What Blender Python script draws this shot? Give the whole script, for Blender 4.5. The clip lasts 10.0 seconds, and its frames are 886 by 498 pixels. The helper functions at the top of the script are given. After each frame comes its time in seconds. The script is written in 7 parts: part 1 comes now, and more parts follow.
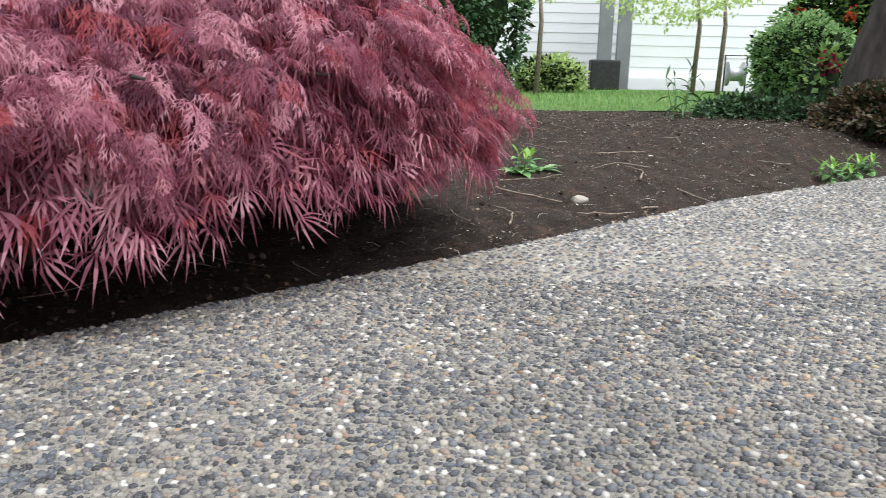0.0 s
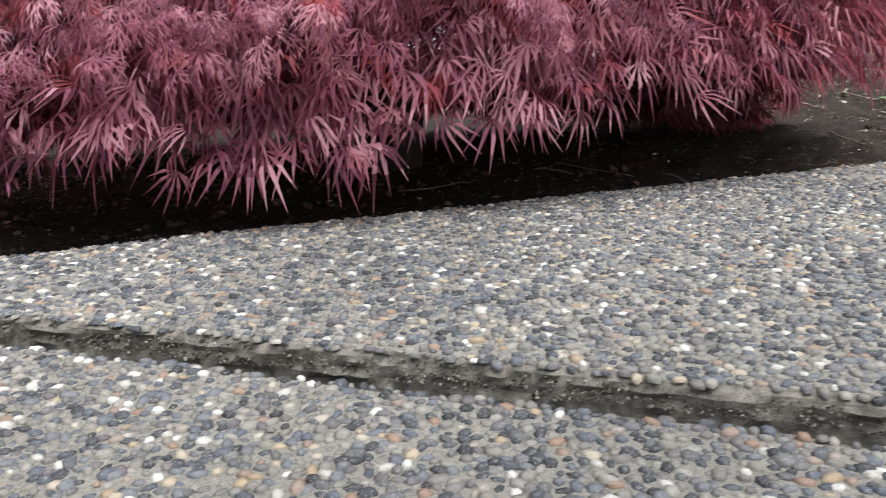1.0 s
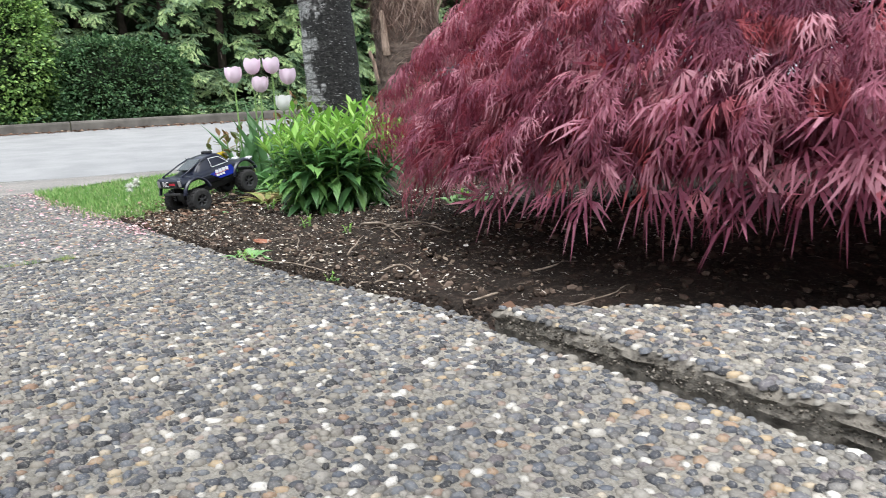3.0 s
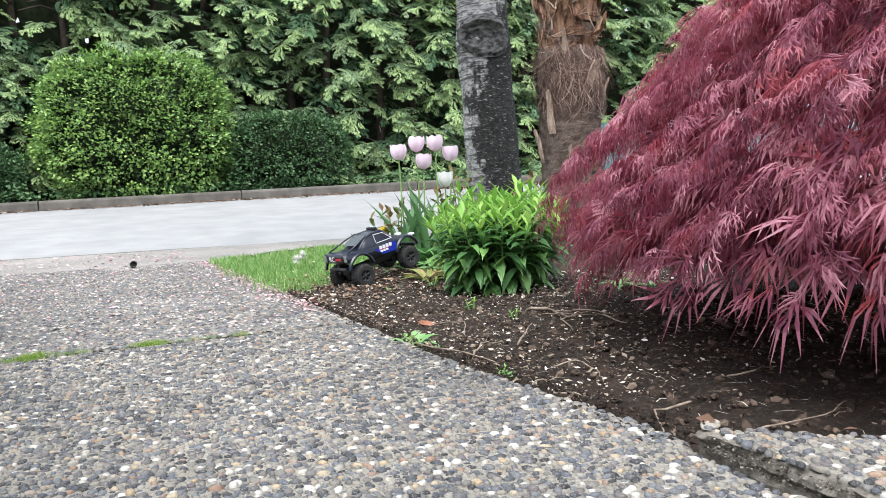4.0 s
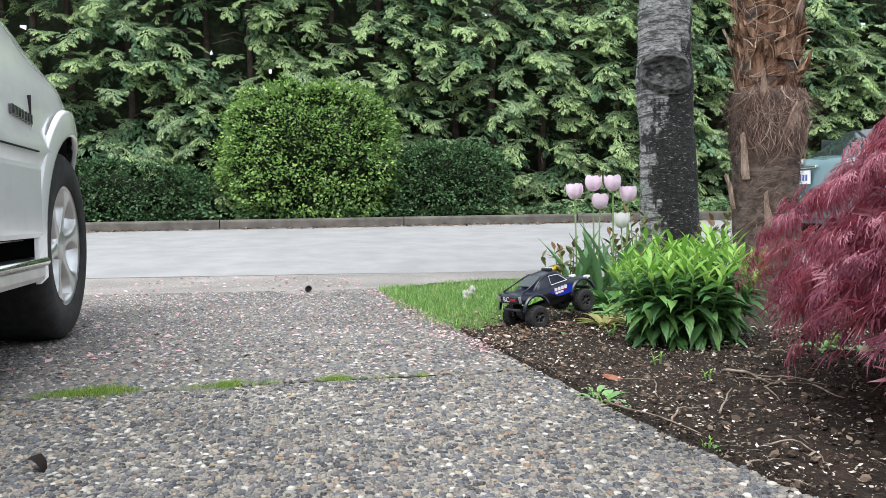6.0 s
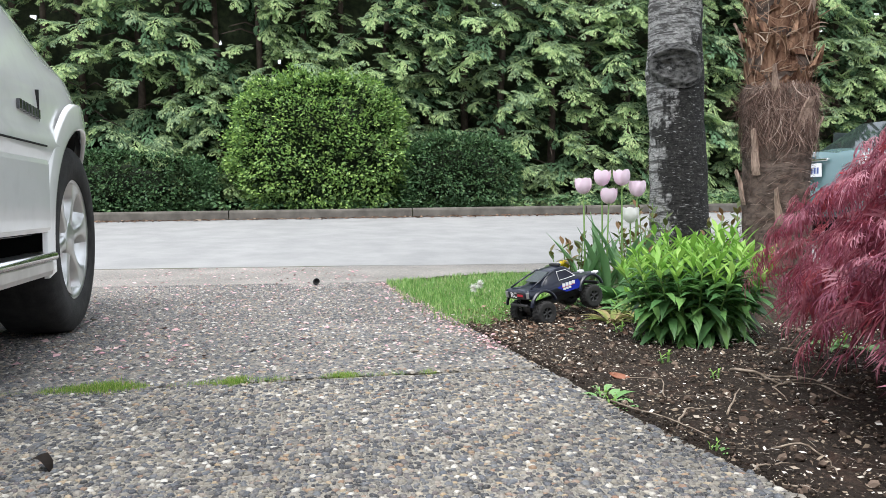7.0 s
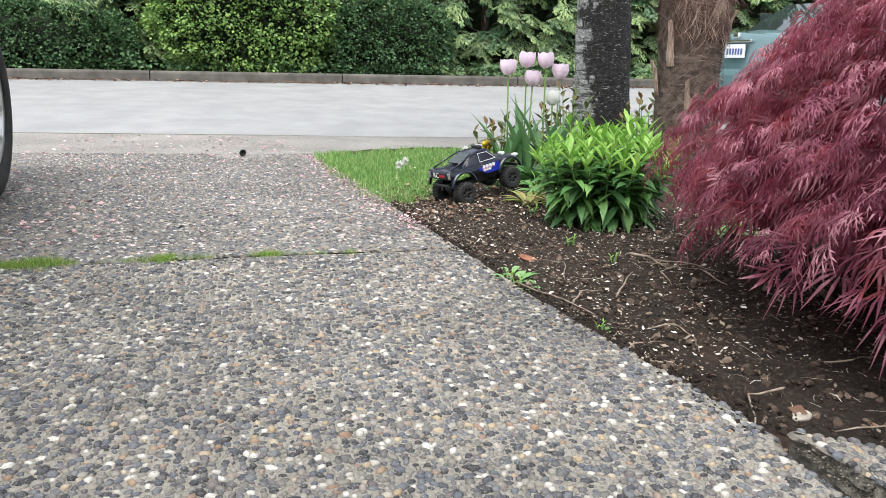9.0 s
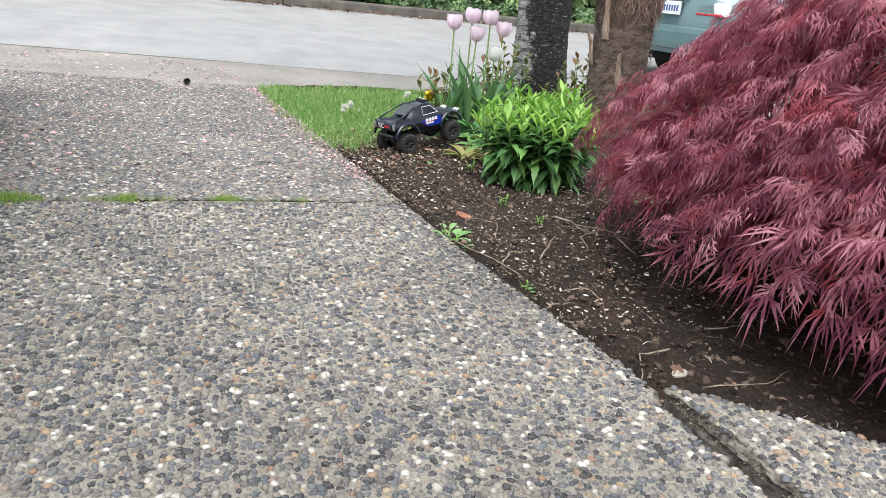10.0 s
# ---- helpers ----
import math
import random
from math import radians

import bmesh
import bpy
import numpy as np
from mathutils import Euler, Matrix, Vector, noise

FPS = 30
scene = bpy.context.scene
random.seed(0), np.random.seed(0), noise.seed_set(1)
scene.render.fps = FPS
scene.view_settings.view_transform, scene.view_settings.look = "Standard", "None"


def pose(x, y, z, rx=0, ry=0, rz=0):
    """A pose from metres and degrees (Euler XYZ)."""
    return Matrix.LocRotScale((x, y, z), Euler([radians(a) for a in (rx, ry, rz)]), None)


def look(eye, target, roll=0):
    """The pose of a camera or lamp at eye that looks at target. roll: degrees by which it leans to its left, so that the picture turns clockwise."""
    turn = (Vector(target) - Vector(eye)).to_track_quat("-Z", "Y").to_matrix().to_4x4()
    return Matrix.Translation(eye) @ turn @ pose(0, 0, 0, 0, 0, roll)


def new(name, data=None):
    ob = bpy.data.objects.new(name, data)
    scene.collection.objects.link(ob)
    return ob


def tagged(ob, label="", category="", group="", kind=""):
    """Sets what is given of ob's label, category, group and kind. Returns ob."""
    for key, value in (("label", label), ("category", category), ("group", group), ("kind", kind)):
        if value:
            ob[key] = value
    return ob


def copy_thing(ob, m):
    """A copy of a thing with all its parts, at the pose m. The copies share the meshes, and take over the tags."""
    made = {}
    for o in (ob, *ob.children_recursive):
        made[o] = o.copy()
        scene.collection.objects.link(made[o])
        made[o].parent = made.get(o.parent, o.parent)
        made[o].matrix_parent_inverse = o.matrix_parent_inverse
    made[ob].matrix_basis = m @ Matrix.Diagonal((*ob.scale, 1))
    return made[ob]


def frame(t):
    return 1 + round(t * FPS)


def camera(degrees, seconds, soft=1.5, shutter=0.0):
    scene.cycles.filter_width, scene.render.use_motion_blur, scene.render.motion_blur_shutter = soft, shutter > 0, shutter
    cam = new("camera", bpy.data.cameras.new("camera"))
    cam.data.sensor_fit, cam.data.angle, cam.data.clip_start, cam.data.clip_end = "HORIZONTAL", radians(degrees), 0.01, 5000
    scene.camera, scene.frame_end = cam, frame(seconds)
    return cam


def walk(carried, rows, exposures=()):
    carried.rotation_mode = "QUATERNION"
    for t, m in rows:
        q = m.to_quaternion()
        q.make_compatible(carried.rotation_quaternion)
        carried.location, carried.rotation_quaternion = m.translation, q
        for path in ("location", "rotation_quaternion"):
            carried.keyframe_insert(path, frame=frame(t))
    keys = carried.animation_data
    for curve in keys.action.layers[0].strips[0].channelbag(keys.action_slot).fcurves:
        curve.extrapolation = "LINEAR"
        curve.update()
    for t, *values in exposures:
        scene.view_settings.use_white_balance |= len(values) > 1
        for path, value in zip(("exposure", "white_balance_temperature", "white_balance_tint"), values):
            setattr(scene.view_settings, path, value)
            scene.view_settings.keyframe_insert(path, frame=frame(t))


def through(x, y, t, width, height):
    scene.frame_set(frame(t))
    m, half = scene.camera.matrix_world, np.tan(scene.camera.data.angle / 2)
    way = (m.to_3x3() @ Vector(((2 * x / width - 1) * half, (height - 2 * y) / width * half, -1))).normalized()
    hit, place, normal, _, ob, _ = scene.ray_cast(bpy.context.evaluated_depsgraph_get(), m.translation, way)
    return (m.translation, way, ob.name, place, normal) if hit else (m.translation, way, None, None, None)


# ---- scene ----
# camera and its walk
cam = camera(57.8, 10.0, soft=0.5, shutter=0.12)
ROWS = [
    (0, (-0.575, 0.49, 0.609), (-0.665, 2.439, 0.171), 1.5),
    (0.5, (-0.668, 0.535, 0.48), (-1.088, 2.439, 0.036), -0.0),
    (1, (-0.804, 0.552, 0.354), (-1.589, 2.331, -0.114), -1.5),
    (1.5, (-0.904, 0.563, 0.32), (-2.015, 2.155, -0.164), -2.6),
    (2, (-1.017, 0.566, 0.325), (-2.346, 1.992, -0.122), -2.3),
    (2.5, (-1.109, 0.55, 0.342), (-2.66, 1.742, -0.073), -2.5),
    (3, (-1.201, 0.526, 0.358), (-2.931, 1.467, 0.009), -2.7),
    (4.5, (-1.333, 0.483, 0.437), (-3.26, 1.008, 0.332), -2.0),
    (5, (-1.358, 0.469, 0.46), (-3.308, 0.906, 0.383), -1.2),
    (5.5, (-1.358, 0.466, 0.46), (-3.32, 0.849, 0.393), -0.6),
    (6, (-1.379, 0.405, 0.462), (-3.359, 0.672, 0.372), -0.4),
    (7.5, (-1.389, 0.428, 0.493), (-3.37, 0.676, 0.374), -0.1),
    (8, (-1.37, 0.447, 0.497), (-3.341, 0.764, 0.373), 0.1),
    (8.5, (-1.337, 0.437, 0.493), (-3.286, 0.801, 0.228), 0.8),
    (9, (-1.263, 0.425, 0.559), (-3.17, 0.835, 0.117), 1.7),
    (9.5, (-1.11, 0.349, 0.657), (-2.96, 0.87, 0.102), 3.4),
    (10, (-1.053, 0.321, 0.71), (-2.868, 0.902, 0.106), 6.4),
]
walk(cam, [(t, look(eye, target, roll)) for t, eye, target, roll in ROWS],
     [(0, 1.2, 6150, 10), (0.5, 1.16, 6150, 10), (1, 1.27, 6150, 10), (2.5, 1.37, 6150, 10), (3.2, 1.4, 6150, 10), (4.5, 1.62, 6100, 10), (5, 1.48, 6100, 10), (5.5, 1.43, 6100, 10), (6, 1.29, 6150, 10), (7.5, 1.33, 6250, 10), (8.5, 1.37, 6300, 10), (10, 1.35, 6300, 10)])

# bright overcast sky
world = bpy.data.worlds.new("overcast_sky")
scene.world = world
world.use_nodes = True
wn = world.node_tree
sky = wn.nodes.new("ShaderNodeTexSky")
sky.sky_type, sky.sun_disc = "NISHITA", False
sky.sun_elevation, sky.sun_rotation = radians(63), radians(113)
sky.air_density, sky.dust_density, sky.ozone_density = 1.0, 4.0, 1.0
grey = wn.nodes.new("ShaderNodeHueSaturation")
grey.inputs["Saturation"].default_value = 0.25
wn.links.new(sky.outputs[0], grey.inputs["Color"])
cloud = wn.nodes.new("ShaderNodeMix")
cloud.data_type = "RGBA"
cloud.inputs[0].default_value, cloud.inputs[7].default_value = 0.65, (4.3, 4.55, 4.95, 1)
wn.links.new(grey.outputs[0], cloud.inputs[6])
wn.links.new(cloud.outputs[2], wn.nodes["Background"].inputs["Color"])
wn.nodes["Background"].inputs["Strength"].default_value = 0.15
sun = new("sun", bpy.data.lights.new("sun", "SUN"))
sun.data.energy, sun.data.angle, sun.data.color = 1.7, radians(50), (1.0, 0.97, 0.92)
sun.matrix_world = look((0, 0, 0), (-0.42, 0.18, -0.89))

# ---------------------------------------------------------------- helpers
SLOPE = 0.01
rng = np.random.default_rng(7)


def mesh_from(verts, faces, mats, smooth=False, name="mesh", mat_ids=None):
    me = bpy.data.meshes.new(name)
    me.from_pydata([tuple(v) for v in verts], [], [tuple(f) for f in faces])
    for m in (mats if isinstance(mats, (list, tuple)) else [mats]):
        me.materials.append(m)
    if smooth:
        me.polygons.foreach_set("use_smooth", [True] * len(me.polygons))
    if mat_ids is not None:
        me.polygons.foreach_set("material_index", mat_ids)
    return me


def array_mesh(verts, faces, material, smooth=False, name="mesh"):
    """A mesh from numpy arrays; faces all have the same number of corners."""
    verts, faces = np.asarray(verts, np.float32), np.asarray(faces, np.int32)
    me = bpy.data.meshes.new(name)
    n, k = faces.shape
    me.vertices.add(len(verts))
    me.vertices.foreach_set("co", verts.ravel())
    me.loops.add(n * k)
    me.loops.foreach_set("vertex_index", faces.ravel())
    me.polygons.add(n)
    me.polygons.foreach_set("loop_start", np.arange(n, dtype=np.int32) * k)
    me.polygons.foreach_set("use_smooth", np.full(n, smooth))
    me.materials.append(material)
    me.update(calc_edges=True)
    return me


def put(name, me, parent=None, label="", **tags):
    ob = new(name, me)
    if parent:
        ob.parent = parent
    return tagged(ob, label, **tags)


def part(name, bm, material, parent, label="", smooth=False):
    me = bpy.data.meshes.new(name)
    bm.to_mesh(me)
    bm.free()
    me.materials.append(material)
    if smooth:
        me.polygons.foreach_set("use_smooth", [True] * len(me.polygons))
    return put(name, me, parent, label)


def empty(name, m, label, category, group="", kind=""):
    ob = new(name)
    ob.matrix_world = m
    ob.empty_display_size = 0.05
    return tagged(ob, label, category, group, kind)


def box_bm(x, y, z, sx, sy, sz, bevel=0.0, m=None):
    bm = bmesh.new()
    bmesh.ops.create_cube(bm, size=1)
    bmesh.ops.scale(bm, vec=(sx, sy, sz), verts=bm.verts)
    if bevel:
        bmesh.ops.bevel(bm, geom=bm.edges[:], offset=bevel, segments=2, affect="EDGES", profile=0.6)
    bmesh.ops.translate(bm, vec=(x, y, z), verts=bm.verts)
    if m is not None:
        bmesh.ops.transform(bm, matrix=m, verts=bm.verts)
    return bm


def tube(points, radii, sides=8, cap=True):
    """Vertices and faces of a round tube along points."""
    pts = [Vector(p) for p in points]
    verts, faces = [], []
    up = Vector((0.13, 0.97, 0.21))
    for i, p in enumerate(pts):
        d = (pts[min(i + 1, len(pts) - 1)] - pts[max(i - 1, 0)]).normalized()
        a = d.cross(up)
        a = a.normalized() if a.length > 1e-4 else d.orthogonal().normalized()
        b = d.cross(a)
        for k in range(sides):
            w = 2 * math.pi * k / sides
            verts.append(p + (a * math.cos(w) + b * math.sin(w)) * radii[i])
    for i in range(len(pts) - 1):
        for k in range(sides):
            q = (k + 1) % sides
            faces.append((i * sides + k, i * sides + q, (i + 1) * sides + q, (i + 1) * sides + k))
    if cap:
        faces.append(tuple(range(sides))[::-1])
        faces.append(tuple(range((len(pts) - 1) * sides, len(pts) * sides)))
    return verts, faces


class Pile:
    """Collects vertices and faces of mixed size for one mesh."""

    def __init__(self):
        self.v, self.f, self.ids = [], [], []

    def add(self, vf, mat=0):
        base = len(self.v)
        self.v += [tuple(p) for p in vf[0]]
        self.f += [tuple(base + i for i in f) for f in vf[1]]
        self.ids += [mat] * len(vf[1])
        return self

    def mesh(self, mats, smooth=False, name="mesh"):
        return mesh_from(self.v, self.f, mats, smooth, name, self.ids)


def lathe(profile, sides=24, closed=False):
    """Profile of (radius, height) turned round z."""
    verts, faces = [], []
    for r, h in profile:
        for k in range(sides):
            w = 2 * math.pi * k / sides
            verts.append((r * math.cos(w), r * math.sin(w), h))
    for i in range(len(profile) - 1):
        for k in range(sides):
            q = (k + 1) % sides
            faces.append((i * sides + k, i * sides + q, (i + 1) * sides + q, (i + 1) * sides + k))
    if closed:
        faces.append(tuple(range(sides))[::-1])
        faces.append(tuple(range((len(profile) - 1) * sides, len(profile) * sides)))
    return verts, faces


def moved(vf, m):
    return [m @ Vector(v) for v in vf[0]], vf[1]


def frames_of(fwd, nrm):
    """Orthonormal frames (n,3,3) with columns side, forward, normal."""
    f = fwd / np.linalg.norm(fwd, axis=1, keepdims=True)
    s = np.cross(f, nrm)
    s /= np.linalg.norm(s, axis=1, keepdims=True) + 1e-9
    n = np.cross(s, f)
    return np.stack([s, f, n], 2)


def scatter(template, faces, places, turns, sizes):
    """Copies of one small template as arrays: verts (n*k,3) and faces."""
    t, faces = np.asarray(template, float), np.asarray(faces)
    n, k = len(places), len(t)
    v = np.einsum("nij,kj->nki", turns, t) * np.asarray(sizes).reshape(-1, 1, 1) + np.asarray(places)[:, None, :]
    f = faces[None] + (np.arange(n) * k)[:, None, None]
    return v.reshape(-1, 3), f.reshape(-1, faces.shape[1])


def value_noise(x, y, z=0.0, scale=1.0, octaves=3):
    return noise.fractal(Vector((x * scale, y * scale, z * scale)), 1.0, 2.0, octaves)


# ---------------------------------------------------------------- materials
def material(name, rough=0.8, metal=0.0, spec=0.5):
    m = bpy.data.materials.new(name)
    m.use_nodes = True
    b = m.node_tree.nodes["Principled BSDF"]
    b.inputs["Roughness"].default_value = rough
    b.inputs["Metallic"].default_value = metal
    b.inputs["Specular IOR Level"].default_value = spec
    return m, m.node_tree, b


def node(nt, kind, **inputs):
    n = nt.nodes.new("ShaderNode" + kind)
    for key, v in inputs.items():
        n.inputs[key.replace("_", " ")].default_value = v
    return n


def ramp(nt, fac, stops, mode="LINEAR"):
    r = nt.nodes.new("ShaderNodeValToRGB")
    r.color_ramp.interpolation = mode
    while len(r.color_ramp.elements) < len(stops):
        r.color_ramp.elements.new(0.5)
    for e, (p, c) in zip(r.color_ramp.elements, stops):
        e.position, e.color = p, (*c, 1)
    nt.links.new(fac, r.inputs[0])
    return r.outputs[0]


def mix(nt, a, b, fac, mode="MIX"):
    n = nt.nodes.new("ShaderNodeMix")
    n.data_type, n.blend_type = "RGBA", mode
    for sock, v in ((n.inputs[0], fac), (n.inputs[6], a), (n.inputs[7], b)):
        if isinstance(v, bpy.types.NodeSocket):
            nt.links.new(v, sock)
        else:
            sock.default_value = v if isinstance(v, (int, float)) else (*v, 1)
    return n.outputs[2]


def coords(nt, scale=(1, 1, 1)):
    tc = nt.nodes.new("ShaderNodeTexCoord")
    mp = nt.nodes.new("ShaderNodeMapping")
    mp.inputs["Scale"].default_value = scale
    nt.links.new(tc.outputs["Object"], mp.inputs[0])
    return mp.outputs[0]


def noise_tex(nt, vec, scale, detail=4, rough=0.6):
    n = node(nt, "TexNoise", Scale=scale, Detail=detail, Roughness=rough)
    nt.links.new(vec, n.inputs["Vector"])
    return n.outputs["Fac"]


def bump(nt, b, height, strength=0.3, dist=0.01):
    n = node(nt, "Bump", Strength=strength, Distance=dist)
    nt.links.new(height, n.inputs["Height"])
    nt.links.new(n.outputs[0], b.inputs["Normal"])


def noisy(name, c1, c2, scale=20, rough=0.8, metal=0.0, bumps=0.3, dist=0.004, fine=6, spec=0.4, stretch=(1, 1, 1)):
    """Two colours mixed by noise at two sizes, with fine relief."""
    m, nt, b = material(name, rough, metal, spec)
    v = coords(nt, stretch)
    big, small = noise_tex(nt, v, scale), noise_tex(nt, v, scale * fine, 6, 0.7)
    c = mix(nt, c1, c2, ramp(nt, big, [(0.35, (0, 0, 0)), (0.65, (1, 1, 1))]))
    c = mix(nt, c, (0.5, 0.5, 0.5), ramp(nt, small, [(0.3, (0.0,) * 3), (0.75, (0.35,) * 3)]), "OVERLAY")
    nt.links.new(c, b.inputs["Base Color"])
    if bumps:
        bump(nt, b, small, bumps, dist)
    return m


def leafy(name, stops, rough=0.5, gloss=0.4, through=0.25):
    """Leaves whose colour varies from island to island; some light shines through."""
    m, nt, b = material(name, rough, 0, gloss)
    g = nt.nodes.new("ShaderNodeNewGeometry")
    c = ramp(nt, g.outputs["Random Per Island"], stops)
    v = coords(nt)
    c = mix(nt, c, (0.5, 0.5, 0.5), ramp(nt, noise_tex(nt, v, 60, 3), [(0.3, (0,) * 3), (0.8, (0.4,) * 3)]), "OVERLAY")
    nt.links.new(c, b.inputs["Base Color"])
    t = node(nt, "BsdfTranslucent")
    nt.links.new(c, t.inputs["Color"])
    mx = node(nt, "MixShader", Fac=through)
    out = nt.nodes["Material Output"]
    nt.links.new(b.outputs[0], mx.inputs[1])
    nt.links.new(t.outputs[0], mx.inputs[2])
    nt.links.new(mx.outputs[0], out.inputs[0])
    return m


PEBBLE_STOPS = [(0.0, (0.03, 0.03, 0.033)), (0.18, (0.068, 0.074, 0.088)), (0.3, (0.15, 0.142, 0.13)), (0.4, (0.25, 0.228, 0.19)), (0.48, (0.085, 0.095, 0.118)), (0.6, (0.15, 0.158, 0.17)),
                (0.68, (0.115, 0.1, 0.105)), (0.76, (0.21, 0.2, 0.175)), (0.84, (0.3, 0.28, 0.25)), (0.885, (0.24, 0.15, 0.105)), (0.91, (0.38, 0.3, 0.19)), (0.945, (0.42, 0.4, 0.36)), (1.0, (0.62, 0.6, 0.56))]


def exposed_aggregate(name="exposed_aggregate", scale=75, worn=0.0):
    m, nt, b = material(name, 0.75, 0, 0.35)
    v = coords(nt)
    warp = noise_tex(nt, v, 30, 2)
    vm = nt.nodes.new("ShaderNodeVectorMath")
    vm.operation = "MULTIPLY_ADD"
    vm.inputs[1].default_value = (0.012, 0.012, 0.0)
    nt.links.new(warp, vm.inputs[0])
    nt.links.new(v, vm.inputs[2])
    cell = node(nt, "TexVoronoi", Scale=scale, Randomness=1.0)
    edge = node(nt, "TexVoronoi", Scale=scale, Randomness=1.0)
    edge.feature = "DISTANCE_TO_EDGE"
    for n in (cell, edge):
        nt.links.new(vm.outputs[0], n.inputs["Vector"])
    sep = nt.nodes.new("ShaderNodeSeparateColor")
    nt.links.new(cell.outputs["Color"], sep.inputs[0])
    stone = ramp(nt, sep.outputs[0], PEBBLE_STOPS)
    stone = mix(nt, stone, (0.5, 0.5, 0.5), ramp(nt, noise_tex(nt, v, 250, 3), [(0.3, (0,) * 3), (0.8, (0.4,) * 3)]), "OVERLAY")
    grout = mix(nt, (0.1, 0.095, 0.086), (0.4, 0.378, 0.335), ramp(nt, noise_tex(nt, v, 170, 6, 0.8), [(0.35, (0,) * 3), (0.68, (1,) * 3)]))
    keep = ramp(nt, edge.outputs["Distance"], [(0.02, (0, 0, 0)), (0.12, (1, 1, 1))])
    c = mix(nt, grout, stone, keep)
    c = mix(nt, c, (0.38, 0.357, 0.333), worn)
    stain = ramp(nt, noise_tex(nt, v, 1.3, 4), [(0.35, (0.7, 0.695, 0.68)), (0.7, (1.0, 0.985, 0.96))])
    c = mix(nt, c, stain, 1.0, "MULTIPLY")
    nt.links.new(c, b.inputs["Base Color"])
    bump(nt, b, ramp(nt, edge.outputs["Distance"], [(0.0, (0,) * 3), (0.35, (1,) * 3)]), 0.8, 0.004)
    return m


def pebble_mat():
    m, nt, b = material("river_pebbles", 0.7, 0, 0.3)
    g = nt.nodes.new("ShaderNodeNewGeometry")
    c = ramp(nt, g.outputs["Random Per Island"], PEBBLE_STOPS)
    v = coords(nt)
    c = mix(nt, c, (0.3, 0.285, 0.26), ramp(nt, noise_tex(nt, v, 420, 4, 0.7), [(0.52, (0,) * 3), (0.66, (0.75,) * 3)]))
    c = mix(nt, c, (0.03, 0.03, 0.03), ramp(nt, noise_tex(nt, v, 260, 4, 0.7), [(0.56, (0,) * 3), (0.7, (0.6,) * 3)]))
    stain = ramp(nt, noise_tex(nt, v, 1.3, 4), [(0.35, (0.7, 0.695, 0.68)), (0.7, (1.0, 0.985, 0.96))])
    c = mix(nt, c, stain, 1.0, "MULTIPLY")
    nt.links.new(c, b.inputs["Base Color"])
    bump(nt, b, noise_tex(nt, v, 380, 4, 0.7), 0.5, 0.0015)
    return m


def speckled_soil():
    m, nt, b = material("dark_garden_soil", 0.95, 0, 0.2)
    v = coords(nt)
    c = mix(nt, (0.009, 0.0075, 0.006), (0.062, 0.046, 0.035), noise_tex(nt, v, 9, 8, 0.75))
    c = mix(nt, c, (0.09, 0.068, 0.052), ramp(nt, noise_tex(nt, v, 110, 4), [(0.52, (0,) * 3), (0.66, (0.8,) * 3)]))
    c = mix(nt, c, (0.14, 0.1, 0.078), ramp(nt, noise_tex(nt, v, 45, 6, 0.8), [(0.56, (0,) * 3), (0.68, (0.7,) * 3)]))
    c = mix(nt, c, (0.13, 0.07, 0.05), ramp(nt, noise_tex(nt, v, 7, 6, 0.75), [(0.54, (0,) * 3), (0.68, (0.5,) * 3)]))
    nt.links.new(c, b.inputs["Base Color"])
    bump(nt, b, noise_tex(nt, v, 75, 8, 0.8), 1.0, 0.02)
    return m


def pebble_mortar():
    """Sandy grey mortar between the pebbles."""
    m, nt, b = material("sandy_mortar", 0.9, 0, 0.25)
    v = coords(nt)
    c = mix(nt, (0.26, 0.242, 0.21), (0.6, 0.565, 0.495), ramp(nt, noise_tex(nt, v, 330, 6, 0.8), [(0.36, (0,) * 3), (0.66, (1,) * 3)]))
    c = mix(nt, c, (0.14, 0.13, 0.115), ramp(nt, noise_tex(nt, v, 60, 5, 0.75), [(0.54, (0,) * 3), (0.7, (0.6,) * 3)]))
    stain = ramp(nt, noise_tex(nt, v, 1.3, 4), [(0.35, (0.7, 0.695, 0.68)), (0.7, (1.0, 0.985, 0.96))])
    c = mix(nt, c, stain, 1.0, "MULTIPLY")
    nt.links.new(c, b.inputs["Base Color"])
    bump(nt, b, noise_tex(nt, v, 300, 5, 0.8), 1.0, 0.006)
    return m


AGG = exposed_aggregate()
PEB_MORTAR = pebble_mortar()
PEB = pebble_mat()
SOIL = speckled_soil()
CHIP = leafy("pale_wood_chips", [(0, (0.12, 0.09, 0.06)), (0.5, (0.25, 0.2, 0.15)), (0.85, (0.5, 0.45, 0.38)), (1, (0.7, 0.66, 0.6))], 0.9, 0.2, 0.02)
MORTAR = noisy("grey_cut_concrete", (0.1, 0.09, 0.074), (0.29, 0.26, 0.215), 60, 0.95, bumps=0.9, dist=0.006)
ASPHALT = noisy("worn_asphalt", (0.22, 0.219, 0.216), (0.275, 0.272, 0.266), 2.2, 0.9, bumps=0.7, dist=0.006, fine=45)
CONCRETE = noisy("kerb_concrete", (0.06, 0.054, 0.046), (0.13, 0.118, 0.102), 3, 0.9, bumps=0.4, fine=30)
APRON = exposed_aggregate("worn_fine_aggregate", 80, 0.5)
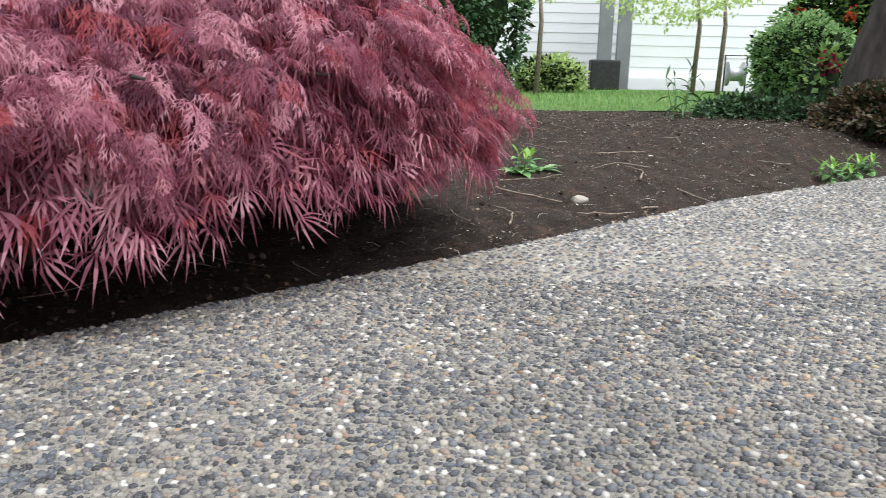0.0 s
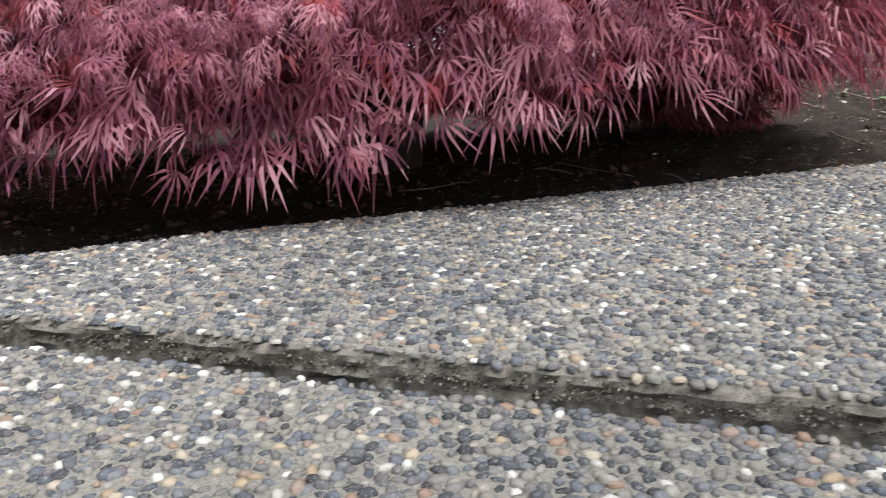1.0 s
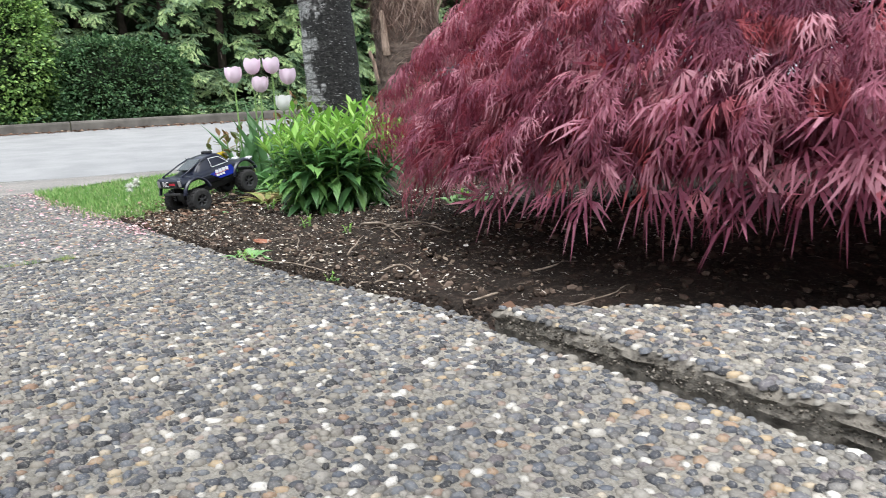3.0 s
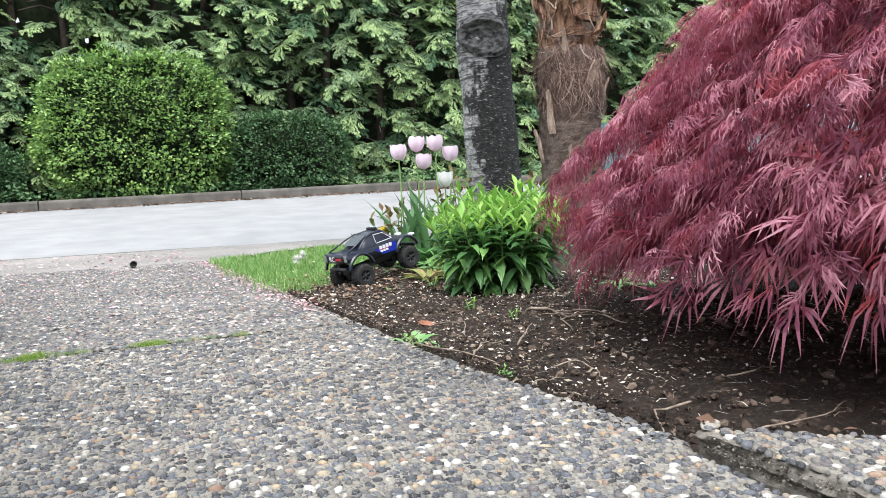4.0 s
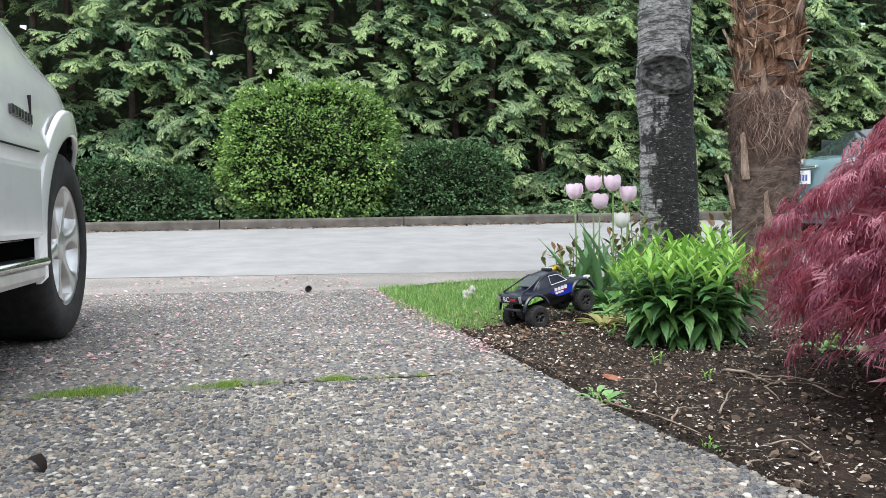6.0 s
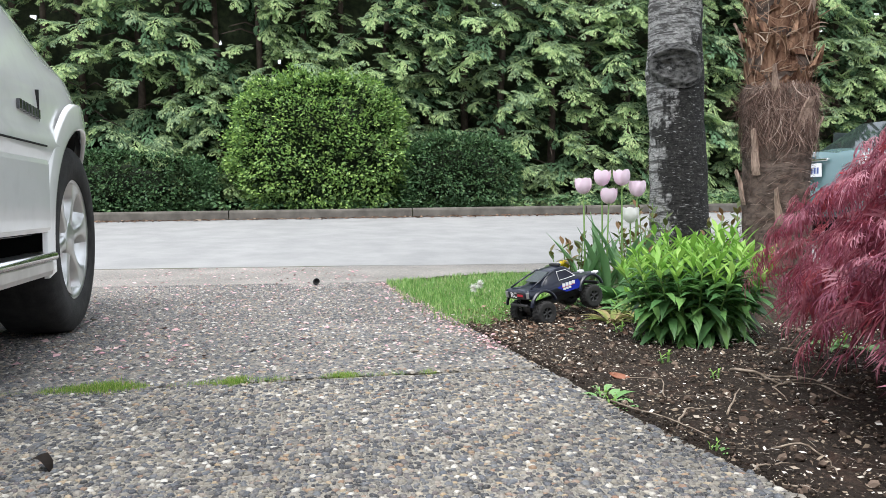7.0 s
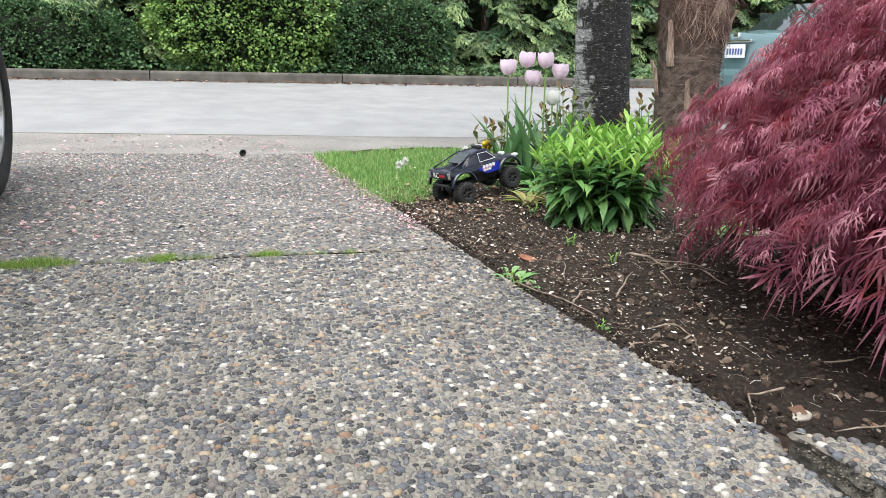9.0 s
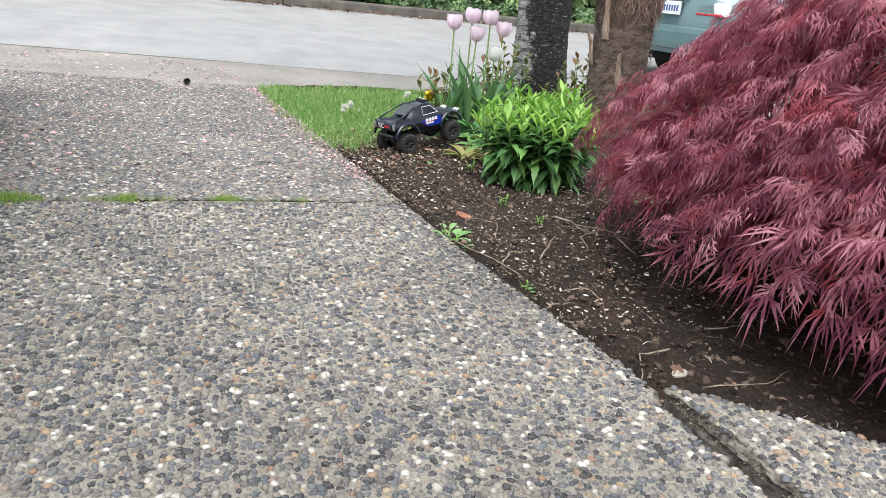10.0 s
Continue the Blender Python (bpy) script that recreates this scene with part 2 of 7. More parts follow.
GRASS = leafy("grass_blades", [(0, (0.09, 0.2, 0.045)), (0.45, (0.17, 0.33, 0.08)), (0.8, (0.28, 0.44, 0.13)), (1, (0.5, 0.5, 0.27))], 0.5, 0.3, 0.3)
TURF = noisy("turf_ground", (0.06, 0.13, 0.02), (0.1, 0.19, 0.035), 8, 0.9, bumps=0.8, dist=0.02)
MOSS = leafy("joint_moss", [(0, (0.11, 0.22, 0.035)), (0.6, (0.2, 0.34, 0.06)), (1, (0.42, 0.42, 0.16))], 0.9, 0.1, 0.3)


def maple_leaf_mat():
    """Purple-red leaves: tone changes from leaf cluster to leaf cluster."""
    m, nt, b = material("purple_maple_leaf", 0.55, 0, 0.3)
    v = coords(nt)
    cell = node(nt, "TexVoronoi", Scale=17, Randomness=1.0)
    nt.links.new(v, cell.inputs["Vector"])
    sep = nt.nodes.new("ShaderNodeSeparateColor")
    nt.links.new(cell.outputs["Color"], sep.inputs[0])
    c = ramp(nt, sep.outputs[0], [(0, (0.085, 0.022, 0.042)), (0.28, (0.2, 0.06, 0.098)), (0.58, (0.35, 0.13, 0.182)), (0.87, (0.58, 0.3, 0.35)), (0.94, (0.36, 0.1, 0.125)), (1, (0.34, 0.07, 0.08))])
    c = mix(nt, c, (0.5, 0.5, 0.5), ramp(nt, noise_tex(nt, v, 45, 4, 0.7), [(0.3, (0,) * 3), (0.75, (0.45,) * 3)]), "OVERLAY")
    nt.links.new(c, b.inputs["Base Color"])
    t = node(nt, "BsdfTranslucent")
    nt.links.new(mix(nt, c, (0.58, 0.1, 0.13), 0.5), t.inputs["Color"])
    mx = node(nt, "MixShader", Fac=0.48)
    nt.links.new(b.outputs[0], mx.inputs[1])
    nt.links.new(t.outputs[0], mx.inputs[2])
    nt.links.new(mx.outputs[0], nt.nodes["Material Output"].inputs[0])
    return m


MAPLE = maple_leaf_mat()
BARK = noisy("maple_bark", (0.025, 0.02, 0.017), (0.07, 0.058, 0.048), 12, 0.9, bumps=0.7, stretch=(1, 1, 0.3))
# spray colour in three depths: light put on the tips, shade put inside
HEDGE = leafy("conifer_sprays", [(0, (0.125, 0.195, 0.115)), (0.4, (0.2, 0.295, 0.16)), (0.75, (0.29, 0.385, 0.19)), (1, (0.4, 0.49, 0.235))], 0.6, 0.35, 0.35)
HEDGE_TIP = leafy("pale_lit_conifer_tips", [(0, (0.22, 0.345, 0.15)), (0.5, (0.34, 0.46, 0.2)), (1, (0.5, 0.59, 0.29))], 0.6, 0.3, 0.4)
HEDGE_SHADED = leafy("shaded_inner_sprays", [(0, (0.06, 0.115, 0.06)), (1, (0.15, 0.25, 0.13))], 0.8, 0.15, 0.1)
SHRUB = leafy("glossy_shrub_leaf", [(0, (0.075, 0.155, 0.045)), (0.5, (0.19, 0.33, 0.085)), (1, (0.38, 0.54, 0.145))], 0.4, 0.5, 0.25)
SHRUB_DARK = leafy("dark_clipped_leaf", [(0, (0.03, 0.07, 0.028)), (0.6, (0.065, 0.14, 0.055)), (1, (0.12, 0.21, 0.08))], 0.5, 0.4, 0.15)
DRYLEAF = leafy("dry_leaves", [(0, (0.06, 0.034, 0.024)), (0.5, (0.15, 0.09, 0.062)), (0.85, (0.25, 0.165, 0.115)), (1, (0.38, 0.29, 0.21))], 0.9, 0.1, 0.05)
TWIG = noisy("grey_twig", (0.12, 0.09, 0.065), (0.32, 0.26, 0.2), 40, 0.9)
DEADWOOD = noisy("inner_branch", (0.035, 0.025, 0.018), (0.07, 0.05, 0.04), 10, 0.9)
WHITE_PAINT = noisy("white_siding_paint", (0.84, 0.85, 0.84), (0.88, 0.88, 0.87), 1.5, 0.6, bumps=0.1, fine=40)
TRIM = noisy("grey_trim_paint", (0.19, 0.2, 0.2), (0.25, 0.26, 0.255), 2, 0.6, bumps=0.1, fine=40)


# ---------------------------------------------------------------- ground
def lin(x, x0, x1):
    return min(1.0, max(0.0, (x - x0) / (x1 - x0)))


def edge_y(x):
    """The line where the driveway meets the bed."""
    return 1.205 + 0.105 * (x + 2.3)


ROAD_NEAR, KERB_X = -8.75, -15.0


def road_z(x, y):
    return SLOPE * ROAD_NEAR + (ROAD_NEAR - x) * 0.054 * lin(-x, 8.75, 9.4) + 0.01 * (y - 1) * lin(-x, 9.5, 15)


SLAB = [(-2.26, 1.19), (-2.13, 1.36), (-1.83, 1.68), (-1.53, 1.98), (-1.02, 2.49), (-0.5, 3.02), (0.59, 4.2), (1.4, 4.9), (4.5, 7.4), (9.0, 7.4), (9.0, 1.94)]


def inside(px, py, poly):
    hit = False
    for (x0, y0), (x1, y1) in zip(poly, poly[1:] + poly[:1]):
        if (y0 > py) != (y1 > py) and px < (x1 - x0) * (py - y0) / (y1 - y0) + x0:
            hit = not hit
    return hit


def bed_z(x, y):
    """Soil height: low at the slabs, slightly mounded inside, rising to the back lawn."""
    d = y - edge_y(x) if x < -2.2 else min(1.5, (y - 1.2 - (x + 2.26)) * 0.7 + 0.0)
    d = max(0.0, d)
    back = lin(y, 2.7, 6.5)
    rise = 0.045 * lin(d, 0.05, 0.7) + 0.2 * back * back * (3 - 2 * back) * lin(x, -2.6, -1.2) * lin(d, 0.0, 0.6)
    return SLOPE * max(x, -8.75) - 0.01 + rise


def slab_mesh(poly, top, thick, name, material, wobble=0.0, steps=0.05):
    """A slab with a finely broken rim."""
    rim = []
    for (x0, y0), (x1, y1) in zip(poly, poly[1:] + poly[:1]):
        n = max(1, int(math.hypot(x1 - x0, y1 - y0) / steps))
        for i in range(n):
            k = i / n
            rim.append((x0 + (x1 - x0) * k, y0 + (y1 - y0) * k))
    verts, faces = [], []
    rows = [(0.0, -0.01), (-0.005, -0.001), (-0.012, 0.001), (-0.02, -0.001), (-0.028, 0.0), (-0.038, 0.0), (-thick, 0.0)]
    for layer, (dz, grow) in enumerate(rows):
        for i, (x, y) in enumerate(rim):
            a, c = Vector(rim[i - 1]), Vector(rim[(i + 1) % len(rim)])
            t = (c - a).normalized()
            out = Vector((t.y, -t.x))
            w = (value_noise(x, y, layer * 0.3, 14) + 0.7 * noise.noise(Vector((x * 55, y * 55, layer * 2.1)))) * wobble
            p = Vector((x, y)) + out * (-(grow + w))
            verts.append((p.x, p.y, dz))
    n = len(rim)
    for layer in range(len(rows) - 1):
        for i in range(n):
            j = (i + 1) % n
            faces.append((layer * n + i, layer * n + j, (layer + 1) * n + j, (layer + 1) * n + i))
    faces.append(tuple(range(n))[::-1])
    me = mesh_from(verts, faces, material if isinstance(material, list) else [material], False, name)
    if isinstance(material, list):
        me.polygons.foreach_set("material_index", [1] * n * (len(rows) - 1) + [0])
    me.validate()
    bm = bmesh.new()
    bm.from_mesh(me)
    bmesh.ops.recalc_face_normals(bm, faces=bm.faces)
    for i in range(10):
        bmesh.ops.bisect_plane(bm, geom=bm.verts[:] + bm.edges[:] + bm.faces[:], plane_co=(-3.35 + 0.125 * i, 0, 0), plane_no=(1, 0, 0))
    bmesh.ops.triangulate(bm, faces=[f for f in bm.faces if len(f.verts) > 4])
    for q in bm.verts:
        q.co.z += top(q.co.x)
    bm.to_mesh(me)
    bm.free()
    return me


def rise(x):
    k = lin(x, -3.3, -2.25)
    return 0.03 * k * k * (3 - 2 * k)


drive_top = lambda x: SLOPE * x + rise(x)
walk_top = lambda x: SLOPE * x + 0.06

# outer land, one sheet to the horizon, lying below the built surfaces
def land_z(x, y):
    if x < KERB_X - 0.1:
        return 0.36 + 0.01 * (y - 1) + 0.02 * min(3.0, KERB_X - x)
    if x < ROAD_NEAR:
        return road_z(x, y) - 0.06
    if y > 1.0:
        return bed_z(x, y) - 0.09
    return SLOPE * x - 0.16


xs = [-900, -300, -100, -50, -30, -22, -18, -16.5, -15.4, -15.15, -15.0, -14, -12, -10, -9.4, -8.75, -8, -7, -6, -5, -4, -3, -2, -1, 0, 1, 2, 3, 5, 8, 12, 20, 50, 150, 500, 900]
ys = [-900, -300, -100, -40, -20, -10, -6, -3, -1, 0, 0.7, 1, 1.5, 2, 3, 4, 5, 6, 7, 8, 9, 10, 12, 14, 16, 18, 22, 30, 60, 150, 500, 900]
gv = [(x, y, land_z(max(-40, min(20, x)), max(-20, min(25, y)))) for y in ys for x in xs]
gf = [(j * len(xs) + i, j * len(xs) + i + 1, (j + 1) * len(xs) + i + 1, (j + 1) * len(xs) + i) for j in range(len(ys) - 1) for i in range(len(xs) - 1)]
put("ground", mesh_from(gv, gf, noisy("bare_ground", (0.05, 0.045, 0.03), (0.08, 0.08, 0.045), 1.5, 0.95, bumps=0.6, dist=0.03), True), label="dark earth ground reaching to the horizon", category="ground", kind="structure")

# driveway: two cast panels with a mossy joint between them
JOINT = [(-3.62, -0.75), (-3.7, -0.4), (-3.745, 0.0), (-3.8, 0.4), (-3.82, 0.7), (-3.83, 1.09)]
near_panel = [(-3.82, edge_y(-3.82)), (-3.05, edge_y(-3.05)), (-2.3, 1.2), (-2.24, 1.17), (9.0, 1.93), (9.0, -6), (-3.15, -6), (-3.605, -0.75), *[(x + 0.012, y) for x, y in JOINT[1:-1]]]
far_panel = [(-3.85, edge_y(-3.85)), *[(x - 0.012, y) for x, y in JOINT[::-1][1:]], (-3.2, -6), (-7.0, -6), (-7.0, -0.8), (-7.0, 0.0), (-7.1, edge_y(-7.1)), (-5.2, edge_y(-5.2))]
drive = empty("driveway", Matrix(), "exposed-aggregate concrete driveway with pebbles showing", "driveway", kind="structure")
put("panel", slab_mesh(near_panel, drive_top, 0.1, "panel", [PEB_MORTAR, MORTAR], 0.01), drive)
put("panel", slab_mesh(far_panel, drive_top, 0.1, "panel", [AGG, MORTAR], 0.012), drive)
walkway = put("walkway", slab_mesh(SLAB, walk_top, 0.09, "walkway", [PEB_MORTAR, MORTAR], 0.008, 0.008), label="raised exposed-aggregate walkway slab with a rough broken edge", category="walkway", kind="structure")

# apron strip and road
def strip(x_list, y_list, zf, material, name):
    v = [(x, y, zf(x, y)) for y in y_list for x in x_list]
    n = len(x_list)
    f = [(j * n + i, j * n + i + 1, (j + 1) * n + i + 1, (j + 1) * n + i) for j in range(len(y_list) - 1) for i in range(n - 1)]
    return mesh_from(v, f, material, True, name)


ylong = [-60, -30, -15, -8, -4, -2, 0, 2, 4, 6, 8, 12, 16, 22, 30, 60]
put("pavement", strip([-8.75, -8.2, -7.6, -7.02], ylong, lambda x, y: SLOPE * x - 0.006, APRON, "apron"), label="pale worn concrete apron between driveway and road", category="pavement", kind="structure")
put("road", strip([-15.02, -14, -13, -12, -11, -10, -9.4, -9.0, -8.76], ylong, lambda x, y: road_z(x, y) - 0.012, ASPHALT, "road"), label="light grey worn asphalt street", category="road", kind="structure")
put("gutter", strip([-8.785, -8.74], [-20 + 0.5 * i for i in range(81)], lambda x, y: road_z(x, y) - 0.004 + 0.004 * noise.noise(Vector((y * 3, x * 40, 0))), noisy("grimy_joint", (0.05, 0.045, 0.035), (0.12, 0.12, 0.07), 12, 0.95), "gutter"), label="grimy joint between the apron and the road", category="gutter", kind="structure")

# ---------------------------------------------------------------- planting bed
PATCH = [(-4.7, 0.935), (-5.2, 0.86), (-5.9, 0.785), (-6.5, 0.72), (-6.95, 0.68), (-7.08, 0.8), (-7.1, 1.5), (-7.15, 2.2), (-7.4, 4.5), (-6.5, 4.5), (-6.35, 2.9), (-6.0, 1.85), (-5.6, 1.5), (-5.2, 1.22), (-4.95, 1.09)]
BACK_LAWN = [(-6, 8.6), (-1.5, 8.3), (0.3, 8.4), (1.2, 8.7), (2.6, 8.4), (5, 8.6), (9, 9), (9, 15), (-6, 15)]


def patch_z(x, y):
    return max(SLOPE * x, bed_z(x, y) - 0.004)


def bed_surface():
    X = np.concatenate([np.linspace(-7.2, -1.62, 104), np.linspace(-1.6, 2.6, 140), np.linspace(2.65, 6.0, 24)])
    Y = np.concatenate([np.linspace(0.62, 3.2, 140), np.linspace(3.22, 8.4, 150), np.linspace(8.45, 9.3, 8)])
    nx, ny = len(X), len(Y)
    verts = []
    for y in Y:
        for x in X:
            z = bed_z(x, y)
            if inside(x, y, SLAB) or (y < edge_y(x) - 0.02 and x < -2.2) or (x > -2.2 and y < 1.3):
                z -= 0.05
            elif inside(x, y, PATCH) or inside(x, y, BACK_LAWN):
                z -= 0.035
            else:
                k = noise.fractal(Vector((x * 9, y * 9, 0)), 0.8, 2.1, 4)
                z += (0.012 + 0.012 * (y > 3)) * k + (0.012 + 0.01 * (y > 3)) * max(0, noise.noise(Vector((x * 22, y * 22, 3))))
            verts.append((x, y, z))
    idx = np.arange(nx * ny).reshape(ny, nx)
    f = np.stack([idx[:-1, :-1], idx[:-1, 1:], idx[1:, 1:], idx[1:, :-1]], -1).reshape(-1, 4)
    return array_mesh(np.array(verts), f, SOIL, True, "bed")


bed = put("soil_bed", bed_surface(), label="dark crumbly soil bed beside the driveway", category="soil", kind="structure")
# chips and clods strewn over the bed


def in_bed(x, y):
    if x < -2.2:
        return y > edge_y(x) + 0.01
    return not inside(x, y, SLAB) and y > 1.25 + (x + 2.2) * 1.02


def strewn(n, x0, x1, y0, y1, bias=1.0):
    out = []
    while len(out) < n:
        x, y = rng.uniform(x0, x1), y0 + (y1 - y0) * rng.random() ** bias
        if in_bed(x, y):
            out.append((x, y, bed_z(x, y)))
    return np.array(out)


def random_turns(n, flat=0.4):
    nrm = np.stack([rng.normal(0, flat, n), rng.normal(0, flat, n), np.ones(n)], 1)
    a = rng.uniform(0, 2 * np.pi, n)
    return frames_of(np.stack([np.cos(a), np.sin(a), rng.normal(0, flat * 0.5, n)], 1), nrm)


flat_v = [(-0.25, -1.1, 0), (0.5, -0.5, 0.12), (0.2, 1.2, 0.1), (-0.5, 0.4, 0.0)]
p = np.concatenate([strewn(11500, -5.2, -2.6, 0.9, 2.4, 1.6), strewn(500, -2.6, -1.0, 1.2, 3.2), strewn(3500, -6.8, -4, 0.9, 2.6), strewn(4500, -1.5, 2.5, 2.6, 8.2)])
p[:, 2] += rng.uniform(0.004, 0.02, len(p)) + 0.012 * (p[:, 1] > 3)
v, f = scatter(flat_v, [(0, 1, 2, 3)], p, random_turns(len(p), 0.5), rng.lognormal(-5.85, 0.5, len(p)).clip(0.0013, 0.0105) * (1 + 0.25 * (p[:, 1] > 3)))
put("wood_chips", array_mesh(v, f, CHIP), label="pale wood chips and petals strewn over the soil", category="chips", kind="stuff")

clod_v, clod_f = [], []
bm = bmesh.new()
bmesh.ops.create_icosphere(bm, subdivisions=1, radius=1)
for q in bm.verts:
    k = 0.75 + 0.5 * noise.noise(q.co * 1.7)
    clod_v.append((q.co.x * k, q.co.y * k, q.co.z * k * 0.7))
bmesh.ops.triangulate(bm, faces=bm.faces[:])
clod_f = [tuple(x.index for x in fc.verts) for fc in bm.faces]
bm.free()
p = np.concatenate([strewn(4800, -5.0, -1.2, 0.9, 3.0, 1.3), strewn(160, -1.5, 2.0, 2.6, 7.6)])
p[:, 2] += 0.004 + 0.012 * (p[:, 1] > 3)
CLOD = leafy("soil_clod", [(0, (0.02, 0.015, 0.012)), (0.5, (0.06, 0.044, 0.034)), (0.85, (0.1, 0.073, 0.056)), (1, (0.18, 0.135, 0.105))], 0.95, 0.1, 0.0)
v, f = scatter(clod_v, clod_f, p, random_turns(len(p), 0.8), rng.lognormal(-5.0, 0.6, len(p)).clip(0.002, 0.018))
put("soil_clods", array_mesh(v, f, CLOD, False), label="loose dark clods of soil", category="soil", kind="stuff")

# soil crumbs spilled over the driveway's edge
p = np.stack([rng.uniform(-4.9, -2.3, 2200), rng.normal(0.0, 0.03, 2200), np.zeros(2200)], 1)
p[:, 1] += edge_y(p[:, 0])
p[:, 2] = SLOPE * p[:, 0] + [rise(x) for x in p[:, 0]]
v, f = scatter(clod_v, clod_f, p, random_turns(len(p), 0.8), rng.lognormal(-5.8, 0.5, len(p)).clip(0.0012, 0.009))
put("soil_crumbs", array_mesh(v, f, SOIL, False), label="soil crumbs spilled over the driveway edge", category="soil", kind="stuff")

# fine roots and straw on the soil
p = np.concatenate([strewn(2600, -4.8, -1.2, 0.9, 2.6, 1.3), strewn(4200, -1.5, 2.2, 2.6, 8.2)])
p[:, 2] += rng.uniform(0.008, 0.02, len(p)) + 0.012 * (p[:, 1] > 3)
straw_v = [(0, -1, 0), (0.05, -0.95, 0.02), (0.14, 0, 0.12), (0.2, 0, 0.12), (0.0, 1, 0), (0.04, 1, 0.0)]
v, f = scatter(straw_v, [(0, 1, 3, 2), (2, 3, 5, 4)], p, random_turns(len(p), 0.2), rng.uniform(0.005, 0.019, len(p)) * (1 + 0.8 * (p[:, 1] > 3)))
put("straw", array_mesh(v, f, CHIP), label="fine pale roots and straw on the soil", category="straw", kind="stuff")

# grass patch between the bed, the apron and the tulips
def back_z(x, y):
    return bed_z(x, min(y, 8.6)) + 0.012 * max(0.0, y - 8.5) + 0.006


def turf(name, poly, zf, lift, label):
    bm = bmesh.new()
    bm.faces.new([bm.verts.new((x, y, 0)) for x, y in poly])
    xs, ys = [q[0] for q in poly], [q[1] for q in poly]
    for lo, hi, no in ((min(xs), max(xs), (1, 0, 0)), (min(ys), max(ys), (0, 1, 0))):
        for i in range(1, 14):
            c = lo + (hi - lo) * i / 14
            bmesh.ops.bisect_plane(bm, geom=bm.verts[:] + bm.edges[:] + bm.faces[:], plane_co=(no[0] * c, no[1] * c, 0), plane_no=no)
    for q in bm.verts:
        q.co.z = zf(q.co.x, q.co.y) + lift
    me = bpy.data.meshes.new(name)
    bm.to_mesh(me)
    bm.free()
    me.materials.append(TURF)
    put(name, me, label=label, category="turf", kind="structure")


turf("turf", PATCH, patch_z, -0.012, "mown turf under the roadside grass")
turf("back_lawn_turf", BACK_LAWN, back_z, 0.0, "mown turf of the back lawn")
blade_v = [(-0.05, 0, 0), (0.05, 0, 0), (-0.035, 0.12, 0.55), (0.035, 0.12, 0.55), (0.0, 0.4, 1.0)]
blade_f = [(0, 1, 3), (0, 3, 2), (2, 3, 4)]


def blades(n, poly, zf, size, box):
    pts = []
    while len(pts) < n:
        x, y = rng.uniform(box[0], box[1]), rng.uniform(box[2], box[3])
        if inside(x + 0.16 * noise.noise(Vector((x * 11, y * 11, 1))), y + 0.1 * noise.noise(Vector((x * 11, y * 11, 5))) + 0.04 * rng.normal(), poly):
            pts.append((x, y, zf(x, y)))
    a = rng.uniform(0, 2 * np.pi, n)
    fwd = np.stack([np.cos(a), np.sin(a), rng.normal(0, 0.25, n)], 1)
    nrm = np.stack([rng.normal(0, 0.25, n), rng.normal(0, 0.25, n), np.ones(n)], 1)
    return scatter(blade_v, blade_f, np.array(pts), frames_of(fwd, nrm), size * rng.uniform(0.5, 1.2, n))


v, f = blades(30000, PATCH, patch_z, 0.035, (-8, -4.7, 0.7, 4.5))
put("grass_patch", array_mesh(v, f, GRASS), label="bright green grass patch beside the road", category="grass", kind="stuff")
v, f = blades(16000, BACK_LAWN, back_z, 0.06, (-3, 6, 8.2, 14))
put("back_lawn_grass", array_mesh(v, f, GRASS), label="bright green back lawn grass", category="grass", kind="stuff")

# ---------------------------------------------------------------- weeping maple
MC, MA, MB_, MROT, MH = Vector((-1.97, 2.76, 0)), 1.76, 1.13, radians(30.7), 1.75


def maple_leaf(lobes=7, teeth=2, seed=0):
    """One dissected leaf: slim lobes that bend forward and droop, with fine forward teeth, in side, forward, normal."""
    rr = random.Random(seed)
    v, f = [(0.0, 0.0, 0.0)], []
    for i in range(lobes):
        u = i / (lobes - 1) * 2 - 1
        a0 = u * 1.4 + rr.uniform(-0.12, 0.12)
        ln = (1.0 - 0.42 * abs(u) ** 1.3) * rr.uniform(0.86, 1.1)
        sag = rr.uniform(0.3, 0.7)

        def at(k, w, h=0.0):
            a = a0 * (1 - 0.24 * k)
            return (math.sin(a) * ln * k + math.cos(a) * w, math.cos(a) * ln * k - math.sin(a) * w, 0.14 * k - sag * k * k * ln - 0.12 * abs(u) * k + h)
        b = len(v)
        if not teeth:
            v += [at(0.45, -0.038), at(0.45, 0.038), at(1.0, 0)]
            f += [(0, b + 1, b), (b, b + 1, b + 2)]
            continue
        v += [at(0.5, -0.021), at(0.5, 0.021), at(1.1, 0.0)]
        f += [(0, b + 1, b), (b, b + 1, b + 2)]
        for k in range(teeth):
            q = 0.3 + 0.5 * k / teeth
            w = (0.118 - 0.025 * k) * rr.uniform(0.8, 1.2)
            for side in (-1, 1):
                c = len(v)
                p = q + 0.08 * (side > 0)
                v += [at(p, 0.0), at(p + 0.15, side * 0.016), at(p + 0.27, side * w, -0.03)]
                f.append((c, c + 1, c + 2))
    return np.array(v), np.array(f)


def maple_point(th, r, z):
    x, y = MA * r * math.cos(th), MB_ * r * math.sin(th)
    c, s = math.cos(MROT), math.sin(MROT)
    return MC.x + x * c - y * s, MC.y + x * s + y * c, z


RIM_AT = np.radians([-60, -30, 0, 60, 120, 160, 180, 200, 215, 230, 240, 250, 260, 270, 300, 330, 360])
